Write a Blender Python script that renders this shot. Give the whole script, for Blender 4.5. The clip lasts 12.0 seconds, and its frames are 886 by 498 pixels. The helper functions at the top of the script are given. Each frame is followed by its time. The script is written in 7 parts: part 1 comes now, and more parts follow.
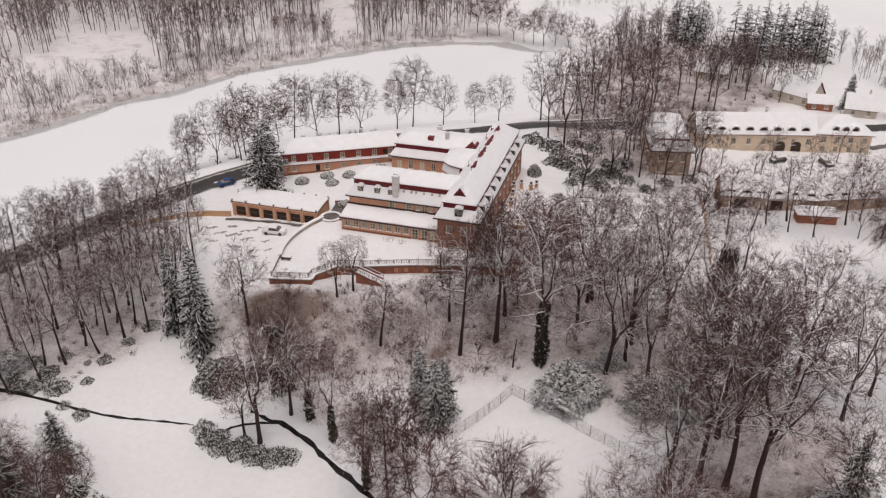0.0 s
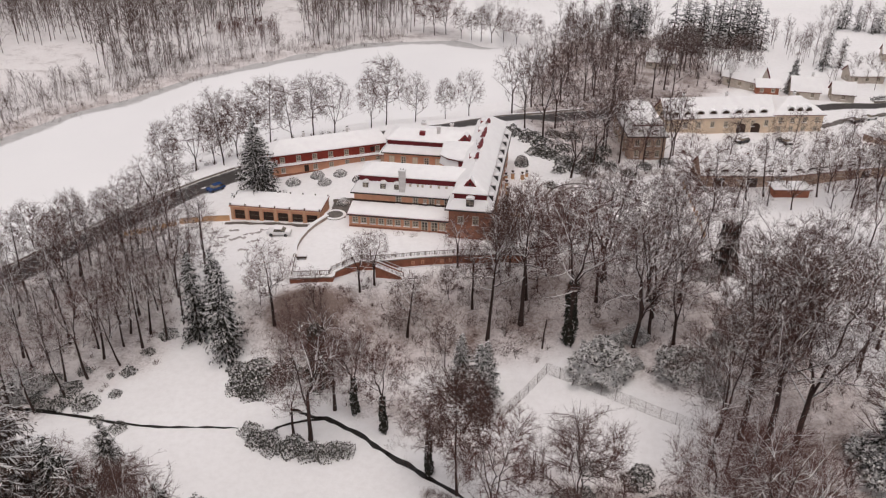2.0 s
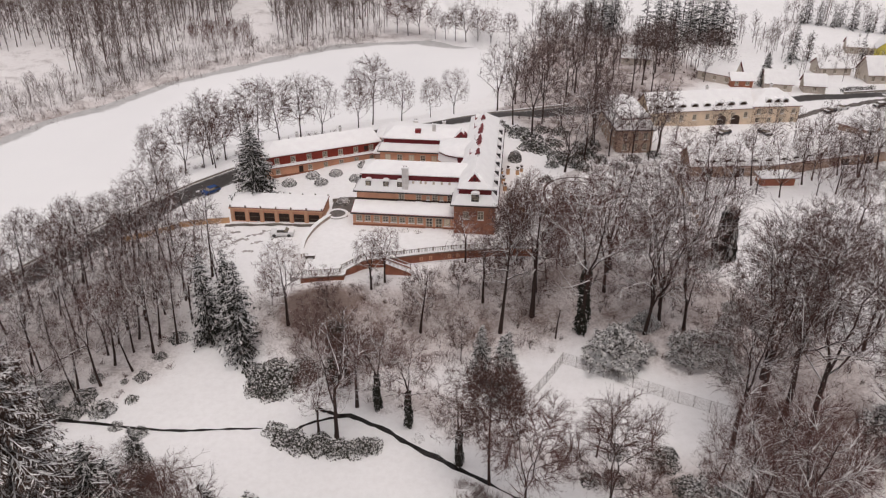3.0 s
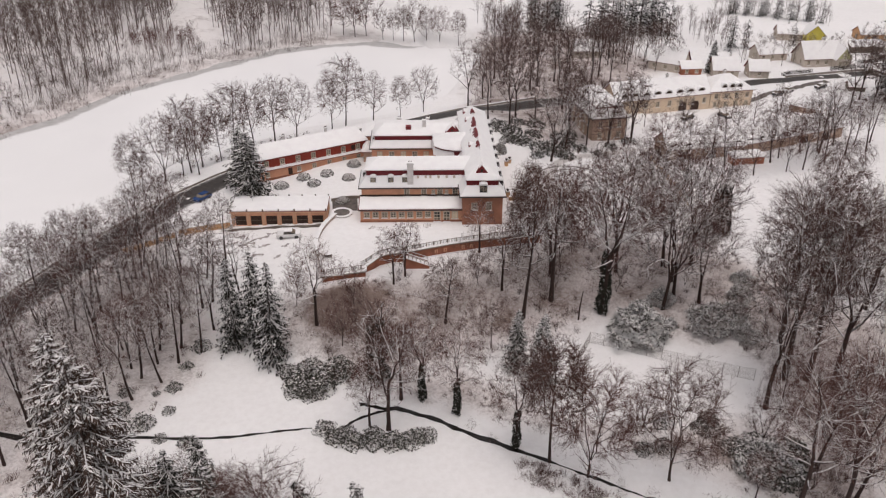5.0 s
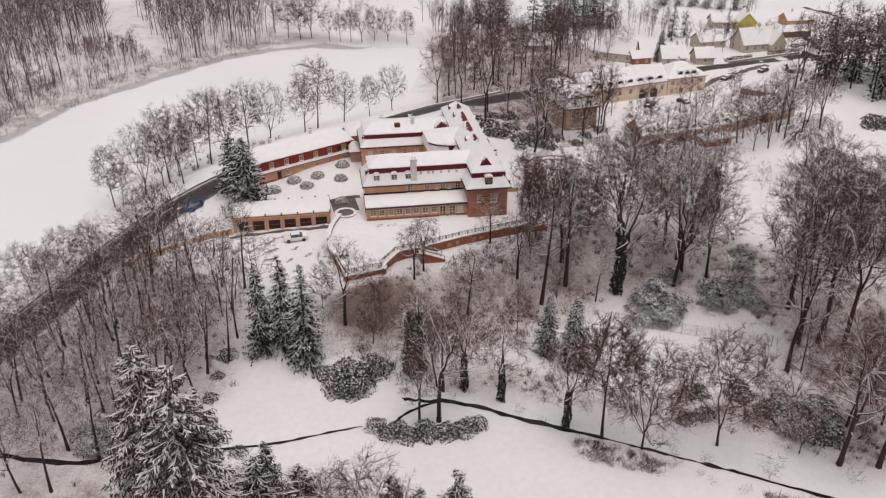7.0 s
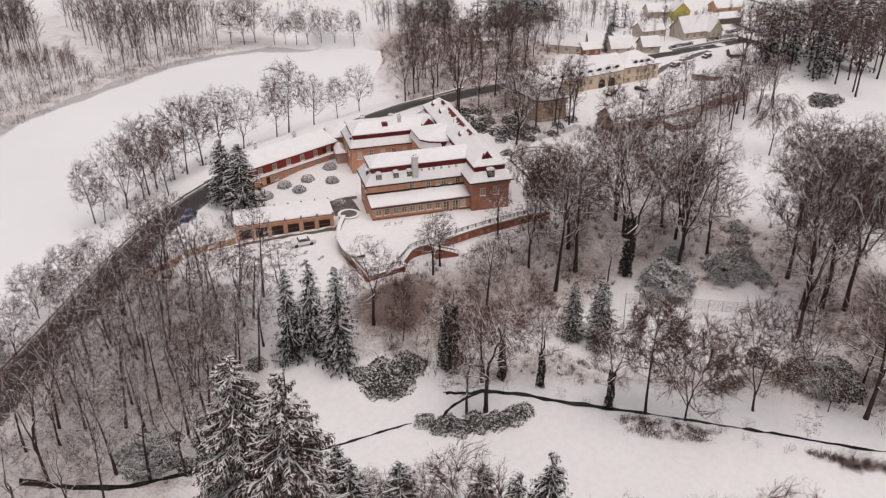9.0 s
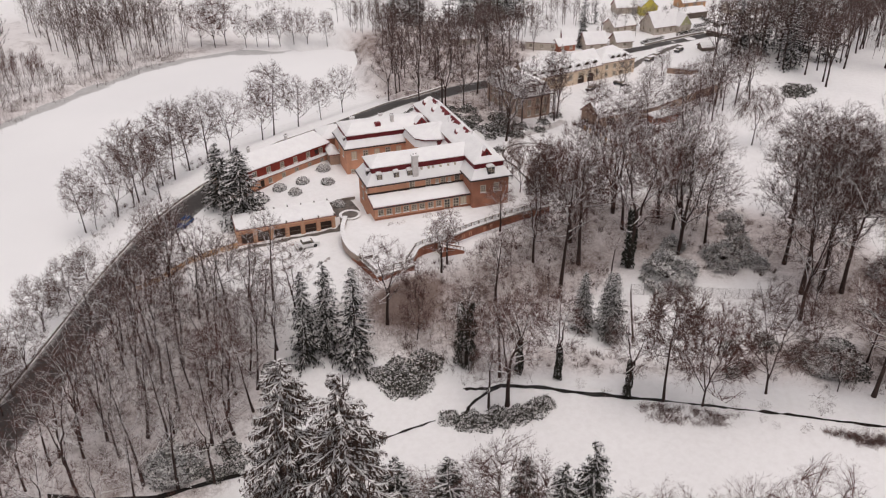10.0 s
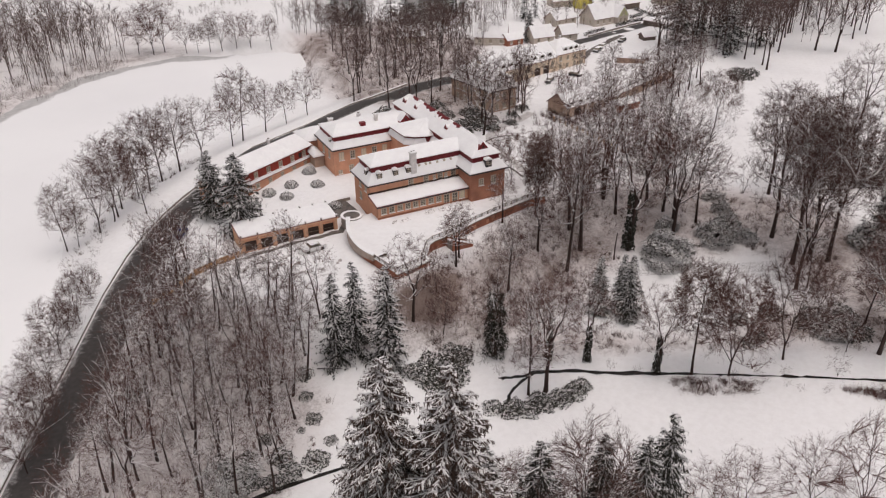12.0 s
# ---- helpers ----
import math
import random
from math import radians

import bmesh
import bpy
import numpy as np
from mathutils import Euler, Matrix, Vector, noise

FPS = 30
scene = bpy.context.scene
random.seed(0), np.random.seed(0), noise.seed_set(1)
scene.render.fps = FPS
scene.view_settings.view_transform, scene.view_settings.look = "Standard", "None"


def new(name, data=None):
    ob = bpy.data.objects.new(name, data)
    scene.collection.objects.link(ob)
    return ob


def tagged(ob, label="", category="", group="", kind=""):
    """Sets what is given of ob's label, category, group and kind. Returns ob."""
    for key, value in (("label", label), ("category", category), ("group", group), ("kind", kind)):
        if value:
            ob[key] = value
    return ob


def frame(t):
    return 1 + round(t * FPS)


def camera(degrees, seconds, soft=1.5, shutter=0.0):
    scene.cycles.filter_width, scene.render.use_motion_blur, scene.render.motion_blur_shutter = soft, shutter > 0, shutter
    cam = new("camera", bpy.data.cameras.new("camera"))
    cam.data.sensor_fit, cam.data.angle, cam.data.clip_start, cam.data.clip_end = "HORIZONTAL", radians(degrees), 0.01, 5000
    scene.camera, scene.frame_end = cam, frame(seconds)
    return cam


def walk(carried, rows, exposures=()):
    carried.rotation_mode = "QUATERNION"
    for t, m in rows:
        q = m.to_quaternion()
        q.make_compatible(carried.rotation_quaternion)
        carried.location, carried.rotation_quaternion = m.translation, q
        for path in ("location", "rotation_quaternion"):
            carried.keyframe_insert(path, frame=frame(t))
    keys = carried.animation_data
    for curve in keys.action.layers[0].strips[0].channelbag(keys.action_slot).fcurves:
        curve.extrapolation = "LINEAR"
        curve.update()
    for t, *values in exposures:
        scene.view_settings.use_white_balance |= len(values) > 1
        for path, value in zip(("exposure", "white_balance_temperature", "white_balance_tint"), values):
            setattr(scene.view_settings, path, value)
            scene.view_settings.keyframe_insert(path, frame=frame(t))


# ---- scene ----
cam = camera(57.5, 12.0, 1.2)
# seconds, place of the eye, heading, pitch and roll of the drone
PATH = [
    (0.0, -1.247, -3.572, 81.596, 0.316, -29.520, 0.143),
    (0.5, -6.202, -4.474, 81.422, -1.466, -29.464, 0.167),
    (1.0, -11.231, -5.190, 81.183, -3.255, -29.393, 0.199),
    (1.5, -16.315, -5.719, 80.896, -5.048, -29.312, 0.235),
    (2.0, -21.435, -6.059, 80.576, -6.843, -29.225, 0.271),
    (2.5, -26.574, -6.206, 80.238, -8.639, -29.136, 0.303),
    (3.0, -31.715, -6.163, 79.894, -10.433, -29.047, 0.327),
    (3.5, -36.846, -5.927, 79.556, -12.225, -28.961, 0.342),
    (4.0, -41.950, -5.499, 79.234, -14.012, -28.882, 0.346),
    (4.5, -47.017, -4.880, 78.935, -15.796, -28.810, 0.336),
    (5.0, -52.036, -4.070, 78.665, -17.575, -28.748, 0.312),
    (5.5, -56.997, -3.072, 78.430, -19.350, -28.696, 0.274),
    (6.0, -61.892, -1.889, 78.231, -21.120, -28.655, 0.221),
    (6.5, -66.714, -0.522, 78.071, -22.887, -28.627, 0.155),
    (7.0, -71.458, 1.023, 77.949, -24.650, -28.610, 0.076),
    (7.5, -76.119, 2.743, 77.864, -26.411, -28.604, -0.012),
    (8.0, -80.695, 4.634, 77.811, -28.172, -28.609, -0.109),
    (8.5, -85.183, 6.690, 77.787, -29.935, -28.624, -0.211),
    (9.0, -89.584, 8.906, 77.783, -31.700, -28.645, -0.314),
    (9.5, -93.897, 11.274, 77.792, -33.472, -28.673, -0.415),
    (10.0, -98.127, 13.790, 77.804, -35.251, -28.703, -0.508),
    (10.5, -102.275, 16.444, 77.807, -37.042, -28.734, -0.590),
    (11.0, -106.347, 19.228, 77.789, -38.847, -28.761, -0.653),
    (11.5, -110.349, 22.135, 77.734, -40.670, -28.782, -0.692),
    (12.0, -114.289, 25.156, 77.625, -42.516, -28.792, -0.699),
]


def aim(x, y, z, yaw, pitch, roll):
    turn = Matrix.Rotation(radians(yaw), 4, "Z") @ Matrix.Rotation(radians(90 + pitch), 4, "X") @ Matrix.Rotation(radians(roll), 4, "Z")
    return Matrix.Translation((x, y, z)) @ turn


walk(cam, [(row[0], aim(*row[1:])) for row in PATH], [(0.0, 0.0, 6750, 15.0), (12.0, 0.0, 6750, 15.0)])

# ---- sky, light and exposure ----
SUN_HEIGHT, SUN_TURN = 78.0, 180.0
world = bpy.data.worlds.new("overcast_sky")
scene.world = world
world.use_nodes = True
wn = world.node_tree.nodes
sky = wn.new("ShaderNodeTexSky")
sky.sky_type, sky.sun_disc = "NISHITA", False
sky.sun_elevation, sky.sun_rotation = radians(SUN_HEIGHT), radians(SUN_TURN)
sky.air_density, sky.dust_density, sky.ozone_density = 1.0, 4.0, 1.0
cloud = wn.new("ShaderNodeHueSaturation")
cloud.inputs["Saturation"].default_value = 0.22
wn["Background"].inputs["Strength"].default_value = 0.122
world.node_tree.links.new(sky.outputs[0], cloud.inputs["Color"])
world.node_tree.links.new(cloud.outputs[0], wn["Background"].inputs["Color"])
sun = new("sun", bpy.data.lights.new("sun", "SUN"))
sun.data.energy, sun.data.angle, sun.data.color = 0.5, radians(60), (1.0, 0.95, 0.9)
sun.matrix_world = Matrix.Rotation(radians(180 - SUN_TURN), 4, "Z") @ Matrix.Rotation(radians(90 - SUN_HEIGHT), 4, "X")


# ---- materials ----
def material(name, rough=0.8, metal=0.0):
    m = bpy.data.materials.new(name)
    m.use_nodes = True
    b = m.node_tree.nodes["Principled BSDF"]
    b.inputs["Roughness"].default_value, b.inputs["Metallic"].default_value = rough, metal
    b.inputs["Specular IOR Level"].default_value = 0.3
    return m, m.node_tree, b


def noise_at(nt, scale, detail=4.0, rough=0.55):
    n = nt.nodes.new("ShaderNodeTexNoise")
    n.inputs["Scale"].default_value, n.inputs["Detail"].default_value, n.inputs["Roughness"].default_value = scale, detail, rough
    where = nt.nodes.get("where") or nt.nodes.new("ShaderNodeNewGeometry")
    where.name = "where"
    nt.links.new(where.outputs["Position"], n.inputs["Vector"])
    return n.outputs["Fac"]


def ramp(nt, value, stops):
    r = nt.nodes.new("ShaderNodeValToRGB")
    while len(r.color_ramp.elements) < len(stops):
        r.color_ramp.elements.new(0.5)
    for e, (at, c) in zip(r.color_ramp.elements, stops):
        e.position, e.color = at, (*c, 1) if len(c) == 3 else c
    nt.links.new(value, r.inputs[0])
    return r.outputs[0]


def blend(nt, fac, a, b, mode="MIX"):
    n = nt.nodes.new("ShaderNodeMix")
    n.data_type, n.blend_type = "RGBA", mode
    for value, key in ((fac, 0), (a, 6), (b, 7)):
        if hasattr(value, "node"):
            nt.links.new(value, n.inputs[key])
        else:
            n.inputs[key].default_value = value if key == 0 else (*value, 1)
    return n.outputs[2]


def sums(nt, op, a, b):
    n = nt.nodes.new("ShaderNodeMath")
    n.operation = op
    for k, value in enumerate((a, b)):
        if hasattr(value, "node"):
            nt.links.new(value, n.inputs[k])
        else:
            n.inputs[k].default_value = value
    return n.outputs[0]


def bump(nt, bsdf, height, strength, distance):
    n = nt.nodes.new("ShaderNodeBump")
    n.inputs["Strength"].default_value, n.inputs["Distance"].default_value = strength, distance
    nt.links.new(height, n.inputs["Height"])
    nt.links.new(n.outputs[0], bsdf.inputs["Normal"])


def upward(nt):
    """How far a face looks up, 0 to 1."""
    g = nt.nodes.get("where") or nt.nodes.new("ShaderNodeNewGeometry")
    g.name = "where"
    s = nt.nodes.new("ShaderNodeSeparateXYZ")
    nt.links.new(g.outputs["Normal"], s.inputs[0])
    return s.outputs["Z"]


def attribute(nt, name):
    n = nt.nodes.new("ShaderNodeAttribute")
    n.attribute_name = name
    return n.outputs["Fac"]


SNOW = (0.84, 0.815, 0.805)


def plain(name, colour, rough=0.8, metal=0.0, vary=0.25, scale=1.5, fine=14.0, bumps=0.15):
    """A surface of one colour with stains, grain and fine relief."""
    m, nt, b = material(name, rough, metal)
    dark = tuple(c * (1 - vary) for c in colour)
    light = tuple(min(1, c * (1 + 0.5 * vary)) for c in colour)
    big = ramp(nt, noise_at(nt, scale), [(0.3, dark), (0.7, light)])
    grain = ramp(nt, noise_at(nt, fine, 3), [(0.3, (0.82,) * 3), (0.7, (1.0,) * 3)])
    nt.links.new(blend(nt, 1.0, big, grain, "MULTIPLY"), b.inputs["Base Color"])
    if bumps:
        bump(nt, b, noise_at(nt, fine * 2, 3), bumps, 0.02)
    return m


def snowed(name, colour, amount, rough=0.85, vary=0.35, spots=1.6, by_piece=0.0):
    """A surface with snow lying on what looks up: more of it with a greater amount."""
    m, nt, b = material(name, rough)
    dark = tuple(c * (1 - vary) for c in colour)
    base = ramp(nt, noise_at(nt, 2.3), [(0.3, dark), (0.75, colour)])
    up = sums(nt, "ADD", upward(nt), sums(nt, "MULTIPLY", sums(nt, "SUBTRACT", noise_at(nt, spots, 5, 0.7), 0.5), 2.2))
    if by_piece:
        g = nt.nodes["where"]
        up = sums(nt, "ADD", up, sums(nt, "MULTIPLY", sums(nt, "SUBTRACT", g.outputs["Random Per Island"], 0.5), by_piece))
    edge = 1.0 - amount
    snow = ramp(nt, sums(nt, "MULTIPLY", up, 0.6), [(max(0.0, 0.6 * edge - 0.07), (0, 0, 0)), (min(1.0, 0.6 * edge + 0.07), (1, 1, 1))])
    nt.links.new(blend(nt, snow, base, SNOW), b.inputs["Base Color"])
    return m


def ground_material():
    m, nt, b = material("snowy_ground", 0.75)
    drift = ramp(nt, noise_at(nt, 0.035, 5), [(0.3, (0.83, 0.815, 0.81)), (0.7, (0.88, 0.865, 0.86))])
    fine = ramp(nt, noise_at(nt, 0.9, 5, 0.65), [(0.25, (0.93, 0.925, 0.92)), (0.6, (1, 1, 1))])
    white = blend(nt, 1.0, drift, fine, "MULTIPLY")
    earth = ramp(nt, noise_at(nt, 3.0, 5, 0.7), [(0.3, (0.075, 0.04, 0.03)), (0.7, (0.2, 0.13, 0.1))])
    patch = sums(nt, "ADD", noise_at(nt, 0.16, 6, 0.65), sums(nt, "MULTIPLY", noise_at(nt, 2.2, 5, 0.75), 0.7))
    litter = attribute(nt, "litter")
    cover = sums(nt, "ADD", sums(nt, "MULTIPLY", litter, 0.55), sums(nt, "SUBTRACT", patch, 1.12))
    bare = ramp(nt, cover, [(0.02, (0, 0, 0)), (0.38, (0.85, 0.85, 0.85))])
    thin = ramp(nt, sums(nt, "MULTIPLY", litter, sums(nt, "ADD", noise_at(nt, 0.35, 6, 0.7), noise_at(nt, 4.0, 3, 0.7))), [(0.25, (0, 0, 0)), (1.1, (0.5, 0.5, 0.5))])
    white = blend(nt, thin, white, (0.4, 0.265, 0.225))
    nt.links.new(blend(nt, bare, white, earth), b.inputs["Base Color"])
    bump(nt, b, sums(nt, "ADD", noise_at(nt, 0.5, 6, 0.6), sums(nt, "MULTIPLY", noise_at(nt, 5.0, 4), 0.25)), 0.5, 0.25)
    return m


def lake_material():
    m, nt, b = material("snow_on_ice", 0.6)
    drift = ramp(nt, noise_at(nt, 0.02, 5), [(0.3, (0.82, 0.81, 0.81)), (0.7, (0.87, 0.86, 0.855))])
    ice = ramp(nt, noise_at(nt, 0.4, 5), [(0.3, (0.36, 0.35, 0.34)), (0.7, (0.52, 0.5, 0.49))])
    wet = sums(nt, "ADD", attribute(nt, "shore"), sums(nt, "MULTIPLY", sums(nt, "SUBTRACT", noise_at(nt, 0.07, 5, 0.6), 0.5), 1.1))
    nt.links.new(blend(nt, ramp(nt, wet, [(0.35, (0, 0, 0)), (0.6, (0.9, 0.9, 0.9))]), drift, ice), b.inputs["Base Color"])
    bump(nt, b, noise_at(nt, 0.3, 5), 0.2, 0.1)
    return m


def roof_snow_material():
    m, nt, b = material("roof_snow", 0.7)
    tint = ramp(nt, noise_at(nt, 0.6, 5), [(0.3, (0.82, 0.8, 0.8)), (0.7, (0.87, 0.86, 0.85))])
    nt.links.new(tint, b.inputs["Base Color"])
    bump(nt, b, noise_at(nt, 1.4, 5), 0.35, 0.12)
    return m


def road_material():
    m, nt, b = material("wet_asphalt", 0.55)
    tar = ramp(nt, noise_at(nt, 1.2, 6, 0.7), [(0.3, (0.035, 0.03, 0.028)), (0.75, (0.075, 0.066, 0.062))])
    slush = sums(nt, "ADD", sums(nt, "MULTIPLY", attribute(nt, "side"), 0.5), sums(nt, "MULTIPLY", noise_at(nt, 0.8, 6, 0.75), 0.7))
    nt.links.new(blend(nt, ramp(nt, slush, [(0.74, (0, 0, 0)), (0.92, (0.8, 0.8, 0.8))]), tar, (0.6, 0.58, 0.57)), b.inputs["Base Color"])
    bump(nt, b, noise_at(nt, 25, 3), 0.3, 0.01)
    return m


def glass_material():
    m, nt, b = material("window_glass", 0.08)
    # pale patches painted into the glass imitate reflected sky, and stand for curtains
    nt.links.new(ramp(nt, noise_at(nt, 0.7, 2), [(0.4, (0.05, 0.05, 0.05)), (0.62, (0.3, 0.25, 0.19))]), b.inputs["Base Color"])
    b.inputs["Specular IOR Level"].default_value = 0.6
    return m


def water_material():
    m, nt, b = material("dark_water", 0.12)
    nt.links.new(ramp(nt, noise_at(nt, 1.0), [(0.3, (0.012, 0.01, 0.009)), (0.7, (0.035, 0.03, 0.027))]), b.inputs["Base Color"])
    bump(nt, b, noise_at(nt, 3.0), 0.15, 0.03)
    return m


GROUND, ICE, ROOF_SNOW, TAR, GLASS, WATER = ground_material(), lake_material(), roof_snow_material(), road_material(), glass_material(), water_material()
ORANGE = plain("orange_render", (0.71, 0.365, 0.235), 0.9, vary=0.16, scale=0.5)
PALE_ORANGE = plain("pale_orange_render", (0.72, 0.43, 0.28), 0.9, vary=0.14, scale=0.5)
RED = plain("red_render", (0.35, 0.06, 0.04), 0.85, vary=0.2, scale=0.6)
OCHRE = plain("ochre_render", (0.68, 0.4, 0.22), 0.9, vary=0.14, scale=0.5)
CREAM = plain("cream_render", (0.8, 0.64, 0.48), 0.9, vary=0.14, scale=0.4)
PINK = plain("weathered_pink_render", (0.55, 0.39, 0.3), 0.9, vary=0.3, scale=0.4)
BRICK = plain("retaining_wall_render", (0.4, 0.155, 0.095), 0.9, vary=0.35, scale=0.5)
PLINTH = plain("plinth_render", (0.36, 0.15, 0.09), 0.9, vary=0.25, scale=0.8)
WORN = plain("weathered_orange_render", (0.45, 0.2, 0.13), 0.9, vary=0.3, scale=0.35)
BLIND = plain("cream_paint", (0.76, 0.66, 0.5), 0.7, vary=0.08)
SLATE = plain("dark_grey_tin", (0.07, 0.06, 0.06), 0.6, vary=0.2)
RED_TIN = plain("dark_red_tin", (0.2, 0.022, 0.026), 0.5, vary=0.25)
WHITE = plain("white_paint", (0.6, 0.52, 0.42), 0.6, vary=0.1)
DARK_WOOD = plain("dark_brown_wood", (0.06, 0.035, 0.025), 0.7, vary=0.4, scale=2)
GREY_WOOD = plain("grey_weathered_wood", (0.2, 0.16, 0.13), 0.9, vary=0.4, scale=2)
IRON = plain("grey_iron", (0.11, 0.1, 0.1), 0.5, metal=0.4, vary=0.2)
STONE = snowed("snowy_stone", (0.36, 0.31, 0.27), 0.55, vary=0.3, spots=0.9)
PARAPET = plain("pale_weathered_render", (0.52, 0.42, 0.36), 0.9, vary=0.3, scale=0.8)
CHIMNEY = plain("white_chimney_render", (0.74, 0.7, 0.68), 0.9, vary=0.15)
YELLOW = plain("yellow_render", (0.72, 0.62, 0.12), 0.9, vary=0.1)
GREEN = plain("pale_green_render", (0.62, 0.62, 0.36), 0.9, vary=0.1)
PALE_WALL = plain("off_white_render", (0.66, 0.58, 0.5), 0.9, vary=0.15)
DRIVE = plain("slushy_gravel", (0.17, 0.145, 0.13), 0.6, vary=0.5, scale=0.9)
CAR_WHITE = plain("white_car_paint", (0.84, 0.83, 0.82), 0.25, vary=0.04, bumps=0)
CAR_BLUE = plain("blue_car_paint", (0.03, 0.07, 0.2), 0.25, vary=0.1, bumps=0)
CAR_DARK = plain("dark_car_paint", (0.05, 0.05, 0.055), 0.25, vary=0.1, bumps=0)
RUBBER = plain("black_rubber", (0.02, 0.02, 0.02), 0.8)
BARK = snowed("snow_dusted_bark", (0.058, 0.033, 0.027), 0.42, vary=0.45, spots=1.1)
BOUGH = snowed("snow_lined_boughs", (0.06, 0.032, 0.025), 0.92, vary=0.4, spots=0.8)
BARK_DARK = snowed("dark_bark", (0.062, 0.038, 0.032), 0.4, vary=0.4, spots=1.1)
TWIG = snowed("bare_twigs", (0.122, 0.064, 0.053), -0.25, vary=0.4, spots=0.7, by_piece=0.9)
TWIG_WHITE = snowed("snow_laden_twigs", (0.12, 0.066, 0.055), 0.05, vary=0.4, spots=0.7, by_piece=0.9)
# twigs of FAR_OAKS, greyed in colour to imitate the haze of distance
TWIG_GREY = snowed("haze_greyed_twigs", (0.14, 0.085, 0.074), -0.12, vary=0.4, spots=0.5, by_piece=0.9)
TWIG_RED = snowed("reddish_twigs", (0.135, 0.06, 0.049), -0.3, vary=0.4, spots=0.7, by_piece=0.9)
IVY = snowed("ivy_leaves", (0.04, 0.038, 0.027), -0.02, vary=0.4, spots=1.2, by_piece=0.8)
NEEDLE = snowed("snow_laden_needles", (0.038, 0.034, 0.026), -0.15, vary=0.45, spots=1.5, by_piece=0.7)
NEEDLE_BROWN = snowed("brownish_needles", (0.085, 0.052, 0.04), -0.02, vary=0.45, spots=1.0, by_piece=0.6)
NEEDLE_WHITE = snowed("snow_covered_needles", (0.045, 0.04, 0.031), 0.02, vary=0.45, spots=1.0, by_piece=0.4)
# paler and greyer than near twigs: distance haze put into the colour
TWIG_FAR = snowed("haze_paled_twigs", (0.15, 0.1, 0.086), 0.24, vary=0.4, spots=0.3, by_piece=0.9)
NEEDLE_DARK = snowed("dark_needles", (0.03, 0.027, 0.021), -0.1, vary=0.45, spots=1.3, by_piece=0.7)
LEAF = snowed("snow_dusted_evergreen_leaves", (0.08, 0.074, 0.06), 0.0, vary=0.4, spots=4.0, by_piece=0.95)
LEAF_LADEN = snowed("snow_laden_leaves", (0.1, 0.09, 0.077), 0.2, vary=0.4, spots=1.4, by_piece=0.8)
LEAF_SNOWY = snowed("snow_capped_leaves", (0.12, 0.11, 0.1), 0.52, vary=0.4, spots=3.5, by_piece=0.4)
DRY = snowed("dry_reeds", (0.2, 0.145, 0.11), 0.15, vary=0.4, spots=1.0, by_piece=0.8)
SNOW_LOAD = plain("lying_snow", (0.82, 0.8, 0.795), 0.75, vary=0.06, scale=2.0, bumps=0)
PATH_SLUSH = plain("trodden_slush", (0.45, 0.41, 0.39), 0.6, vary=0.5, scale=0.7)
PACKED = plain("packed_snow", (0.66, 0.62, 0.6), 0.7, vary=0.2, scale=0.8)
WIRE = plain("brown_wire_mesh", (0.15, 0.11, 0.09), 0.7, vary=0.3, bumps=0)

# ---- lie of the land ----
LAKE_Z = -7.5
LAKE = [(-134, 219), (-122, 235), (-111, 251), (-96, 263), (-80, 283), (-64, 295), (-51, 304), (-35, 314), (-18, 323), (0, 328), (17, 327), (36, 315), (52, 306), (61, 298), (53, 281), (40, 264), (30, 248), (6, 235), (-24, 230), (-41, 221), (-60, 212), (-67, 202), (-77, 179), (-84, 166), (-97, 155), (-125, 120), (-165, 84), (-235, 82), (-175, 160)]
ROAD = [(-140, 66), (-118, 97), (-102, 119), (-89, 135.5), (-66.5, 165), (-52, 179), (-38.5, 188.5), (-19, 199.5), (-5, 203.5), (8, 206), (28, 211), (48, 214), (64, 212)]
PLATEAU = [(-60, 166), (-61, 146), (-46, 133), (-38, 127), (-35.5, 123), (-26, 122.5), (-19, 127), (-10, 128.5), (6, 128), (14, 128), (20, 133), (30, 152), (34, 185), (26, 206), (-18, 199), (-40, 187), (-54, 175)]


def smooth(t):
    t = np.clip(t, 0, 1)
    return t * t * (3 - 2 * t)


def to_line(points, x, y, closed=False):
    """Distance to a line of points."""
    best = np.full(np.shape(x), 1e9)
    pairs = list(zip(points, points[1:])) + ([(points[-1], points[0])] if closed else [])
    for (ax, ay), (bx, by) in pairs:
        dx, dy = bx - ax, by - ay
        t = np.clip(((x - ax) * dx + (y - ay) * dy) / (dx * dx + dy * dy), 0, 1)
        best = np.minimum(best, np.hypot(x - ax - t * dx, y - ay - t * dy))
    return best


def inside(points, x, y):
    odd = np.zeros(np.shape(x), bool)
    for (ax, ay), (bx, by) in zip(points, points[1:] + points[:1]):
        cross = (ay > y) != (by > y)
        with np.errstate(divide="ignore", invalid="ignore"):
            odd ^= cross & (x < (bx - ax) * (y - ay) / (by - ay if by != ay else 1e-9) + ax)
    return odd


def signed(points, x, y):
    """Distance to a closed outline, below zero inside."""
    d = to_line(points, x, y, True)
    return np.where(inside(points, x, y), -d, d)


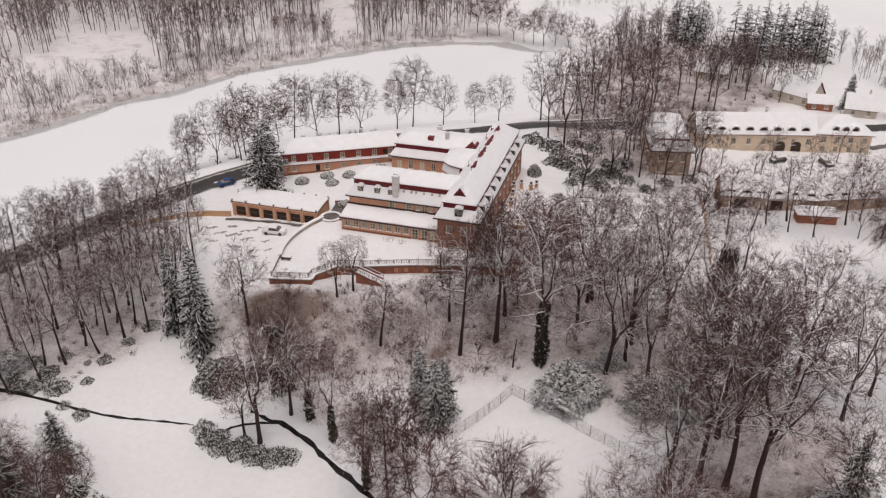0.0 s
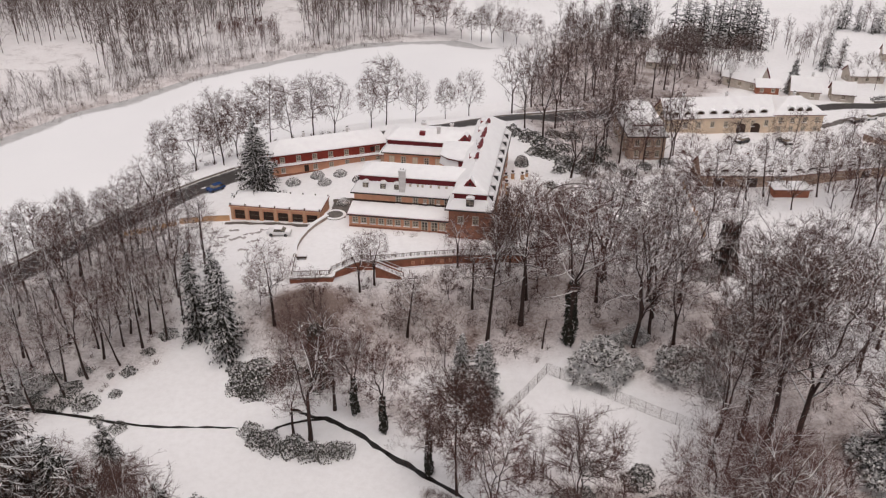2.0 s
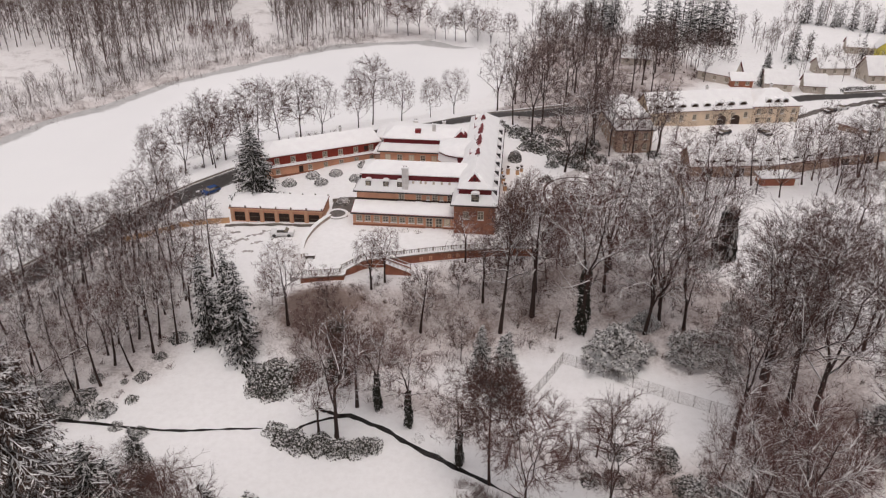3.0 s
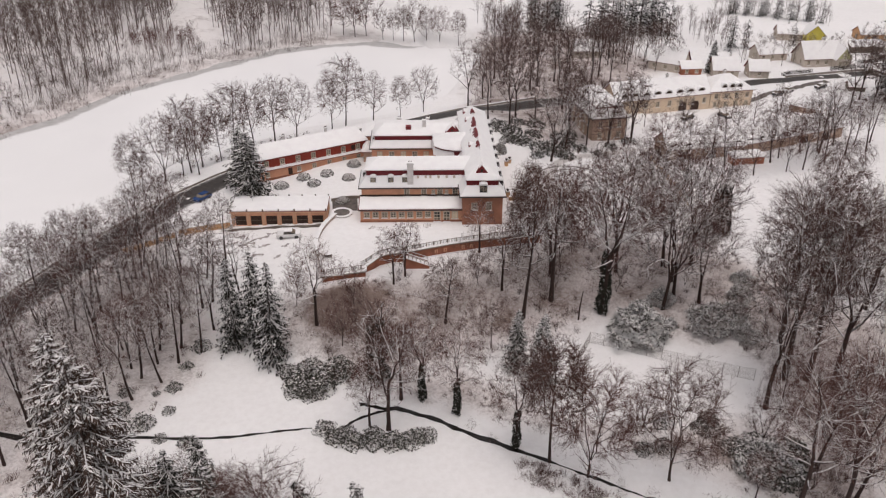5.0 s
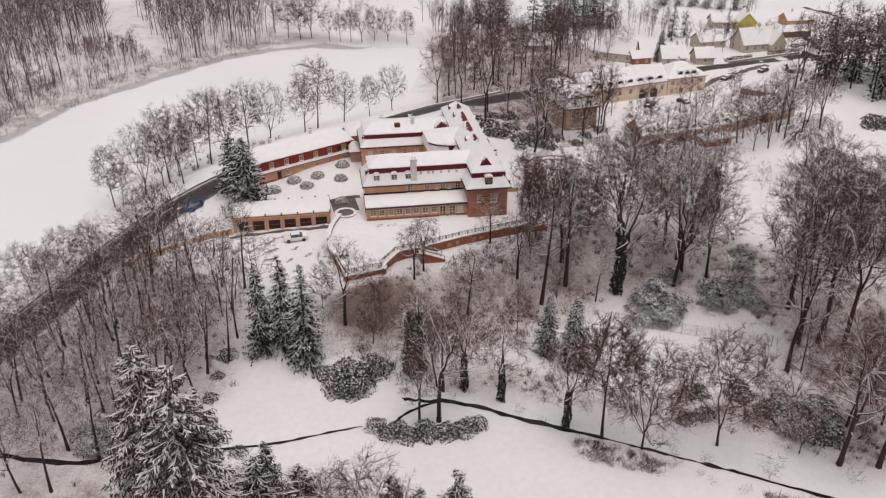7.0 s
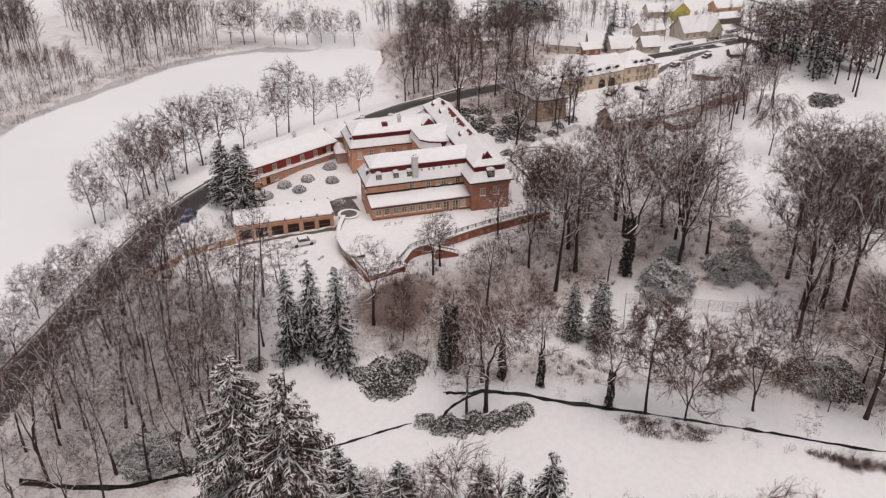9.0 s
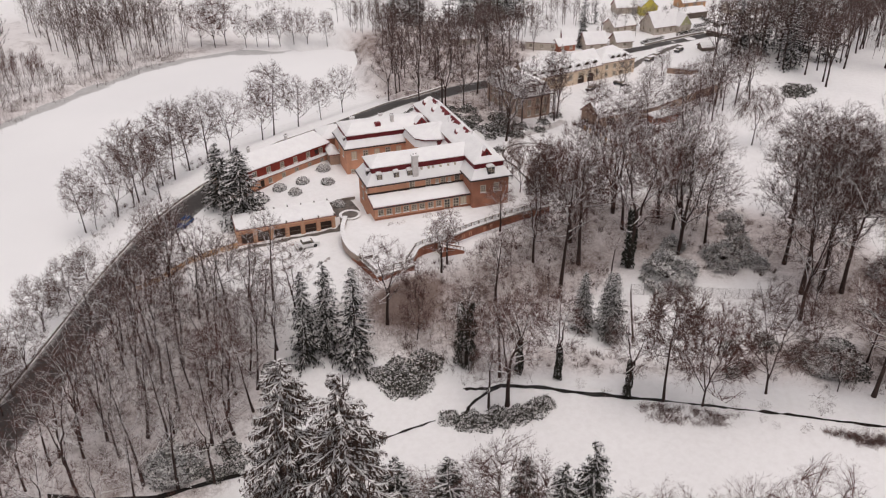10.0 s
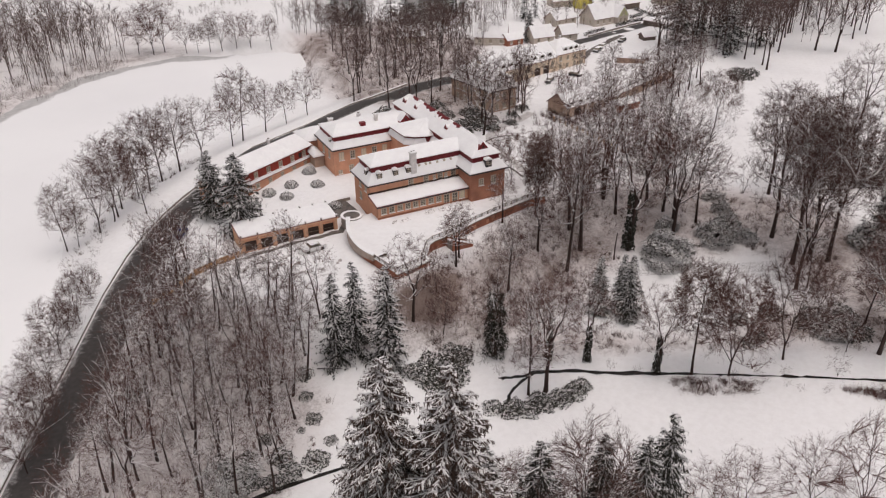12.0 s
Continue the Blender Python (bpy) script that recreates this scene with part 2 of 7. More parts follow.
def land(x, y):
    """The height of the ground at places given as arrays."""
    x, y = np.asarray(x, float), np.asarray(y, float)
    lake = signed(LAKE, x, y)
    east = -7.6 + 6.0 * smooth((x + y - 100) / 50) * smooth((x + 25) / 35)
    north = -6.6 + 0.05 * np.clip(lake - 6, 0, 400)
    north = np.maximum(north, np.where(x > 40, east - 0.4, -99))
    side = smooth((y - 0.45 * x - 203) / 10)
    z = east * (1 - side) + north * side
    z = np.where((x < -95) & (side < 1), np.maximum(z, -7.6 + 0.02 * np.clip(-95 - x, 0, 200)), z)
    top = -0.4 + 0.7 * smooth((x + 60) / 40)
    top = top + 1.0 * smooth(1 - np.hypot(x + 35, (y - 136) * 0.7) / 8) + 0.9 * smooth((x + 34) / 12) * smooth((y - 146) / 8)
    edge = np.clip(signed(PLATEAU, x, y), 0, 99)
    top = top + 1.1 * smooth(1.3 - np.hypot((x + 30.5) / 8, (y - 124.5) / 6))
    reach = 17 - 2.5 * smooth((x + 45) / 10) * smooth((150 - y) / 10)
    z = np.maximum(z, top + (z - top) * smooth(edge / reach))
    road = np.clip(to_line(ROAD, x, y) - 6, 0, 99)
    z = np.maximum(z, -0.7 + (z + 0.7) * smooth(road / 19))
    z = np.where(lake < 3, np.minimum(z, -7.1 + 0.35 * np.maximum(lake, -6)), z)
    waves = 0.25 * np.sin(0.21 * x + 0.13 * y) * np.sin(0.17 * y - 0.11 * x + 1) + 0.1 * np.sin(0.71 * x) * np.sin(0.63 * y + 2)
    flat = smooth(np.minimum(edge + 2, road + 1) / 10) * smooth((lake - 2) / 10)
    return z + waves * flat * smooth((z + 7.7) / 1.5)

# ---- builders ----
class Shape:
    """Points and faces of one mesh."""

    def __init__(self):
        self.v, self.f = [], []

    def add(self, points, faces):
        n = len(self.v)
        self.v += [tuple(p) for p in points]
        self.f += [tuple(n + k for k in face) for face in faces]
        return self

    def box(self, x0, x1, y0, y1, z0, z1):
        p = [(x, y, z) for z in (z0, z1) for x, y in ((x0, y0), (x1, y0), (x1, y1), (x0, y1))]
        return self.add(p, [(3, 2, 1, 0), (4, 5, 6, 7), (0, 1, 5, 4), (1, 2, 6, 5), (2, 3, 7, 6), (3, 0, 4, 7)])

    def frustum(self, low, high):
        """Between two rings of as many points."""
        n = len(low)
        sides = [(k, (k + 1) % n, n + (k + 1) % n, n + k) for k in range(n)]
        return self.add(list(low) + list(high), sides + [tuple(range(n - 1, -1, -1)), tuple(range(n, 2 * n))])

    def tube(self, line, radii, sides=6):
        line = [Vector(p) for p in line]
        rings = []
        for k, p in enumerate(line):
            along = (line[min(k + 1, len(line) - 1)] - line[max(k - 1, 0)]).normalized()
            one = along.orthogonal().normalized()
            two = along.cross(one)
            r = radii[k]
            rings += [p + r * (math.cos(a) * one + math.sin(a) * two) for a in (2 * math.pi * s / sides for s in range(sides))]
        faces = [(k * sides + s, k * sides + (s + 1) % sides, (k + 1) * sides + (s + 1) % sides, (k + 1) * sides + s) for k in range(len(line) - 1) for s in range(sides)]
        return self.add(rings, faces + [tuple(range((len(line) - 1) * sides, len(line) * sides))])

    def sheet(self, a, b, c, d, step=0.8, thick=0.25, soft=0.3):
        """A bed of snow on the slope a b c d, with rounded rims and an uneven top."""
        a, b, c, d = (Vector(p) for p in (a, b, c, d))
        n = max(2, round(max((b - a).length, (c - d).length) / step))
        m = max(2, round(max((d - a).length, (c - b).length) / step))
        top = []
        for j in range(m + 1):
            for i in range(n + 1):
                p = (a.lerp(b, i / n)).lerp(d.lerp(c, i / n), j / m)
                rim = 0.65 if i in (0, n) or j in (0, m) else 1.0
                p.z += thick * rim + soft * thick * noise.noise(p * 0.45) + 0.12 * thick * noise.noise(p * 1.7)
                top.append(p)
        faces = [(j * (n + 1) + i, j * (n + 1) + i + 1, (j + 1) * (n + 1) + i + 1, (j + 1) * (n + 1) + i) for j in range(m) for i in range(n)]
        self.add(top, faces)
        rim = [i for i in range(n + 1)] + [(j) * (n + 1) + n for j in range(1, m + 1)] + [m * (n + 1) + i for i in range(n - 1, -1, -1)] + [j * (n + 1) for j in range(m - 1, 0, -1)]
        ends = [(0, a, b, n), (1, b, c, m), (2, c, d, n), (3, d, a, m)]
        low = []
        for _, p, q, count in ends:
            low += [p.lerp(q, k / count) for k in range(count)]
        ring = [top[k] for k in rim]
        count = len(ring)
        self.add(ring + low, [(k, count + k, count + (k + 1) % count, (k + 1) % count) for k in range(count)])
        return self

    def mesh(self, name, mat, shade=False):
        me = bpy.data.meshes.new(name)
        me.from_pydata(self.v, [], self.f)
        me.materials.append(mat)
        if shade:
            me.polygons.foreach_set("use_smooth", [True] * len(me.polygons))
        me.update()
        return me


def part(name, shape, mat, parent, label="", at=None, shade=False):
    """One mesh under a thing or a part. shape: a Shape, or mesh data that others share."""
    data = shape.mesh(name, mat, shade) if isinstance(shape, Shape) else shape
    ob = new(name, data)
    ob.parent = parent
    if at is not None:
        ob.matrix_basis = at
    return tagged(ob, label)


def thing(name, at, label, category, group="", kind=""):
    """An Empty at the foot of a thing."""
    ob = new(name)
    ob.empty_display_size = 0.3
    ob.matrix_basis = at
    return tagged(ob, label, category, group, kind)


def height(x, y):
    return float(land(np.array([float(x)]), np.array([float(y)]))[0])


def standing(x, y, turn=0.0, scale=1.0, sink=0.1):
    return Matrix.Translation((x, y, height(x, y) - sink)) @ Matrix.Rotation(radians(turn), 4, "Z") @ Matrix.Scale(scale, 4)


def fields(me, **values):
    for key, data in values.items():
        me.attributes.new(key, "FLOAT", "POINT").data.foreach_set("value", np.asarray(data, np.float32).ravel())


def smoothed(line, rounds=2):
    for _ in range(rounds):
        out = [line[0]]
        for p, q in zip(line, line[1:]):
            out += [tuple(0.75 * np.array(p) + 0.25 * np.array(q)), tuple(0.25 * np.array(p) + 0.75 * np.array(q))]
        line = out + [line[-1]]
    return line


# ---- ground, lake, road, stream ----
WOODS = [
    [(-62, 172), (-95, 138), (-118, 100), (-112, 72), (-84, 84), (-72, 102), (-58, 112), (-52, 126), (-58, 142), (-62, 156)],
    [(-46, 128), (-30, 122), (-20, 126), (-8, 128), (8, 128), (22, 132), (44, 124), (54, 104), (60, 84), (44, 56), (26, 60), (34, 88), (14, 106), (-8, 106), (-26, 104), (-46, 116)],
    [(-30, 102), (-6, 84), (10, 70), (24, 54), (34, 50), (40, 64), (24, 78), (8, 80), (-4, 88), (-16, 106)],
    [(34, 240), (22, 214), (32, 178), (48, 176), (62, 206), (110, 240), (104, 300), (62, 306)],
    [(-235, 110), (-170, 158), (-114, 231), (-89, 261), (-58, 294), (-26, 313), (4, 324), (34, 318), (30, 420), (-260, 420)],
]


def woodland(x, y):
    """How wooded a place is, 0 to 1."""
    near = np.min([signed(w, x, y) for w in WOODS[1:-1]], axis=0)
    slope = 0.78 * smooth(0.5 - signed(WOODS[0], x, y) / 14)
    return np.maximum(np.maximum(smooth(0.5 - near / 14), slope), 0.55 * smooth(0.5 - signed(WOODS[-1], x, y) / 14))


def build_ground():
    fine = np.arange(-150, 150.1, 2.0)
    rest = 150 + np.cumsum(4 * 1.16 ** np.arange(32))
    xs = np.concatenate([-rest[::-1], fine, rest])
    fy = np.arange(30, 260.1, 2.0)
    ys = np.concatenate([30 - np.cumsum(4 * 1.16 ** np.arange(32))[::-1], fy, 260 + np.cumsum(4 * 1.16 ** np.arange(32))])
    X, Y = np.meshgrid(xs, ys)
    Z = land(X, Y)
    n, m = len(xs), len(ys)
    v = np.stack([X, Y, Z], -1).reshape(-1, 3)
    k = (np.arange(m - 1)[:, None] * n + np.arange(n - 1)).ravel()
    f = np.stack([k, k + 1, k + n + 1, k + n], -1)
    me = bpy.data.meshes.new("ground")
    me.from_pydata(v.tolist(), [], f.tolist())
    me.materials.append(GROUND)
    me.polygons.foreach_set("use_smooth", [True] * len(me.polygons))
    fields(me, litter=woodland(X, Y) * 0.82 + 0.8 * smooth(1.25 - np.hypot((X + 31) / 8, (Y - 119.5) / 5)) + 0.25 * smooth(1 - np.abs(signed(LAKE, X, Y)) / 12))
    tagged(new("ground", me), "snow-covered park ground with leaf litter showing under the trees", "ground", kind="structure")


def build_lake():
    xs, ys = np.arange(-250, 80.1, 3.0), np.arange(70, 336.1, 3.0)
    X, Y = np.meshgrid(xs, ys)
    d = signed(LAKE, X, Y)
    keep = d < 6
    index = -np.ones(d.shape, int)
    index[keep] = np.arange(keep.sum())
    v = np.stack([X[keep], Y[keep], np.full(keep.sum(), LAKE_Z)], -1)
    f = [(a, b, c, e) for a, b, c, e in zip(index[:-1, :-1].ravel(), index[:-1, 1:].ravel(), index[1:, 1:].ravel(), index[1:, :-1].ravel()) if min(a, b, c, e) >= 0]
    me = bpy.data.meshes.new("lake")
    me.from_pydata(v.tolist(), [], [tuple(int(k) for k in q) for q in f])
    me.materials.append(ICE)
    far = smooth((Y[keep] - 1.0 * X[keep] - 262) / 30)
    fields(me, shore=smooth(1 + (d[keep] + 1) / 9) * (0.2 + 0.8 * far))
    tagged(new("lake", me), "frozen lake under smooth snow with grey ice along the shore", "lake", kind="structure")


def strip(name, line, half, mat, lift, label, category, kind="structure", rag=0.0, seed=1):
    """A band that follows the ground along a line."""
    rng = random.Random(seed)
    dense = []
    for p, q in zip(line, line[1:]):
        n = max(1, round(math.dist(p, q) / 1.5))
        dense += [(p[0] + (q[0] - p[0]) * k / n, p[1] + (q[1] - p[1]) * k / n) for k in range(n)]
    dense.append(line[-1])
    v, f, side = [], [], []
    for k, p in enumerate(dense):
        a, b = dense[max(k - 1, 0)], dense[min(k + 1, len(dense) - 1)]
        along = np.array([b[0] - a[0], b[1] - a[1]]) / math.dist(a, b)
        across = np.array([-along[1], along[0]])
        w = half(k / len(dense)) if callable(half) else half
        for s in (-1.0, -0.6, 0.0, 0.6, 1.0):
            q = np.array(p) + across * s * (w + rng.uniform(-rag, rag))
            v.append((q[0], q[1], height(*q) + lift))
            side.append(abs(s))
    for k in range(len(dense) - 1):
        f += [(k * 5 + s, k * 5 + s + 1, k * 5 + s + 6, k * 5 + s + 5) for s in range(4)]
    me = bpy.data.meshes.new(name)
    me.from_pydata(v, [], f)
    me.materials.append(mat)
    fields(me, side=side)
    return tagged(new(name, me), label, category, kind=kind)


build_ground()
build_lake()
strip("road", smoothed(ROAD), 3.7, TAR, 0.06, "wet dark asphalt road with slush along its edges", "road")
STREAM_WEST = [(-96, 108), (-84, 105.5), (-76, 104), (-67.5, 101.2), (-59.6, 98.6), (-54, 97.2), (-48, 96.6), (-42, 95.7)]
STREAM_EAST = [(-33.7, 99.5), (-31, 97.4), (-27.9, 96.4), (-23, 92.2), (-18.8, 87.3), (-14.2, 83), (-9, 77.6), (-2.5, 71), (4.5, 63.7), (9.9, 57.4), (15.3, 52), (24, 44), (40, 30)]
STREAM_ISLAND = [(-37.2, 94.2), (-35, 95.6), (-31.5, 96.3), (-28, 96.2)]
strip("stream", smoothed(STREAM_WEST), lambda t: 0.5 - 0.36 * t, WATER, 0.05, "narrow dark stream in the snow of a drained pond", "stream", rag=0.16, seed=2)
strip("stream", smoothed(STREAM_EAST), lambda t: 0.3 if t < 0.12 else 0.42 if t < 0.32 else 0.2, WATER, 0.05, "dark open stream winding along the snowy meadow", "stream", rag=0.32, seed=3)
strip("stream", smoothed(STREAM_ISLAND), 0.28, WATER, 0.06, "dark side arm of the stream round a small island", "stream", rag=0.12, seed=4)

# ---- the castle ----
CASTLE = Matrix.Translation((-23.5, 144.5, 0)) @ Matrix.Rotation(radians(-15.82), 4, "Z")


def wall_shape(shape, a, b, z0, z1, holes=(), thick=0.5):
    """An upright wall from a to b (its outer face to the right of that way), with openings (middle, width, sill, head)."""
    a, b = Vector((*a, 0)), Vector((*b, 0))
    along, length = (b - a).normalized(), (b - a).length
    out = Vector((along.y, -along.x, 0))
    us = sorted({0.0, length, *(c - w / 2 for c, w, *_ in holes), *(c + w / 2 for c, w, *_ in holes)})
    zs = sorted({z0, z1, *(h[2] for h in holes), *(h[3] for h in holes)})
    solid = lambda u, z: not any(abs(u - c) < w / 2 and s < z < t for c, w, s, t in holes)
    at = lambda u, z, depth: a + along * u - out * depth + Vector((0, 0, z))
    for u0, u1 in zip(us, us[1:]):
        for s, t in zip(zs, zs[1:]):
            if solid((u0 + u1) / 2, (s + t) / 2):
                shape.add([at(u0, s, 0), at(u1, s, 0), at(u1, t, 0), at(u0, t, 0)], [(0, 1, 2, 3)])
                shape.add([at(u0, s, thick), at(u1, s, thick), at(u1, t, thick), at(u0, t, thick)], [(3, 2, 1, 0)])
    for c, w, s, t in holes:
        p = [at(c - w / 2, s, 0), at(c + w / 2, s, 0), at(c + w / 2, t, 0), at(c - w / 2, t, 0)]
        q = [at(c - w / 2, s, thick), at(c + w / 2, s, thick), at(c + w / 2, t, thick), at(c - w / 2, t, thick)]
        shape.add(p + q, [(0, 4, 5, 1), (1, 5, 6, 2), (2, 6, 7, 3), (3, 7, 4, 0)])
    for u in (0, length):
        shape.add([at(u, z0, 0), at(u, z1, 0), at(u, z1, thick), at(u, z0, thick)], [(0, 1, 2, 3)])
    shape.add([at(0, z1, 0), at(length, z1, 0), at(length, z1, thick), at(0, z1, thick)], [(0, 1, 2, 3)])
    return along, out


def welded(me):
    """Joins faces that meet, so that the mesh is one piece."""
    bm = bmesh.new()
    bm.from_mesh(me)
    bmesh.ops.remove_doubles(bm, verts=bm.verts, dist=0.001)
    bm.to_mesh(me)
    bm.free()
    return me


def window_kit(w, h):
    """Shared meshes of one size of window, standing on its sill's middle, looking to -y."""
    frame, pane, sill = Shape(), Shape(), Shape()
    t = 0.13
    cw, ch = (w - 0.22) / 2, (h - 0.22) / 3
    lights = [(t + 0.05 + cw / 2 + k * (cw + 0.12), cw, 0.05 + m * (ch + 0.06), 0.05 + m * (ch + 0.06) + ch) for k in (0, 1) for m in (0, 1, 2)]
    wall_shape(frame, (-w / 2 - t, -0.05), (w / 2 + t, -0.05), -t, h + t, lights, 0.17)
    pane.box(-w / 2, w / 2, 0.13, 0.16, 0, h)
    sill.box(-w / 2 - 0.2, w / 2 + 0.2, -0.2, -0.05, -t - 0.08, -t + 0.02)
    return welded(frame.mesh("window_frame", WHITE)), pane.mesh("pane", GLASS), sill.mesh("window_sill", ROOF_SNOW)


KITS = {}


def windows_on(parent, a, b, holes, name="window", kind="glazed"):
    """A window of its own in every opening of the wall from a to b."""
    a, b = Vector((*a, 0)), Vector((*b, 0))
    along = (b - a).normalized()
    turn = math.atan2(along.y, along.x)
    for c, w, s, t in holes:
        key = (round(w, 2), round(t - s, 2))
        KITS.setdefault(key, window_kit(w, t - s))
        frame, pane, sill = KITS[key]
        win = part(name, frame, None, parent, at=Matrix.Translation(a + along * c + Vector((0, 0, s))) @ Matrix.Rotation(turn, 4, "Z"))
        if kind == "blind":
            panel = Shape().box(-w / 2 + 0.05, w / 2 - 0.05, -0.035, -0.004, 0.05, t - s - 0.05)
            part("blind_panel", panel, BLIND, win, "white painted blind window")
        else:
            part("pane", pane, None, win)
        part("window_sill", sill, None, win)


def wing(parent, rect, z0, z1, mat, holes, plinth=None, thick=0.5, trim=True):
    """Four walls round a rectangle. holes: front, right, back, left."""
    x0, x1, y0, y1 = rect
    corners = [(x0, y0), (x1, y0), (x1, y1), (x0, y1)]
    for k in range(4):
        a, b = corners[k], corners[(k + 1) % 4]
        if k in (1, 3):
            d = (0, thick) if k == 1 else (0, -thick)
            a, b = (a[0], a[1] + d[1]), (b[0], b[1] - d[1])
        mine = holes[k] if k < len(holes) else ()
        shape = Shape()
        wall_shape(shape, a, b, z0, z1, mine, thick)
        w = part("wall", shape, mat, parent)
        windows_on(w, a, b, mine)
    if trim:
        band = Shape()
        t = 0.14
        band.box(x0 - t, x1 + t, y0 - t, y0 - 0.003, z1 - 0.35, z1 - 0.02).box(x0 - t, x1 + t, y1 + 0.003, y1 + t, z1 - 0.35, z1 - 0.02)
        band.box(x0 - t, x0 - 0.003, y0 - 0.003, y1 + 0.003, z1 - 0.35, z1 - 0.02).box(x1 + 0.003, x1 + t, y0 - 0.003, y1 + 0.003, z1 - 0.35, z1 - 0.02)
        part("cornice", band, PALE_ORANGE, parent, "pale moulded cornice under the eaves")
    if plinth:
        foot = Shape()
        t = 0.08
        foot.box(x0 - t, x1 + t, y0 - t, y0 - 0.003, z0, plinth).box(x0 - t, x0 - 0.003, y0 - 0.003, y1, z0, plinth).box(x1 + 0.003, x1 + t, y0 - 0.003, y1, z0, plinth)
        part("plinth", foot, PLINTH, parent, "darker reddish plinth")


def hip(parent, rect, z0, ridge, z1, snow=0.3, name="roof", under=RED_TIN, step=0.9, over=0.0):
    """A hipped roof on a rectangle with its ridge from ridge[0] to ridge[1]: a tin deck with a bed of snow on it."""
    x0, x1, y0, y1 = rect
    a, b, c, d = (x0, y0, z0), (x1, y0, z0), (x1, y1, z0), (x0, y1, z0)
    p, q = (*ridge[0], z1), (*ridge[1], z1)
    deck = Shape()
    t = 0.14
    if abs(p[0] - q[0]) > abs(p[1] - q[1]):
        faces = [(a, b, q, p), (b, c, q, q), (c, d, p, q), (d, a, p, p)]
    else:
        faces = [(a, b, p, p), (b, c, q, p), (c, d, q, q), (d, a, p, q)]
    low = [(*v[:2], v[2] - t) for v in (a, b, c, d)]
    deck.frustum(low, [a, b, c, d])
    for f in faces:
        deck.add(f, [(0, 1, 2, 3)] if f[2] != f[3] else [(0, 1, 2)])
    roof = part(name, deck, under, parent)
    bed = Shape()
    for f in faces:
        bed.sheet(*f, step=step, thick=snow)
    part("snow_cover", bed, ROOF_SNOW, roof, "thick even snow", shade=False)
    return roof


def mansard(parent, outer, ze, inner, zb, band, ridge, zr, snow=0.3, sides="flbr"):
    """A steep lower roof from the eaves to an inner rectangle, a dark red band, and a flatter hipped top."""
    x0, x1, y0, y1 = outer
    u0, u1, v0, v1 = inner
    low = [(x0, y0, ze), (x1, y0, ze), (x1, y1, ze), (x0, y1, ze)]
    high = [(u0, v0, zb), (u1, v0, zb), (u1, v1, zb), (u0, v1, zb)]
    deck = Shape().frustum([(*p[:2], ze - 0.16) for p in low], low).frustum(low, high)
    lower = part("lower_roof", deck, RED_TIN, parent)
    bed = Shape()
    for k, s in enumerate("frbl"):
        if s in sides:
            bed.sheet(low[k], low[(k + 1) % 4], high[(k + 1) % 4], high[k], step=0.8, thick=snow * 0.55)
    part("snow_cover", bed, ROOF_SNOW, lower, "snow lying on the steep lower roof")
    gutter = Shape()
    g = 0.16
    gutter.box(x0 - g, x1 + g, y0 - g, y0 - 0.004, ze - 0.24, ze - 0.04).box(x0 - g, x1 + g, y1 + 0.004, y1 + g, ze - 0.24, ze - 0.04)
    gutter.box(x0 - g, x0 - 0.004, y0 - 0.002, y1 + 0.002, ze - 0.24, ze - 0.04).box(x1 + 0.004, x1 + g, y0 - 0.002, y1 + 0.002, ze - 0.24, ze - 0.04)
    part("gutter", gutter, SLATE, parent, "dark tin eaves gutter")
    strip_ = Shape().box(u0 + 0.05, u1 - 0.05, v0 + 0.05, v1 - 0.05, zb - 0.1, zb + band)
    part("roof_band", strip_, RED_TIN, parent, "dark red upright band between the two roofs")
    o = 0.22
    return hip(parent, (u0 - o, u1 + o, v0 - o, v1 + o), zb + band + 0.14, ridge, zr, snow, "upper_roof")


def dormer(parent, x, y, z, turn, w=1.0, h=1.25, depth=1.6):
    """A small upright dormer with a rounded snowy hood, looking to its own -y."""
    at = Matrix.Translation((x, y, z)) @ Matrix.Rotation(radians(turn), 4, "Z")
    body = Shape().box(-w / 2, w / 2, 0, depth, 0, h)
    ob = part("dormer", body, SLATE, parent, "dark tin dormer with a small window and a snowy hood", at=at)
    t = 0.07
    frame = Shape().box(-w / 2, -w / 2 + t, -0.05, -0.003, 0, h).box(w / 2 - t, w / 2, -0.05, -0.003, 0, h).box(-w / 2 + t, w / 2 - t, -0.05, -0.003, h - t, h)
    frame.box(-w / 2 + t, w / 2 - t, -0.05, -0.003, 0, t)
    part("window_frame", frame, SLATE, ob)
    bars = Shape().box(-0.03, 0.03, -0.05, -0.024, t, h - t)
    for k in (0.36, 0.68):
        bars.box(-w / 2 + t, w / 2 - t, -0.045, -0.021, h * k - 0.02, h * k + 0.02)
    part("glazing_bars", bars, WHITE, ob, "thin white glazing bars")
    part("pane", Shape().box(-w / 2 + t, w / 2 - t, -0.02, -0.006, t, h - t), GLASS, ob)
    hood = Shape()
    arc = [(-(w / 2 + 0.12) * math.cos(a), h + 0.02 + 0.42 * math.sin(a)) for a in (math.pi * k / 8 for k in range(9))]
    n = len(arc)
    pts = [(u, yy, q) for yy in (-0.2, depth) for u, q in arc]
    hood.add(pts, [(k, k + 1, n + k + 1, n + k) for k in range(n - 1)] + [tuple(range(n - 1, -1, -1)), tuple(range(n, 2 * n)), (0, n, 2 * n - 1, n - 1)])
    part("snow_hood", hood, ROOF_SNOW, ob, "rounded cap of snow")


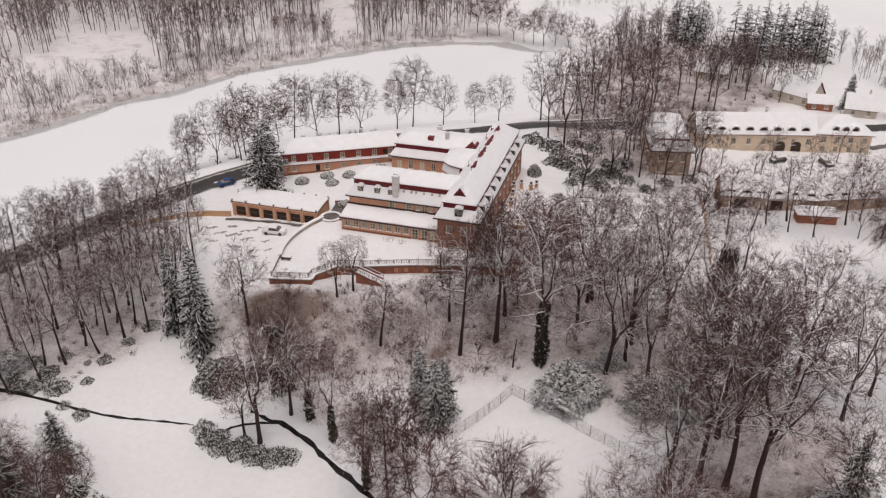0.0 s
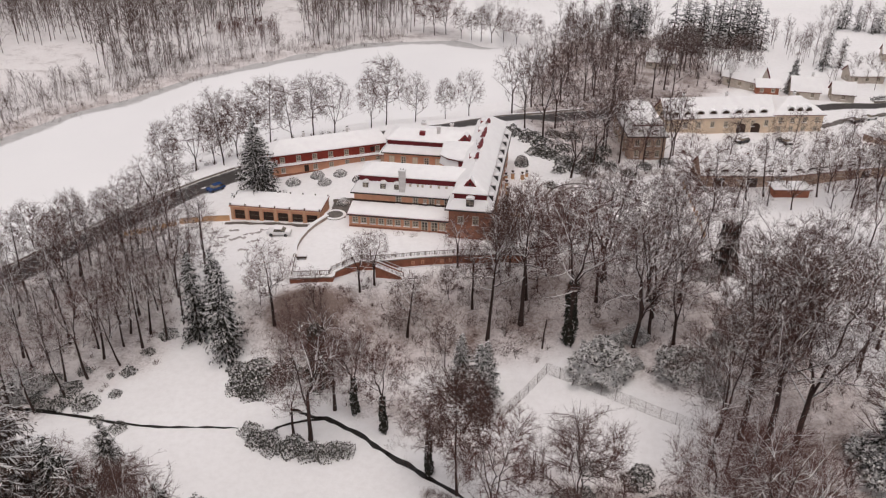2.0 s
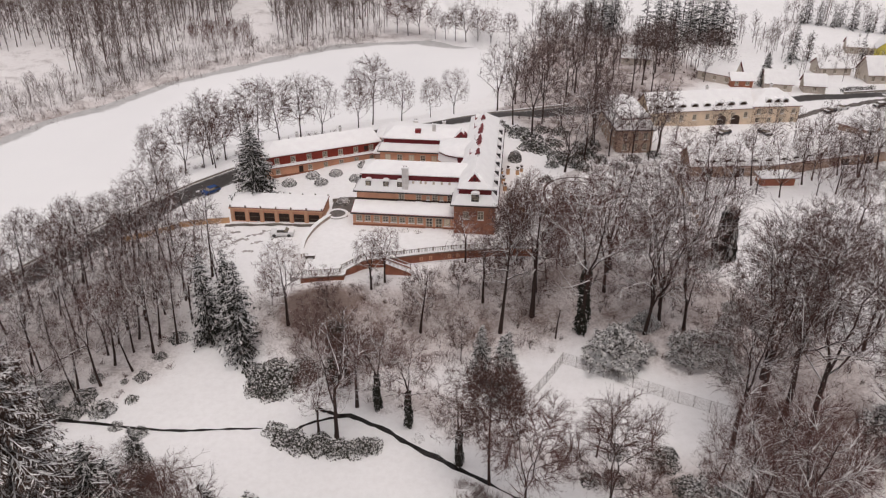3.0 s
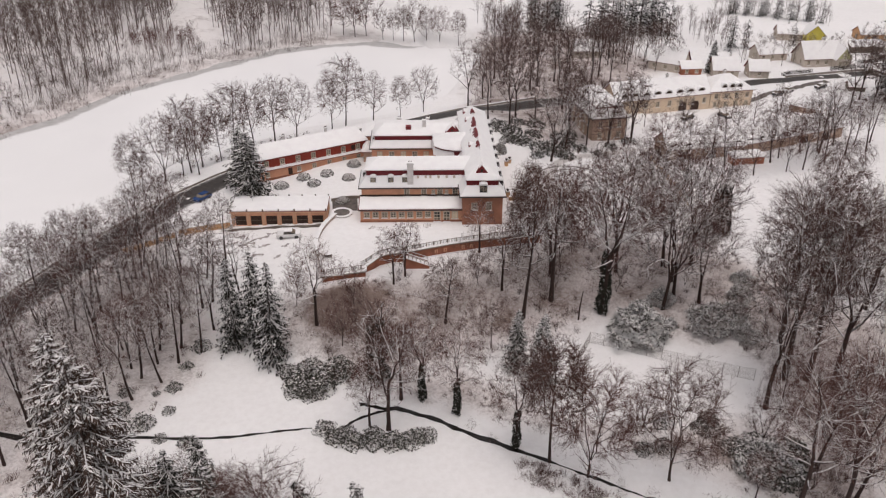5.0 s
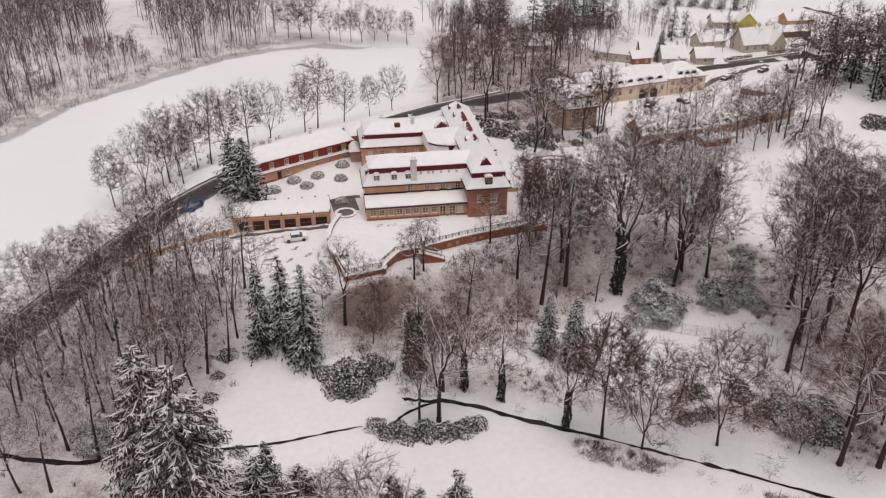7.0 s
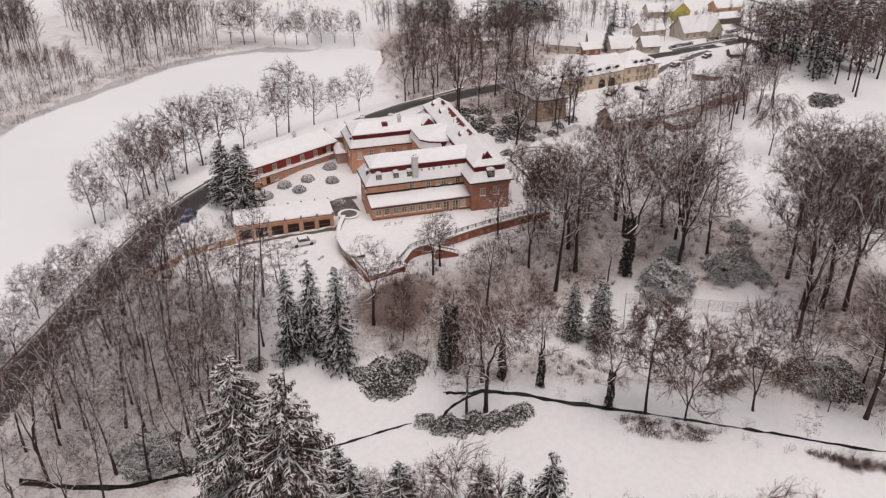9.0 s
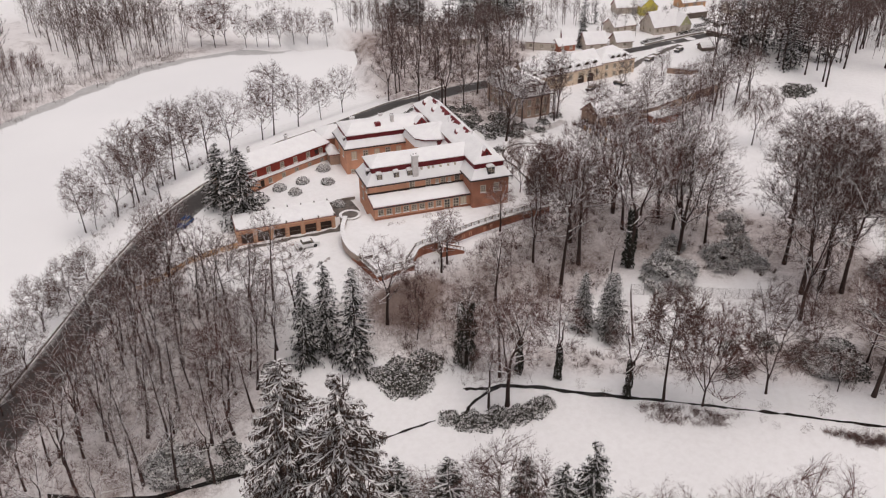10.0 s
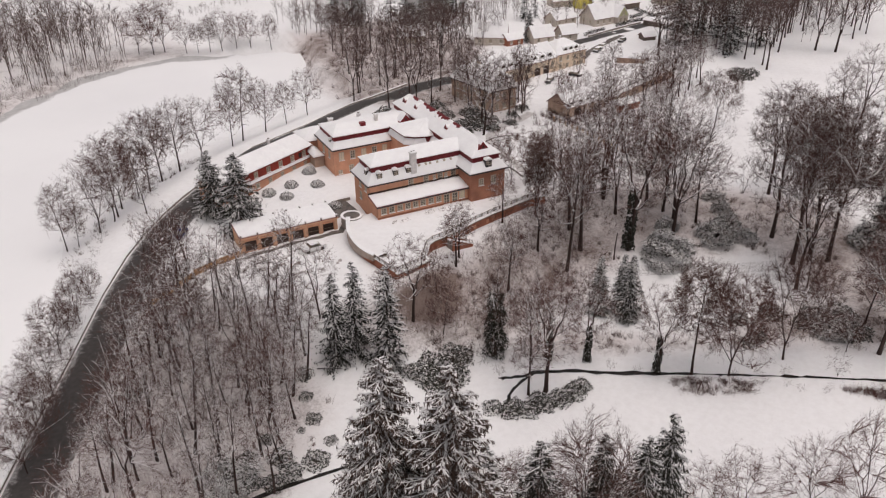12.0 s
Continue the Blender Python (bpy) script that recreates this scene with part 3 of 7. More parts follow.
def gablet(parent, x, y, z, turn, w=1.7, h=1.5, depth=2.2, bare=1):
    """A small red triangular dormer."""
    at = Matrix.Translation((x, y, z)) @ Matrix.Rotation(radians(turn), 4, "Z")
    front = Shape().add([(-w / 2, 0, 0), (w / 2, 0, 0), (0, 0, h), (0, depth, h * 0.92), (-w / 2, depth, 0), (w / 2, depth, 0)], [(0, 1, 2), (0, 2, 3, 4), (2, 1, 5, 3), (3, 5, 4), (0, 4, 5, 1)])
    ob = part("gablet", front, RED_TIN, parent, "small dark red triangular dormer", at=at)
    bed = Shape()
    for s in (-1, 1):
        low = (0.62, 0.4) if s == bare else (0.12, 0.92)
        bed.sheet((s * w / 2 * (1 - low[0]), 0.1, h * low[0]), (0, 0.1, h + 0.02), (0, depth, h * 0.92), (s * w / 2 * (1 - low[0]), depth, h * low[0]), step=0.6, thick=0.14)
    part("snow_cover", bed, ROOF_SNOW, ob)
    part("vent", Shape().box(-0.22, 0.22, -0.04, 0.02, h * 0.25, h * 0.55), DARK_WOOD, ob)


def chimney(parent, x, y, z0, z1, w, d, mat=CHIMNEY, label="white rendered chimney with a snow cap"):
    ob = part("chimney", Shape().box(x - w / 2, x + w / 2, y - d / 2, y + d / 2, z0, z1), mat, parent, label)
    t = 0.1
    part("chimney_crown", Shape().box(x - w / 2 - t, x + w / 2 + t, y - d / 2 - t, y + d / 2 + t, z1 + 0.002, z1 + 0.2), mat, ob)
    part("snow_cap", Shape().sheet((x - w / 2 - t, y - d / 2 - t, z1 + 0.2), (x + w / 2 + t, y - d / 2 - t, z1 + 0.2), (x + w / 2 + t, y + d / 2 + t, z1 + 0.2), (x - w / 2 - t, y + d / 2 + t, z1 + 0.2), step=0.4, thick=0.22), ROOF_SNOW, ob)
    for s in (-1, 1):
        part("flue", Shape().box(x + s * w * 0.22 - 0.12, x + s * w * 0.22 + 0.12, y - 0.12, y + 0.12, z1 + 0.2, z1 + 0.55), DARK_WOOD, ob)


def build_castle():
    house = thing("castle", CASTLE, "orange-rendered castle of several wings with snow-covered red mansard roofs", "castle")
    # south wing and its lean-to
    upper = [(9.5, 1.0, 6.55, 8.0), (13.1, 0.95, 6.6, 7.95), (15.1, 0.5, 7.0, 7.7), (16.5, 1.0, 6.55, 8.0), (17.9, 0.5, 7.0, 7.7), (19.7, 1.0, 6.5, 8.05)]
    side = [(3.0, 0.9, 3.6, 5.1), (3.0, 0.9, 6.4, 7.9), (6.0, 0.9, 6.4, 7.9)]
    wing(house, (0.6, 21.6, 4.4, 13.0), 0.4, 8.45, ORANGE, [upper, [], [], side], plinth=1.2)
    mansard(house, (0.1, 23.4, 3.95, 13.5), 8.5, (1.6, 24.0, 5.4, 12.1), 10.6, 1.15, ((4.2, 8.7), (24.0, 8.7)), 13.4)
    for x in (3.1, 6.8, 9.75):
        dormer(house, x, 4.55, 9.3, 0, 1.1, 1.35)
    dormer(house, 0.95, 7.2, 9.6, -90, 1.0, 1.3)
    for x in (12.5, 14.1, 15.1, 16.8, 18.5, 20.1):
        part("roof_vent", Shape().box(x - 0.22, x + 0.22, 5.0, 5.8, 10.15, 10.65), WHITE, house, "small pale roof vent in the snow")
    chimney(house, 10.9, 4.75, 8.4, 13.6, 1.25, 1.0, label="tall white chimney standing in front of the eaves, snow-capped")
    low = [(1.3 + 0.0, 1.05, 3.6, 4.75)] + [(x - 0.2, 1.05, 3.6, 4.75) for x in (3.3, 5.2, 7.0, 8.75, 10.5, 12.4, 14.2)] + [(15.9, 1.2, 2.75, 4.8), (17.9, 1.2, 2.75, 4.8)]
    shape = Shape()
    wall_shape(shape, (0.5, 0.0), (22.0, 0.0), 0.6, 5.4, low)
    front = part("wall", shape, ORANGE, house)
    windows_on(front, (0.5, 0.0), (22.0, 0.0), low)
    windows_on(front, (0.5, 0.0), (22.0, 0.0), [(19.6, 1.1, 3.3, 4.8)], kind="blind")
    part("wall", Shape().add([(0.5, 4.4, 0.6), (0.5, 0.0, 0.6), (0.5, 0.0, 5.4), (0.5, 4.4, 6.2), (1.0, 4.4, 0.6), (1.0, 0.5, 0.6), (1.0, 0.5, 5.4), (1.0, 4.4, 6.2)], [(0, 1, 2, 3), (4, 7, 6, 5), (2, 6, 7, 3), (1, 5, 6, 2)]), ORANGE, house)
    deck = Shape().add([(0.1, -0.4, 5.36), (22.0, -0.4, 5.36), (22.0, 4.4, 6.16), (0.1, 4.4, 6.16), (0.1, -0.4, 5.5), (22.0, -0.4, 5.5), (22.0, 4.4, 6.3), (0.1, 4.4, 6.3)], [(3, 2, 1, 0), (4, 5, 6, 7), (0, 1, 5, 4), (2, 3, 7, 6), (3, 0, 4, 7), (1, 2, 6, 5)])
    lean = part("lean_to_roof", deck, RED_TIN, house, "low lean-to roof under snow")
    part("snow_cover", Shape().sheet((0.25, -0.3, 5.5), (22.0, -0.3, 5.5), (22.0, 4.2, 6.26), (0.25, 4.2, 6.26), step=0.9, thick=0.25), ROOF_SNOW, lean)
    part("gutter", Shape().box(0.1, 22.0, -0.56, -0.404, 5.26, 5.46), SLATE, house, "dark tin eaves gutter")
    part("drip_board", Shape().box(0.2, 22.0, 4.3, 4.395, 6.35, 6.75), DARK_WOOD, house, "dark flashing above the lean-to roof")
    part("plinth", Shape().box(0.42, 22.0, -0.08, -0.003, 0.6, 2.9), PLINTH, house)
    # main wing
    south = [(5.4, 1.05, 5.9, 7.6), (2.4, 1.0, 6.0, 7.4)]
    rows = [(3.0 + 4.05 * k, 1.05, s, s + 1.7) for k in range(10) for s in (3.0, 6.2)]
    wing(house, (21.6, 29.8, -1.5, 42.0), 0.0, 9.0, WORN, [south, rows, [], []], plinth=1.0)
    mansard(house, (21.0, 30.4, -2.0, 42.4), 9.1, (22.4, 29.0, -0.4, 40.8), 10.8, 1.1, ((25.5, 2.8), (25.5, 37.4)), 14.8)
    dormer(house, 25.8, -1.45, 9.75, 0, 1.5, 1.6)
    for k in range(8):
        dormer(house, 30.0, 2.4 + 4.9 * k, 9.65, 90, 1.05, 1.3)
    gablet(house, 25.5, 0.5, 13.0, 0, 2.9, 1.9, 3.0, -1)
    gablet(house, 20.6, 29.3, 11.0, 0, 3.4, 1.8, 2.6)
    for x, y in ((23.6, 14.5), (23.6, 30.5), (23.4, 36.5)):
        gablet(house, x, y, 12.9, -90, 2.6, 1.7, 2.4)
    torn = random.Random(12)
    for y0, y1 in ((10.6, 13.8), (16.0, 21.8), (22.8, 29.0), (32.0, 34.8)):
        n = round((y1 - y0) / 0.45)
        bare = Shape()
        for s in (-1, 1):
            reach = [(0.25 + torn.uniform(0, 0.75) * math.sin(math.pi * (k + 0.5) / (n + 1))) * (1.0 if s < 0 else 0.6) for k in range(n + 1)]
            y = [y0 + (y1 - y0) * k / n for k in range(n + 1)]
            pts = [(25.5, v, 15.24) for v in y] + [(25.5 + s * r, v, 15.24 - 0.8 * r) for r, v in zip(reach, y)]
            pts += [(p[0], p[1], p[2] - 0.25) for p in pts[n + 1:]]
            m = n + 1
            bare.add(pts, [f if s > 0 else f[::-1] for k in range(n) for f in ((k, m + k, m + k + 1, k + 1), (m + k, 2 * m + k, 2 * m + k + 1, m + k + 1))])
        part("ridge_flashing", bare, RED_TIN, house, "bare red tin showing ragged along the ridge")
    for x, y, z in ((25.6, 9.2, 14.4), (24.3, 21.0, 13.6)):
        part("lightning_rod", Shape().tube([(x, y, z), (x, y, z + 1.6)], [0.05, 0.03], 5), IRON, house)
    # corner pavilion between the wings
    ring = [(16.3, 21.2), (18.0, 19.6), (20.6, 18.6), (23.2, 18.4), (23.2, 28.8), (16.0, 28.6)]
    grow = lambda pts, d, z: [(18.9 + (x - 18.9) * d, 24.0 + (y - 24.0) * d, z) for x, y in pts]
    part("wall", Shape().frustum(grow(ring, 1.0, 0.2), grow(ring, 1.0, 9.0)), ORANGE, house)
    skirt = part("lower_roof", Shape().frustum(grow(ring, 1.12, 9.0), grow(ring, 0.98, 10.4)), RED_TIN, house)
    bed = Shape()
    lo, hi = grow(ring, 1.12, 9.02), grow(ring, 0.98, 10.4)
    for k in (5, 0, 1):
        bed.sheet(lo[k], lo[(k + 1) % 6], hi[(k + 1) % 6], hi[k], step=0.7, thick=0.22)
    part("snow_cover", bed, ROOF_SNOW, skirt)
    part("roof_band", Shape().frustum(grow(ring, 0.96, 10.3), grow(ring, 0.96, 10.95)), RED_TIN, house)
    peak = (23.4, 23.2, 13.4)
    rim = grow(ring, 1.06, 10.95)
    bed = Shape()
    for k in (4, 5, 0, 1, 2):
        bed.sheet(rim[k], rim[(k + 1) % 6], peak, peak, step=0.8, thick=0.28)
    top = part("upper_roof", Shape().frustum(grow(ring, 1.06, 10.85), rim), RED_TIN, house)
    part("snow_cover", bed, ROOF_SNOW, top)
    # north wing
    first = [(4.7, 1.05, 4.9, 6.7), (10.2, 1.05, 4.9, 6.7), (4.2, 0.95, 2.0, 3.2), (1.4, 0.8, 1.6, 2.3), (7.2, 0.95, 2.0, 3.2)]
    wing(house, (1.5, 21.6, 28.5, 40.0), 0.0, 7.7, ORANGE, [first, [], [], [(4.0, 0.9, 4.9, 6.6), (8.0, 0.9, 4.9, 6.6)]], plinth=0.9)
    windows_on(house, (1.5, 28.5), (21.6, 28.5), [(1.9, 1.05, 4.9, 6.7), (7.5, 1.05, 4.9, 6.7), (12.9, 1.05, 4.9, 6.7)], kind="blind")
    mansard(house, (1.1, 21.2, 28.0, 40.5), 7.75, (2.2, 22.4, 29.6, 39.6), 9.15, 1.05, ((4.6, 33.4), (23.5, 33.4)), 11.9)
    dormer(house, 1.75, 31.5, 8.2, -90, 0.95, 1.2)
    chimney(house, 14.0, 32.2, 11.2, 13.1, 0.8, 0.7)
    part("roof_hatch", Shape().box(9.6, 10.9, 31.0, 32.2, 11.0, 12.1), RED_TIN, house, "dark red roof hatch under snow")
    # wing along the road, behind the north wing
    wing(house, (-1.5, 21.6, 41.0, 48.4), -0.6, 6.0, ORANGE, [[], [], [], []], trim=False)
    hip(house, (-1.9, 22.0, 40.4, 48.9), 6.1, ((1.5, 44.6), (22.0, 44.6)), 8.1)
    chimney(house, 7.7, 47.4, 6.4, 8.3, 1.1, 0.9)
    chimney(house, 15.0, 46.5, 6.6, 8.6, 0.8, 0.7)
    return house


def build_red_wing():
    at = Matrix.Translation((-41.0, 176.5, 0)) @ Matrix.Rotation(radians(12.7), 4, "Z")
    house = thing("side_wing", at, "long two-storey wing, orange below and dark red above, snowy roof", "building")
    L, D = 28.4, 7.5
    xs = [2.6 + 3.95 * k for k in range(7)]
    ground_row = [(x, 0.85, 1.0, 2.1) for x in xs if abs(x - 6.55) > 0.1] + [(8.3, 1.1, 0.05, 2.2)]
    upper = [(x, 0.95, 3.55, 4.75) for x in xs]
    shape = Shape()
    wall_shape(shape, (0, 0), (L, 0), -0.6, 2.65, ground_row)
    w = part("wall", shape, ORANGE, house, "orange rendered ground floor")
    windows_on(w, (0, 0), (L, 0), ground_row[:-1])
    part("door", Shape().box(7.78, 8.82, 0.15, 0.22, 0.05, 2.2), DARK_WOOD, w, "brown wooden door")
    part("plinth", Shape().box(-0.06, L, -0.07, -0.003, -0.6, 0.55), PLINTH, house)
    shape = Shape()
    wall_shape(shape, (0, 0.25), (L, 0.25), 2.66, 5.35, upper)
    w = part("wall", shape, RED, house, "dark red upper storey")
    windows_on(w, (0, 0.25), (L, 0.25), upper)
    part("crest", Shape().frustum([(24.6, 0.2, 3.5), (25.4, 0.2, 3.5), (25.4, 0.246, 3.5), (24.6, 0.246, 3.5)], [(24.4, 0.2, 4.7), (25.6, 0.2, 4.7), (25.6, 0.246, 4.7), (24.4, 0.246, 4.7)]), DARK_WOOD, w, "dark shield on the red wall")
    ledge = part("ledge", Shape().add([(-0.3, -0.45, 2.62), (L, -0.45, 2.62), (L, 0.25, 3.0), (-0.3, 0.25, 3.0), (-0.3, -0.45, 2.72), (L, -0.45, 2.72), (L, 0.25, 3.1), (-0.3, 0.25, 3.1)], [(3, 2, 1, 0), (4, 5, 6, 7), (0, 1, 5, 4), (3, 0, 4, 7)]), RED_TIN, house)
    part("snow_cover", Shape().sheet((-0.3, -0.42, 2.72), (L, -0.42, 2.72), (L, 0.22, 3.08), (-0.3, 0.22, 3.08), step=0.8, thick=0.18), ROOF_SNOW, ledge)
    for a, b in (((L, 0.5), (L, D)), ((L, D), (0, D)), ((0, D), (0, 0.5))):
        shape = Shape()
        wall_shape(shape, a, b, -0.9, 5.35, [])
        part("wall", shape, ORANGE, house)
    hip(house, (-0.5, L + 0.6, -0.35, D + 0.6), 5.5, ((3.2, 4.4), (L - 0.5, 4.4)), 7.6)
    for x in (9.0, 20.0):
        chimney(house, x, 5.2, 6.6, 8.4, 0.55, 0.55)
    # short link to the north wing
    link = thing("link_building", CASTLE, "low link between two castle wings with a snowy roof", "building")
    wing(link, (-1.0, 1.35, 35.5, 41.0), -0.4, 3.9, PINK, [[], [], [], []], trim=False)
    hip(link, (-1.4, 1.4, 35.0, 41.0), 4.0, ((-0.1, 36.4), (-0.1, 40.0)), 5.2)


def build_garage():
    at = Matrix.Translation((-48.6, 155.9, 0)) @ Matrix.Rotation(radians(-15.6), 4, "Z")
    shed = thing("garage", at, "low orange garage with six brown doors and a snow-covered flat roof", "garage")
    L, D, H = 20.2, 6.6, 3.0
    bays = [(1.95 + 3.26 * k, 2.35, -0.15, 2.1) for k in range(6)]
    shape = Shape()
    wall_shape(shape, (0, 0), (L, 0), -0.5, H, bays, 0.45)
    front = part("wall", shape, ORANGE, shed, "orange rendered front with six bays")
    for c, w, s, t in bays:
        door = part("garage_door", Shape().box(c - w / 2, c + w / 2, 0.28, 0.36, s, t), DARK_WOOD, front, "closed brown garage door")
        part("rail", Shape().box(c - w / 2, c + w / 2, 0.25, 0.279, 0.9, 1.0), GREY_WOOD, door)
    for k in range(7):
        x = 0.32 + 3.26 * k
        part("pilaster", Shape().box(x - 0.3, x + 0.3, -0.14, -0.003, -0.5, H - 0.15), PALE_ORANGE, front, "pale orange pilaster between the doors")
    part("cornice", Shape().box(-0.25, L + 0.25, -0.3, -0.003, H - 0.14, H + 0.1), PALE_ORANGE, shed)
    for a, b in (((L, 0.45), (L, D)), ((L, D), (0, D)), ((0, D), (0, 0.45))):
        s = Shape()
        wall_shape(s, a, b, -0.5, H, [], 0.4)
        part("wall", s, PALE_ORANGE, shed)
    deck = part("roof", Shape().add([(-0.2, -0.2, H + 0.1), (L + 0.2, -0.2, H + 0.1), (L + 0.2, D + 0.2, H + 0.45), (-0.2, D + 0.2, H + 0.45), (-0.2, -0.2, H + 0.2), (L + 0.2, -0.2, H + 0.2), (L + 0.2, D + 0.2, H + 0.55), (-0.2, D + 0.2, H + 0.55)], [(3, 2, 1, 0), (4, 5, 6, 7), (0, 1, 5, 4), (1, 2, 6, 5), (2, 3, 7, 6), (3, 0, 4, 7)]), RED_TIN, shed)
    part("snow_cover", Shape().sheet((-0.1, -0.1, H + 0.2), (L + 0.1, -0.1, H + 0.2), (L + 0.1, D + 0.1, H + 0.55), (-0.1, D + 0.1, H + 0.55), step=0.8, thick=0.3), ROOF_SNOW, deck, "even snow on the flat roof")
    for y, z, n in ((-0.05, H + 0.2, 7), (D - 0.05, H + 0.5, 8)):
        for k in range(n):
            x = 0.1 + (L - 0.2) * k / (n - 1)
            post = part("roof_post", Shape().box(x - 0.13, x + 0.13, y - 0.13, y + 0.13, z - 0.1, z + 0.55), GREY_WOOD, shed, "small post with a snow cap on the roof edge")
            part("snow_cap", Shape().frustum([(x - 0.2, y - 0.2, z + 0.55), (x + 0.2, y - 0.2, z + 0.55), (x + 0.2, y + 0.2, z + 0.55), (x - 0.2, y + 0.2, z + 0.55)], [(x - 0.12, y - 0.12, z + 0.72), (x + 0.12, y - 0.12, z + 0.72), (x + 0.12, y + 0.12, z + 0.72), (x - 0.12, y + 0.12, z + 0.72)]), ROOF_SNOW, post)


build_castle()
build_red_wing()
build_garage()

# ---- trees ----
class Twigs:
    """Many thin triangles and tubes, kept as arrays."""

    def __init__(self):
        self.p, self.t, self.n = [], [], 0

    def blades(self, base, tip, width, rng):
        """One tapering blade for every base and tip."""
        base, tip = np.asarray(base, float), np.asarray(tip, float)
        along = tip - base
        across = np.cross(along, rng.normal(size=along.shape))
        across /= np.linalg.norm(across, axis=1, keepdims=True) + 1e-9
        half = across * np.broadcast_to(np.asarray(width, float) / 2, (len(base),))[:, None]
        k = len(base)
        self.p.append(np.stack([base - half, base + half, tip], 1).reshape(-1, 3))
        self.t.append(self.n + np.arange(3 * k).reshape(k, 3))
        self.n += 3 * k

    def tubes(self, lines, radii, sides):
        """Tapering tubes: lines of (count, points, 3), radii of (count, points)."""
        lines, radii = np.asarray(lines, float), np.asarray(radii, float)
        c, m, _ = lines.shape
        along = np.gradient(lines, axis=1)
        along /= np.linalg.norm(along, axis=2, keepdims=True) + 1e-9
        ref = np.where(np.abs(along[..., 2:3]) > 0.9, [1.0, 0, 0], [0, 0, 1.0])
        one = np.cross(along, ref)
        one /= np.linalg.norm(one, axis=2, keepdims=True) + 1e-9
        two = np.cross(along, one)
        a = 2 * np.pi * np.arange(sides) / sides
        ring = lines[:, :, None] + radii[:, :, None, None] * (np.cos(a)[:, None] * one[:, :, None] + np.sin(a)[:, None] * two[:, :, None])
        k = self.n + np.arange(c)[:, None, None] * m * sides + np.arange(m - 1)[None, :, None] * sides
        s, e = np.arange(sides), (np.arange(sides) + 1) % sides
        quads = np.stack([k + s, k + e, k + sides + e, k + sides + s], -1).reshape(-1, 4)
        self.p.append(ring.reshape(-1, 3))
        self.t += [quads[:, [0, 1, 2]], quads[:, [0, 2, 3]]]
        self.n += c * m * sides

    def arrays(self):
        return np.concatenate(self.p), np.concatenate(self.t)

    def mesh(self, name, mat):
        p, t = self.arrays()
        return mesh_of(name, p, t, mat)


def mesh_of(name, p, t, mat, smooth_=False):
    me = bpy.data.meshes.new(name)
    me.vertices.add(len(p))
    me.vertices.foreach_set("co", np.ascontiguousarray(p, np.float32).ravel())
    me.loops.add(3 * len(t))
    me.loops.foreach_set("vertex_index", np.ascontiguousarray(t, np.int32).ravel())
    me.polygons.add(len(t))
    me.polygons.foreach_set("loop_start", np.arange(0, 3 * len(t), 3, dtype=np.int32))
    me.materials.append(mat)
    me.update(calc_edges=True)
    return me


def unit(v):
    return v / (np.linalg.norm(v, axis=-1, keepdims=True) + 1e-9)


def bent(start, way, length, points, curl, wobble, rng):
    """Lines that leave start along way and bend upward by curl."""
    c = len(start)
    lines = [start]
    step = (length / (points - 1))[:, None]
    for _ in range(points - 1):
        way = unit(way + np.array([0, 0, 1.0]) * curl / (points - 1) + rng.normal(size=(c, 3)) * wobble)
        lines.append(lines[-1] + way * step)
    return np.stack(lines, 1), way


def along_lines(lines, count, low, high, rng):
    """Places on lines, with the way there and how far along."""
    c, m, _ = lines.shape
    which = np.repeat(np.arange(c), count)
    t = rng.uniform(low, high, len(which)) * (m - 1)
    k = np.minimum(t.astype(int), m - 2)
    f = (t - k)[:, None]
    a, b = lines[which, k], lines[which, k + 1]
    return a + (b - a) * f, unit(b - a), t / (m - 1), which


def splay(way, low, high, rng):
    """Turns a way aside by an angle between low and high degrees."""
    side = unit(np.cross(way, rng.normal(size=way.shape)))
    a = np.radians(rng.uniform(low, high, len(way)))[:, None]
    return unit(way * np.cos(a) + side * np.sin(a))


def curve_to(start, end, up, wobble, points, rng):
    """Bowed lines from start to end, lifted by up at first, with crooks."""
    t = np.linspace(0, 1, points)[None, :, None]
    span = end - start
    reach = np.linalg.norm(span, axis=1, keepdims=True)
    knee = start + span * 0.45 + np.array([0, 0, 1.0]) * reach * up[:, None]
    line = start[:, None] * (1 - t) ** 2 + knee[:, None] * 2 * t * (1 - t) + end[:, None] * t ** 2
    crook = rng.normal(size=line.shape) * wobble * reach[:, None] * np.sin(np.pi * np.clip(t, 0, 0.9))
    return line + crook


def to_shell(at, way, middle, radii):
    """How far it is from places inside an ellipsoid to its shell, along a way."""
    p, d = (at - middle) / radii, way / radii
    aa, bb, cc = (d * d).sum(1), (p * d).sum(1), (p * p).sum(1) - 1
    return (-bb + np.sqrt(np.clip(bb * bb - aa * cc, 0, None))) / aa


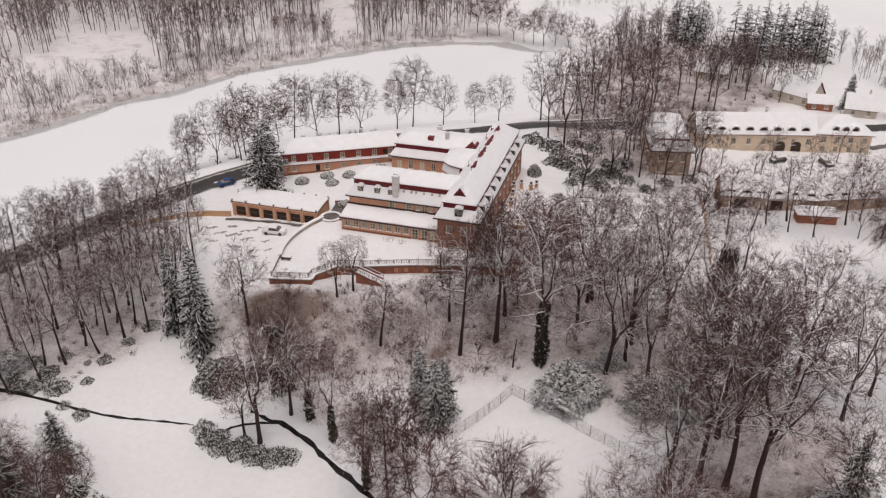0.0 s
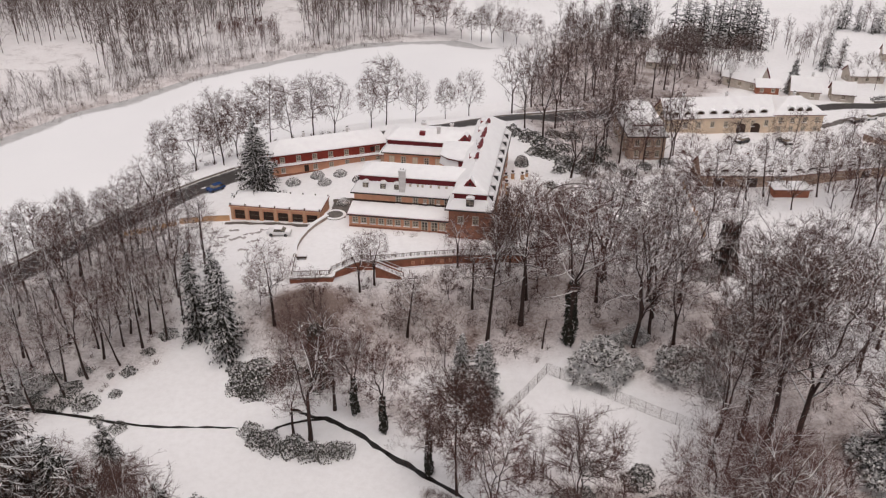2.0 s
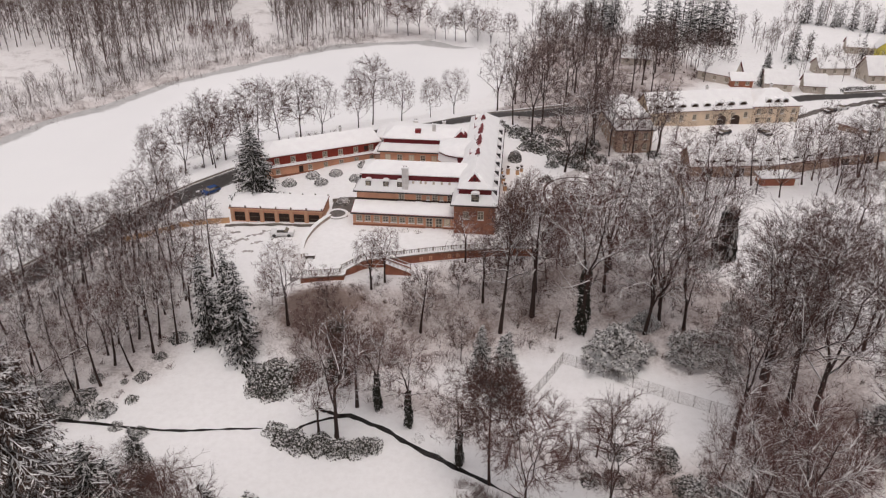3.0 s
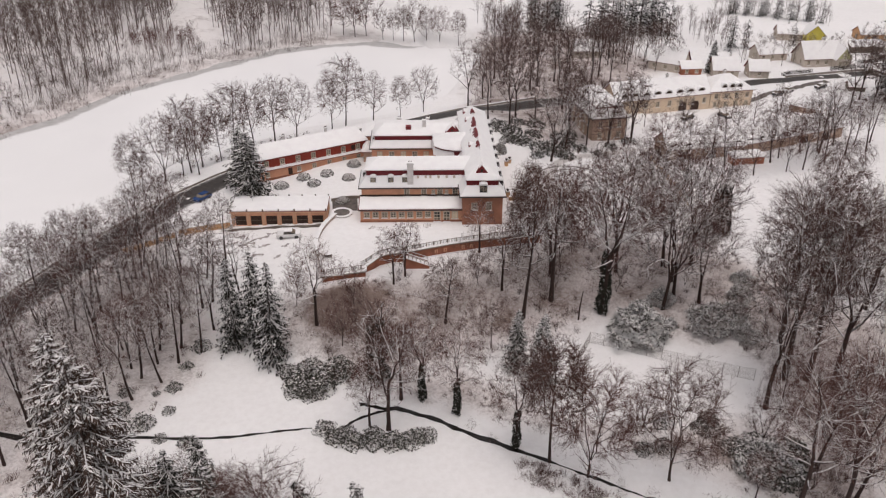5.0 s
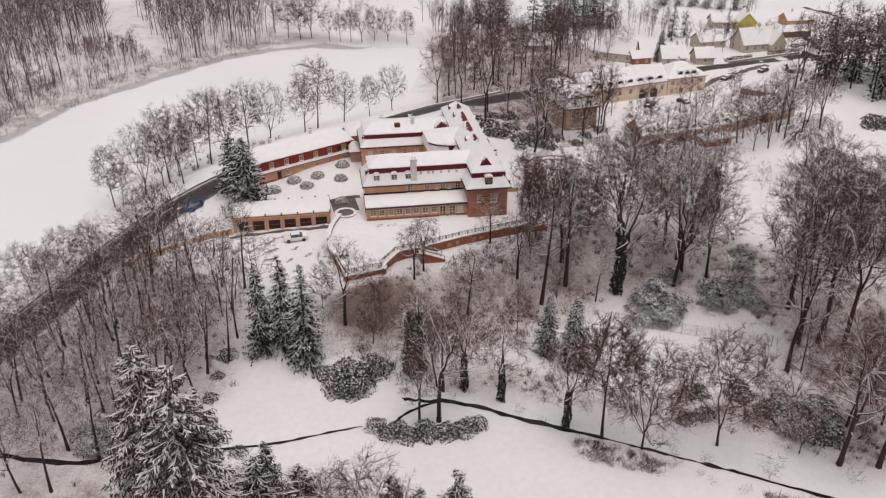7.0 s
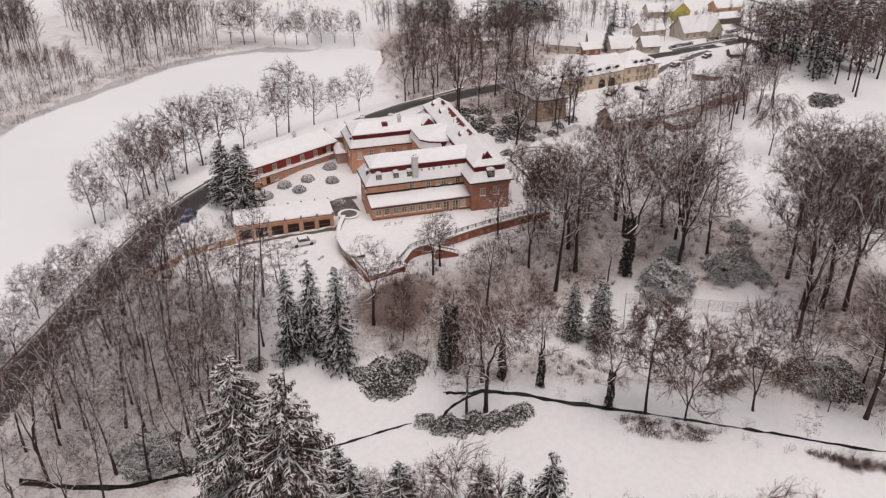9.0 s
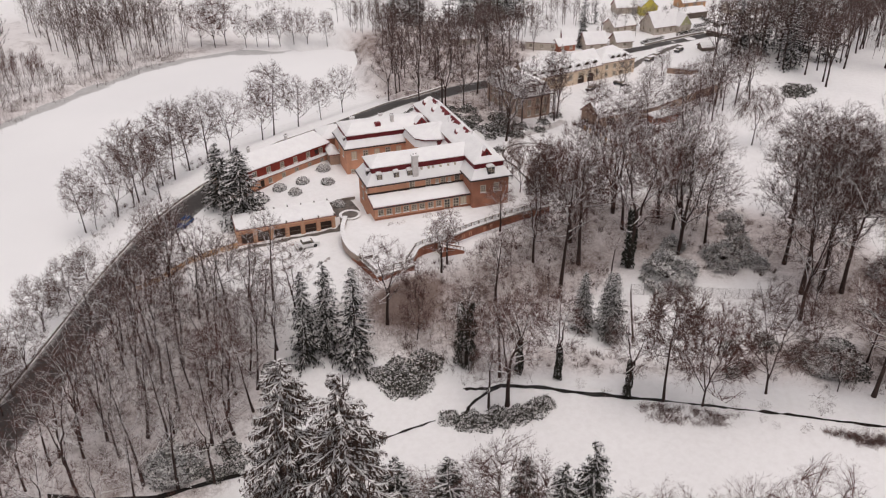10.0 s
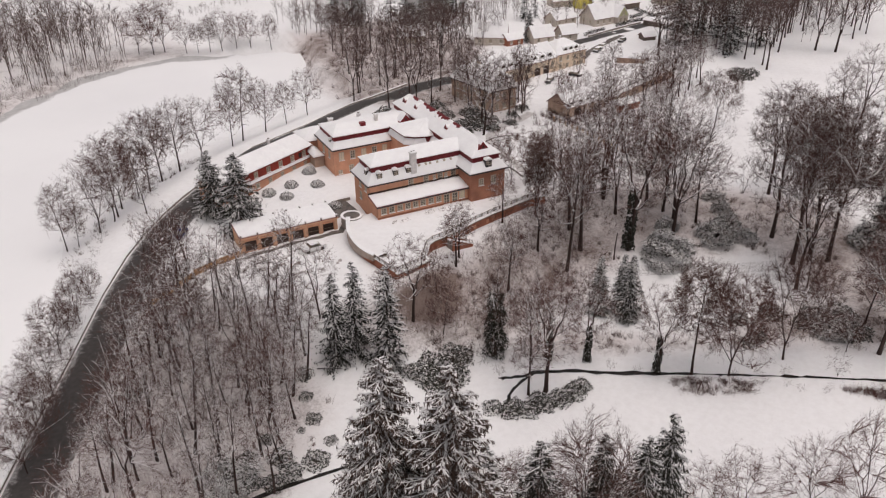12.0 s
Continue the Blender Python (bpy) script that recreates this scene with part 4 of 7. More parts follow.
def bare_tree(seed, first=0.3, radius=0.28, limbs=13, branches=150, twigs=8, sub=1.5, stems=1, split=0.35, low=25, high=65, curl=0.5, crook=0.1, sag=0.0, top=0.9, wide=1.0, reach3=1.0, girth=1.0, lean=0.03, shape=1.0, white=False):
    """A leafless tree 20 m high: its trunk, its boughs, and its branches and twigs. low, high: how steeply boughs rise at the foot and the top of the crown."""
    rng = np.random.default_rng(seed)
    wood, frame_, crown = Twigs(), Twigs(), Twigs()
    H, r0 = 20.0, 0.21 * girth
    z0, R = first * H, radius * H
    middle, radii = np.array([0, 0, (z0 + H) / 2]), np.array([R, R, (H - z0) / 2 * 1.03])
    # a trunk, which may part into several stems
    foot = split * H if stems > 1 else H * top
    trunk, _ = bent(np.zeros((1, 3)), unit(np.array([[0, 0, 1.0]]) + rng.normal(size=(1, 3)) * lean), np.array([foot]), 7, 0.25, 0.035, rng)
    taper = np.linspace(1, 0.62 if stems > 1 else 0.12, 7)
    taper[0] = 1.25
    wood.tubes(trunk, taper[None] * r0, 6)
    if stems > 1:
        a = np.arange(stems) * 6.283 / stems + rng.uniform(0, 6.28)
        spread_ = rng.uniform(0.3, 0.55, stems) * R
        goal = np.stack([spread_ * np.cos(a), spread_ * np.sin(a), H * top * rng.uniform(0.88, 1.0, stems)], 1) + trunk[0, -1] * [1, 1, 0]
        begin = trunk[0, rng.integers(4, 7, stems)]
        lines = curve_to(begin, goal, np.full(stems, -0.06), 0.02, 7, rng)
        thick = np.linspace(0.62, 0.1, 7)[None] * r0 * rng.uniform(0.75, 1.0, (stems, 1))
        wood.tubes(lines, thick, 5)
    else:
        lines, thick = trunk, taper[None] * r0
    # boughs grow out of the stems to the shell of the crown
    k = np.arange(limbs) + 0.5
    u = (k / limbs) ** 0.85
    which = np.arange(limbs) % len(lines)
    z = z0 * 0.8 + u * (H * top * 0.93 - z0 * 0.8)
    start, r1 = np.zeros((limbs, 3)), np.zeros(limbs)
    for i in range(limbs):
        ln = lines[which[i]]
        if z[i] < ln[0, 2]:
            start[i] = [np.interp(z[i], trunk[0, :, 2], trunk[0, :, c]) for c in range(3)]
            r1[i] = 0.6 * r0
        else:
            start[i] = [np.interp(z[i], ln[:, 2], ln[:, c]) for c in range(3)]
            r1[i] = np.interp(z[i], ln[:, 2], thick[which[i]])
    a = k * 2.39996 + rng.uniform(0, 6.28) + rng.normal(size=limbs) * 0.3
    e = np.radians(low + (high - low) * u + rng.normal(size=limbs) * 7)
    way = np.stack([np.cos(a) * np.cos(e), np.sin(a) * np.cos(e), np.sin(e)], 1)
    way = unit(way + unit(start * [1, 1, 0] + 1e-6) * (0.5 if stems > 1 else 0.0))
    l1 = np.clip(to_shell(start, unit(way + [0, 0, 0.35 * curl]), middle, radii), 0.8, None) * rng.uniform(0.82, 1.12, limbs) * (1 - (1 - shape) * u)
    L1, _ = bent(start, way, l1, 7, 0.7 * curl, crook, rng)
    r1 = np.clip(np.minimum(r1 * 0.75, 0.022 * l1 + 0.03), 0.04, 0.2)
    frame_.tubes(L1[:, [0, 1, 2, 4, 6]], r1[:, None] * np.array([1, 0.86, 0.72, 0.45, 0.18]), 4)
    # branches fill the crown out to its uneven shell: first a few from the boughs, then many from those
    def reach_for(count, inner, nodes, ways):
        k = np.arange(count) + 0.5
        zc = 1 - 1.66 * k / count
        a = k * 2.39996 + rng.uniform(0, 6.28)
        flat = np.sqrt(np.clip(1 - zc ** 2, 0, 1))
        d = unit(np.stack([flat * np.cos(a), flat * np.sin(a), zc], 1) + rng.normal(size=(count, 3)) * 0.15)
        lobes = 1 + 0.12 * np.sin(3 * a + seed) * flat + 0.1 * np.sin(4 * zc + 2 * a + seed) - (1 - shape) * 0.5 * np.clip(zc, 0, 1)
        end = d * (lobes * (inner + (0.97 - inner) * rng.uniform(0, 1, count) ** 0.6))[:, None] * radii + middle
        gap = end[:, None] - nodes[None]
        far = np.linalg.norm(gap, axis=2) + 1e-6
        turn = np.einsum("ijk,jk->ij", gap, ways) / far
        pick = np.argmin(far * (1 + 1.2 * (1 - turn)) + 2.0 * (turn < 0.1) + rng.uniform(0, 0.4, far.shape), axis=1)
        at, length = nodes[pick], far[np.arange(count), pick]
        knee = at + (ways[pick] * 0.55 + unit(end - at) * 0.45) * (0.42 * length)[:, None] + rng.normal(size=at.shape) * (crook * 0.35 * length)[:, None]
        end = end - np.array([0, 0, 1.0]) * (sag * 0.35 * length)[:, None]
        q = np.linspace(0, 1, 4)[None, :, None]
        return at[:, None] * (1 - q) ** 2 + knee[:, None] * 2 * q * (1 - q) + end[:, None] * q ** 2, length

    nodes = np.concatenate([L1[:, 2:6].reshape(-1, 3), lines[:, 4:].reshape(-1, 3)])
    ways = np.concatenate([unit(L1[:, 3:7] - L1[:, 2:6]).reshape(-1, 3), np.tile([0, 0, 1.0], (3 * len(lines), 1))])
    L2, l2 = reach_for(branches, 0.5, nodes, ways)
    r2 = np.clip(0.012 + 0.012 * l2, 0.018, 0.06)
    if white:
        frame_.tubes(L2[:, [0, 1, 3]], r2[:, None] * np.array([1, 0.75, 0.3]), 3)
    else:
        crown.blades(L2[:, 0], L2[:, 2], 2.4 * r2, rng)
        crown.blades(L2[:, 1], L2[:, 3], 2.0 * r2, rng)
    nodes = np.concatenate([L2[:, 1:3].reshape(-1, 3), L1[:, 4:6].reshape(-1, 3)])
    ways = np.concatenate([unit(L2[:, 2:4] - L2[:, 1:3]).reshape(-1, 3), unit(L1[:, 5:7] - L1[:, 4:6]).reshape(-1, 3)])
    L3, l3 = reach_for(3 * branches, 0.35, nodes, ways)
    crown.blades(L3[:, 0], L3[:, 2], 0.042 * wide, rng)
    crown.blades(L3[:, 1], L3[:, 3], 0.036 * wide, rng)
    # twigs, and finer twigs on them
    at, w, t, who = along_lines(np.concatenate([L2, L3]), twigs, 0.2, 1.0, rng)
    out = unit((at - middle) / radii)
    way4 = unit(splay(w, 22, 65, rng) + 0.3 * out + [0, 0, 0.15 - 1.2 * sag])
    tip = at + way4 * (rng.uniform(0.45, 1.15, len(at)) * reach3)[:, None]
    crown.blades(at, tip, 0.03 * wide, rng)
    k = rng.integers(0, len(at), int(sub * len(at)))
    base = at[k] + (tip - at)[k] * rng.uniform(0.2, 1.0, (len(k), 1))
    way5 = unit(splay(unit((tip - at)[k]), 20, 55, rng) + [0, 0, 0.12 - sag])
    crown.blades(base, base + way5 * (rng.uniform(0.3, 0.75, len(k)) * reach3)[:, None], 0.025 * wide, rng)
    return wood, frame_, crown


def ivy_on(seed, high, thick, n=1500):
    """Ivy leaves round a trunk, ragged at the top."""
    rng = np.random.default_rng(seed)
    z = rng.uniform(0.02, 1, n) ** 0.9 * high
    a = rng.uniform(0, 6.28, n)
    r = thick * (1.1 - 0.5 * z / high) * (0.55 + 0.45 * rng.random(n)) * (1 + 0.3 * np.sin(3 * a + z))
    base = np.stack([r * np.cos(a), r * np.sin(a), z], 1)
    t = Twigs()
    t.blades(base, base + np.stack([np.cos(a) * 0.22, np.sin(a) * 0.22, rng.uniform(-0.45, 0.05, n)], 1), 0.3, rng)
    return t


def conifer(seed, H, radius, tiers, per, droop=0.35, first=0.06, side=9, broad=1.0, finer=False):
    """A spruce: a trunk, and tiers of drooping boughs with hanging side twigs."""
    rng = np.random.default_rng(seed)
    wood, green = Twigs(), Twigs()
    line, _ = bent(np.zeros((1, 3)), np.array([[0, 0, 1.0]]), np.array([H]), 6, 0.2, 0.006, rng)
    wood.tubes(line, np.linspace(1, 0.08, 6)[None] * 0.016 * H, 5)
    t = np.linspace(first, 0.985, tiers)
    t = np.repeat(t, per) + rng.normal(size=tiers * per) * 0.35 / tiers
    t = np.clip(t, first * 0.6, 0.995)
    ang = rng.uniform(0, 2 * np.pi, len(t))
    reach = radius * (1 - t) ** 0.62 * rng.uniform(0.72, 1.12, len(t)) + 0.12
    start = np.stack([0 * t, 0 * t, t * H], 1)
    up = 0.5 * t - 0.12
    way = unit(np.stack([np.cos(ang), np.sin(ang), up], 1))
    lines = [start]
    for k in range(5):
        way = unit(way + np.array([0, 0, -1.0]) * droop * (0.42 if k < 3 else -0.25) + rng.normal(size=way.shape) * 0.05)
        lines.append(lines[-1] + way * (reach / 5)[:, None])
    L = np.stack(lines, 1)
    green.blades(L[:, 0], L[:, 4], 0.1, rng)
    green.blades(L[:, 2], L[:, 5], 0.08, rng)
    at, w, u, which = along_lines(L, side, 0.12, 1.0, rng)
    flat = unit(np.cross(w, [0, 0, 1.0])) * rng.choice([-1, 1], len(at))[:, None]
    length = np.clip(reach[which] * 0.3 * (1.15 - 0.7 * u), 0.14, 0.95) * rng.uniform(0.7, 1.25, len(at))
    tip = at + unit(flat * 0.8 + w * 0.7 + np.array([0, 0, -0.42]) + rng.normal(size=at.shape) * 0.18) * length[:, None]
    base_w = np.clip(length * 0.3, 0.06, 0.2) * broad
    # blades that lie flat, so that snow rests on them
    along = tip - at
    across = unit(np.cross(along, np.array([0, 0, 1.0]) + rng.normal(size=along.shape) * 0.35)) * (base_w / 2)[:, None]
    mid = at + along * 0.4
    p = np.stack([at, mid - across, tip, mid + across], 1).reshape(-1, 3)
    k = green.n + 4 * np.arange(len(at))[:, None]
    green.p.append(p)
    green.t += [k + np.array([0, 1, 2]), k + np.array([0, 2, 3])]
    green.n += 4 * len(at)
    low = rng.random(len(at)) < 0.5
    hang = at[low] + along[low] * rng.uniform(0.3, 0.9, (low.sum(), 1))
    green.blades(hang, hang + np.array([0, 0, -1.0]) * (0.25 + 0.5 * length[low])[:, None] + rng.normal(size=hang.shape) * 0.08, np.clip(length[low] * 0.25, 0.05, 0.16), rng)
    # snow lying along the boughs
    snow = Twigs()
    some = L[rng.random(len(L)) < (0.85 if finer else 0.7)][:, [0, 2, 4, 5]]
    if finer:
        # side boughs bear snow too
        k = rng.choice(len(at), len(at) // 16, replace=False)
        twig = at[k, None] + along[k, None] * np.linspace(0, 1, 4)[None, :, None]
        some = np.concatenate([some, twig])
    back = unit(np.cross(np.gradient(some, axis=1), [0, 0, 1.0]))
    w = np.linspace(0.5, 0.15, 4)[None, :, None] * (0.06 + 0.018 * radius) * rng.uniform(0.4, 1.3, (len(some), 1, 1)) * (0.8 if finer else 1.0)
    c = len(some)
    top = some + [0, 0, 0.07 + 0.01 * radius]
    p = np.stack([top - back * w - [0, 0, 0.05], top + [0, 0, 0.03], top + back * w - [0, 0, 0.05]], 2)
    snow.p.append(p.reshape(-1, 3))
    k = np.arange(c)[:, None, None] * 12 + np.arange(3)[None, :, None] * 3 + np.arange(2)[None, None]
    q = np.stack([k, k + 1, k + 4, k + 3], -1).reshape(-1, 4)
    snow.t += [q[:, [0, 1, 2]], q[:, [0, 2, 3]]]
    snow.n = 12 * c
    return wood, green, snow


def bush(seed, r, h, leaves, size, uneven=1.0):
    """A dense evergreen bush: stems and a lumpy crown of small leaves."""
    rng = np.random.default_rng(seed)
    wood, green = Twigs(), Twigs()
    n = 14
    a = rng.uniform(0, 2 * np.pi, n)
    way = unit(np.stack([np.cos(a), np.sin(a), rng.uniform(0.6, 1.6, n)], 1))
    L, _ = bent(np.zeros((n, 3)), way, np.full(n, 0.8 * max(r, h)) * rng.uniform(0.6, 1, n), 4, 0.3, 0.15, rng)
    wood.tubes(L, np.full((n, 4), 0.04) * np.linspace(1, 0.4, 4), 3)
    d = unit(rng.normal(size=(leaves, 3)))
    d[:, 2] = np.abs(d[:, 2])
    lump = 1 + uneven * 0.16 * np.sin(5 * d[:, 0] + seed) * np.sin(4 * d[:, 1] + 1) + uneven * 0.1 * np.sin(9 * d[:, 2] + 7 * d[:, 0])
    depth = rng.uniform(0.72, 1.0, leaves) ** 0.6
    c = d * (depth * lump)[:, None] * [r, r, h]
    nrm = unit(d + rng.normal(size=d.shape) * 0.6)
    one = unit(np.cross(nrm, rng.normal(size=d.shape))) * size * rng.uniform(0.6, 1.3, (leaves, 1))
    two = np.cross(nrm, one)
    p = np.stack([c - one, c - two * 0.6, c + one, c + two * 0.6], 1).reshape(-1, 3)
    k = 4 * np.arange(leaves)[:, None]
    green.p.append(p)
    green.t += [k + np.array([0, 1, 2]), k + np.array([0, 2, 3])]
    green.n = 4 * leaves
    return wood, green


def shaggy_bush(seed, r, h, tufts, leaf):
    """A rhododendron: arching stems, each ending in a tuft of long drooping leaves."""
    rng = np.random.default_rng(seed)
    wood, green = Twigs(), Twigs()
    n = 26
    a = rng.uniform(0, 6.28, n)
    goal = np.stack([np.cos(a) * r * 0.8, np.sin(a) * r * 0.8, np.full(n, 0.7 * h)], 1) * rng.uniform(0.5, 1, (n, 1))
    wood.tubes(curve_to(np.zeros((n, 3)), goal, np.full(n, 0.15), 0.05, 5, rng), np.full((n, 5), 0.05 * r) * np.linspace(1, 0.4, 5), 3)
    d = unit(rng.normal(size=(tufts, 3)))
    d[:, 2] = np.abs(d[:, 2]) - 0.05
    lump = 1 + 0.2 * np.sin(4 * d[:, 0] + seed) * np.sin(5 * d[:, 1] + 2) + 0.12 * np.sin(8 * d[:, 2] + 6 * d[:, 1])
    c = d * (lump * rng.uniform(0.6, 1, tufts) ** 0.4)[:, None] * [r, r, h]
    per = 7
    at = np.repeat(c, per, 0)
    b = rng.uniform(0, 6.28, len(at))
    size = leaf * rng.uniform(0.6, 1.3, len(at))
    way = unit(np.stack([np.cos(b), np.sin(b), rng.uniform(-0.9, 0.15, len(at))], 1) + 0.4 * np.repeat(d, per, 0))
    tip = at + way * size[:, None]
    across = unit(np.cross(way, np.array([0, 0, 1.0]) + rng.normal(size=way.shape) * 0.3)) * (size * 0.2)[:, None]
    mid = at + way * (size * 0.5)[:, None] + [0, 0, 0.12 * leaf]
    green.p.append(np.stack([at, mid - across, tip, mid + across], 1).reshape(-1, 3))
    k = 4 * np.arange(len(at))[:, None]
    green.t += [k + np.array([0, 1, 2]), k + np.array([0, 2, 3])]
    green.n = 4 * len(at)
    return wood, green


def kit(pair, names, mats):
    return [(name, shape.mesh(name, mat)) for name, shape, mat in zip(names, pair, mats)]


def plant(parts, x, y, scale, turn, name, label, category, group="", squash=1.0, sink=0.15):
    at = Matrix.Translation((x, y, height(x, y) - sink)) @ Matrix.Rotation(turn, 4, "Z") @ Matrix.Diagonal((scale * squash, scale * squash, scale, 1))
    tree = thing(name, at, label, category, group)
    for part_name, me in parts:
        piece = part(part_name, me, None, tree)
        if part_name == "snow_load":
            tagged(piece, kind="stuff")
    return tree


BARE = ("trunk", "branchwork", "crown")
OAKS = [kit(bare_tree(s, f, r, 15, 130, 4, 1.2, n, 0.3, 12, 62, 0.6, 0.2, girth=1.45, wide=1.00, white=True), BARE, (BARK, BOUGH, m)) for s, f, r, n, m in ((11, 0.24, 0.36, 2, TWIG), (12, 0.26, 0.34, 2, TWIG_RED), (13, 0.2, 0.4, 3, TWIG), (14, 0.28, 0.36, 2, TWIG_WHITE))]
PINE = [kit(bare_tree(20, 0.34, 0.26, 24, 260, 5, 1.4, 1, 0.3, 2, 45, 0.35, 0.14, wide=1.36), BARE, (BARK_DARK, BARK_DARK, TWIG))]
COLUMN = [kit(bare_tree(19, 0.2, 0.2, 26, 260, 5, 1.3, 2, 0.4, 38, 70, 0.5, 0.12, wide=1.12), BARE, (BARK_DARK, BOUGH, TWIG))]
BEECHES = [kit(bare_tree(s, f, r, 17, 170, 4, 1.3, n, 0.3, 40, 70, 0.45, 0.12, wide=0.96), BARE, (BARK, BOUGH, TWIG)) for s, f, r, n in ((16, 0.34, 0.18, 2), (17, 0.28, 0.21, 3))]
POLES = [kit(bare_tree(s, f, r, 14, 72, 4, 0.9, n, 0.42, 22, 60, 0.45, 0.22, lean=0.09, wide=1.25, girth=1.25, white=True), BARE, (BARK_DARK, BOUGH, m)) for s, f, r, n, m in ((21, 0.38, 0.23, 1, TWIG), (22, 0.34, 0.28, 2, TWIG_RED), (23, 0.44, 0.2, 1, TWIG_WHITE), (24, 0.36, 0.29, 2, TWIG_RED))]
ALDERS = [kit(bare_tree(s, 0.2, r, 26, 160, 4, 1.3, 1, 0.3, 0, 38, 0.15, 0.1, top=0.96, wide=1.38, girth=0.8, shape=0.75), BARE, (BARK_DARK, BARK, TWIG)) for s, r in ((31, 0.26), (32, 0.3), (33, 0.32))]
LIMES = [kit(bare_tree(s, 0.19, r, 20, 180, 4, 1.3, n, 0.25, 35, 74, 0.45, 0.09, wide=0.92), BARE, (BARK, BOUGH, m)) for s, r, n, m in ((41, 0.3, 1, TWIG), (42, 0.36, 3, TWIG), (43, 0.3, 2, TWIG_RED))]
HAZE = [kit(bare_tree(s, 0.14, r, 16, 180, 4, 1.4, 3, 0.18, 35, 70, 0.5, 0.1, wide=0.88, girth=0.8), BARE, (BARK_DARK, BARK_DARK, TWIG_RED)) for s, r in ((46, 0.36), (47, 0.32))]
ROUND = [kit(bare_tree(s, 0.14, 0.4, 28, 330, 4, 1.4, n, 0.18, 35, 78, 0.4, 0.06, wide=1.1), BARE, (BARK, BOUGH, TWIG)) for s, n in ((44, 3), (45, 4))]
ORB = [kit(bare_tree(s, 0.16, 0.38, 26, 300, 6, 1.5, n, 0.2, 30, 76, 0.4, 0.07, wide=1.0, reach3=0.85), BARE, (BARK_DARK, BARK, m)) for s, n, m in ((65, 2, TWIG), (66, 3, TWIG_RED))]
FAR_OAKS = [kit(bare_tree(s, f, r, 14, 70, 3, 1.1, n, 0.35, 32, 68, 0.5, 0.12, wide=1.6, reach3=1.2, girth=1.1), BARE, (BARK_DARK, BARK, TWIG_GREY)) for s, f, r, n in ((34, 0.3, 0.26, 2), (35, 0.36, 0.22, 3), (36, 0.28, 0.3, 2))]
WEEPER = [kit(bare_tree(49, 0.3, 0.4, 16, 120, 6, 1.0, 2, 0.3, 25, 60, 0.2, 0.08, sag=1.1, reach3=2.6, wide=1.04), BARE, (BARK, BOUGH, TWIG))]
SHRUBS = [kit(bare_tree(s, 0.02, r, 8, 24, 3, 0.7, 4, 0.04, 40, 70, 0.3, 0.14, wide=2.70, reach3=1.5, girth=0.6), BARE, (BARK_DARK, BARK_DARK, m)) for s, r, m in ((48, 0.45, TWIG_RED), (50, 0.55, TWIG))]
GRAND = [kit(bare_tree(s, f, r, 22, 230, 5, 1.5, n, 0.36, 18, 66, 0.5, 0.15, wide=0.85, reach3=0.8, girth=1.3, white=True), BARE, (BARK_DARK, BOUGH, m)) for s, f, r, n, m in ((85, 0.3, 0.25, 2, TWIG), (86, 0.26, 0.27, 2, TWIG_RED))]
STRONG = [kit(bare_tree(s, f, r, 18, 120, 5, 1.1, n, 0.4, 5, 62, 0.5, 0.18, lean=0.05, wide=1.2, girth=1.75, white=True), BARE, (BARK_DARK, BOUGH, m)) for s, f, r, n, m in ((81, 0.34, 0.28, 1, TWIG), (82, 0.3, 0.3, 2, TWIG_RED), (83, 0.38, 0.26, 1, TWIG), (84, 0.3, 0.3, 2, TWIG_RED))]
IVIED = [trio + [("ivy", ivy_on(48 + k, 8.5, 0.7).mesh("ivy", IVY))] for k, trio in enumerate((STRONG[1], STRONG[3]))]
OVERGROWN = STRONG[0] + [("ivy", ivy_on(55, 15.5, 2.3, 5200).mesh("ivy", IVY))]
SPRUCE = ("trunk", "crown", "snow_load")
SPRUCES = [kit(conifer(s, 16.0, 5.4, 30, 9, 0.3, 0.04, 13, 1.2), SPRUCE, (BARK_DARK, NEEDLE, SNOW_LOAD)) for s in (51, 52)]
LADEN = [kit(conifer(53, 16.0, 3.9, 34, 10, 0.35, 0.02, 13, 1.3), SPRUCE, (BARK_DARK, NEEDLE_WHITE, SNOW_LOAD))]
SLIM = [kit(conifer(s, 16.0, 3.4, 28, 9, 0.42, 0.03, 11, 1.2), SPRUCE, (BARK_DARK, NEEDLE_DARK, SNOW_LOAD)) for s in (56, 57)]
FAR_SPRUCES = [kit(conifer(s, 16.0, 4.0, 13, 7, 0.35, 0.03, 5, 2.7), SPRUCE, (BARK_DARK, NEEDLE_DARK, SNOW_LOAD)) for s in (58, 59)]
GIANTS = [kit(conifer(s, 32.0, 8.8, 36, 9, 0.36, 0.08, 62, 0.8, True), SPRUCE, (BARK_DARK, NEEDLE_BROWN, SNOW_LOAD)) for s in (61, 62)]
BUSHES = [kit(bush(s, 1.0, 0.8, 800, 0.072), ("stem", "foliage"), (BARK_DARK, LEAF)) for s in (71, 72, 73)]
SHAGGY = [kit(shaggy_bush(s, 1.0, 0.95, 1000, 0.092), ("stem", "foliage"), (BARK_DARK, LEAF_LADEN)) for s in (77, 78)]
DOME = kit(bush(75, 1.0, 0.8, 2600, 0.05, 0.25), ("stem", "foliage"), (BARK_DARK, LEAF_SNOWY))
YEW = kit(conifer(76, 1.0, 0.24, 40, 12, 0.2, 0.0, 7, 0.12), SPRUCE, (BARK_DARK, NEEDLE_DARK, SNOW_LOAD))

OAK_LABEL = "leafless broad-crowned tree with snow on its boughs"
POLE_LABEL = "tall slender leafless tree on the wooded slope"
rng = random.Random(5)


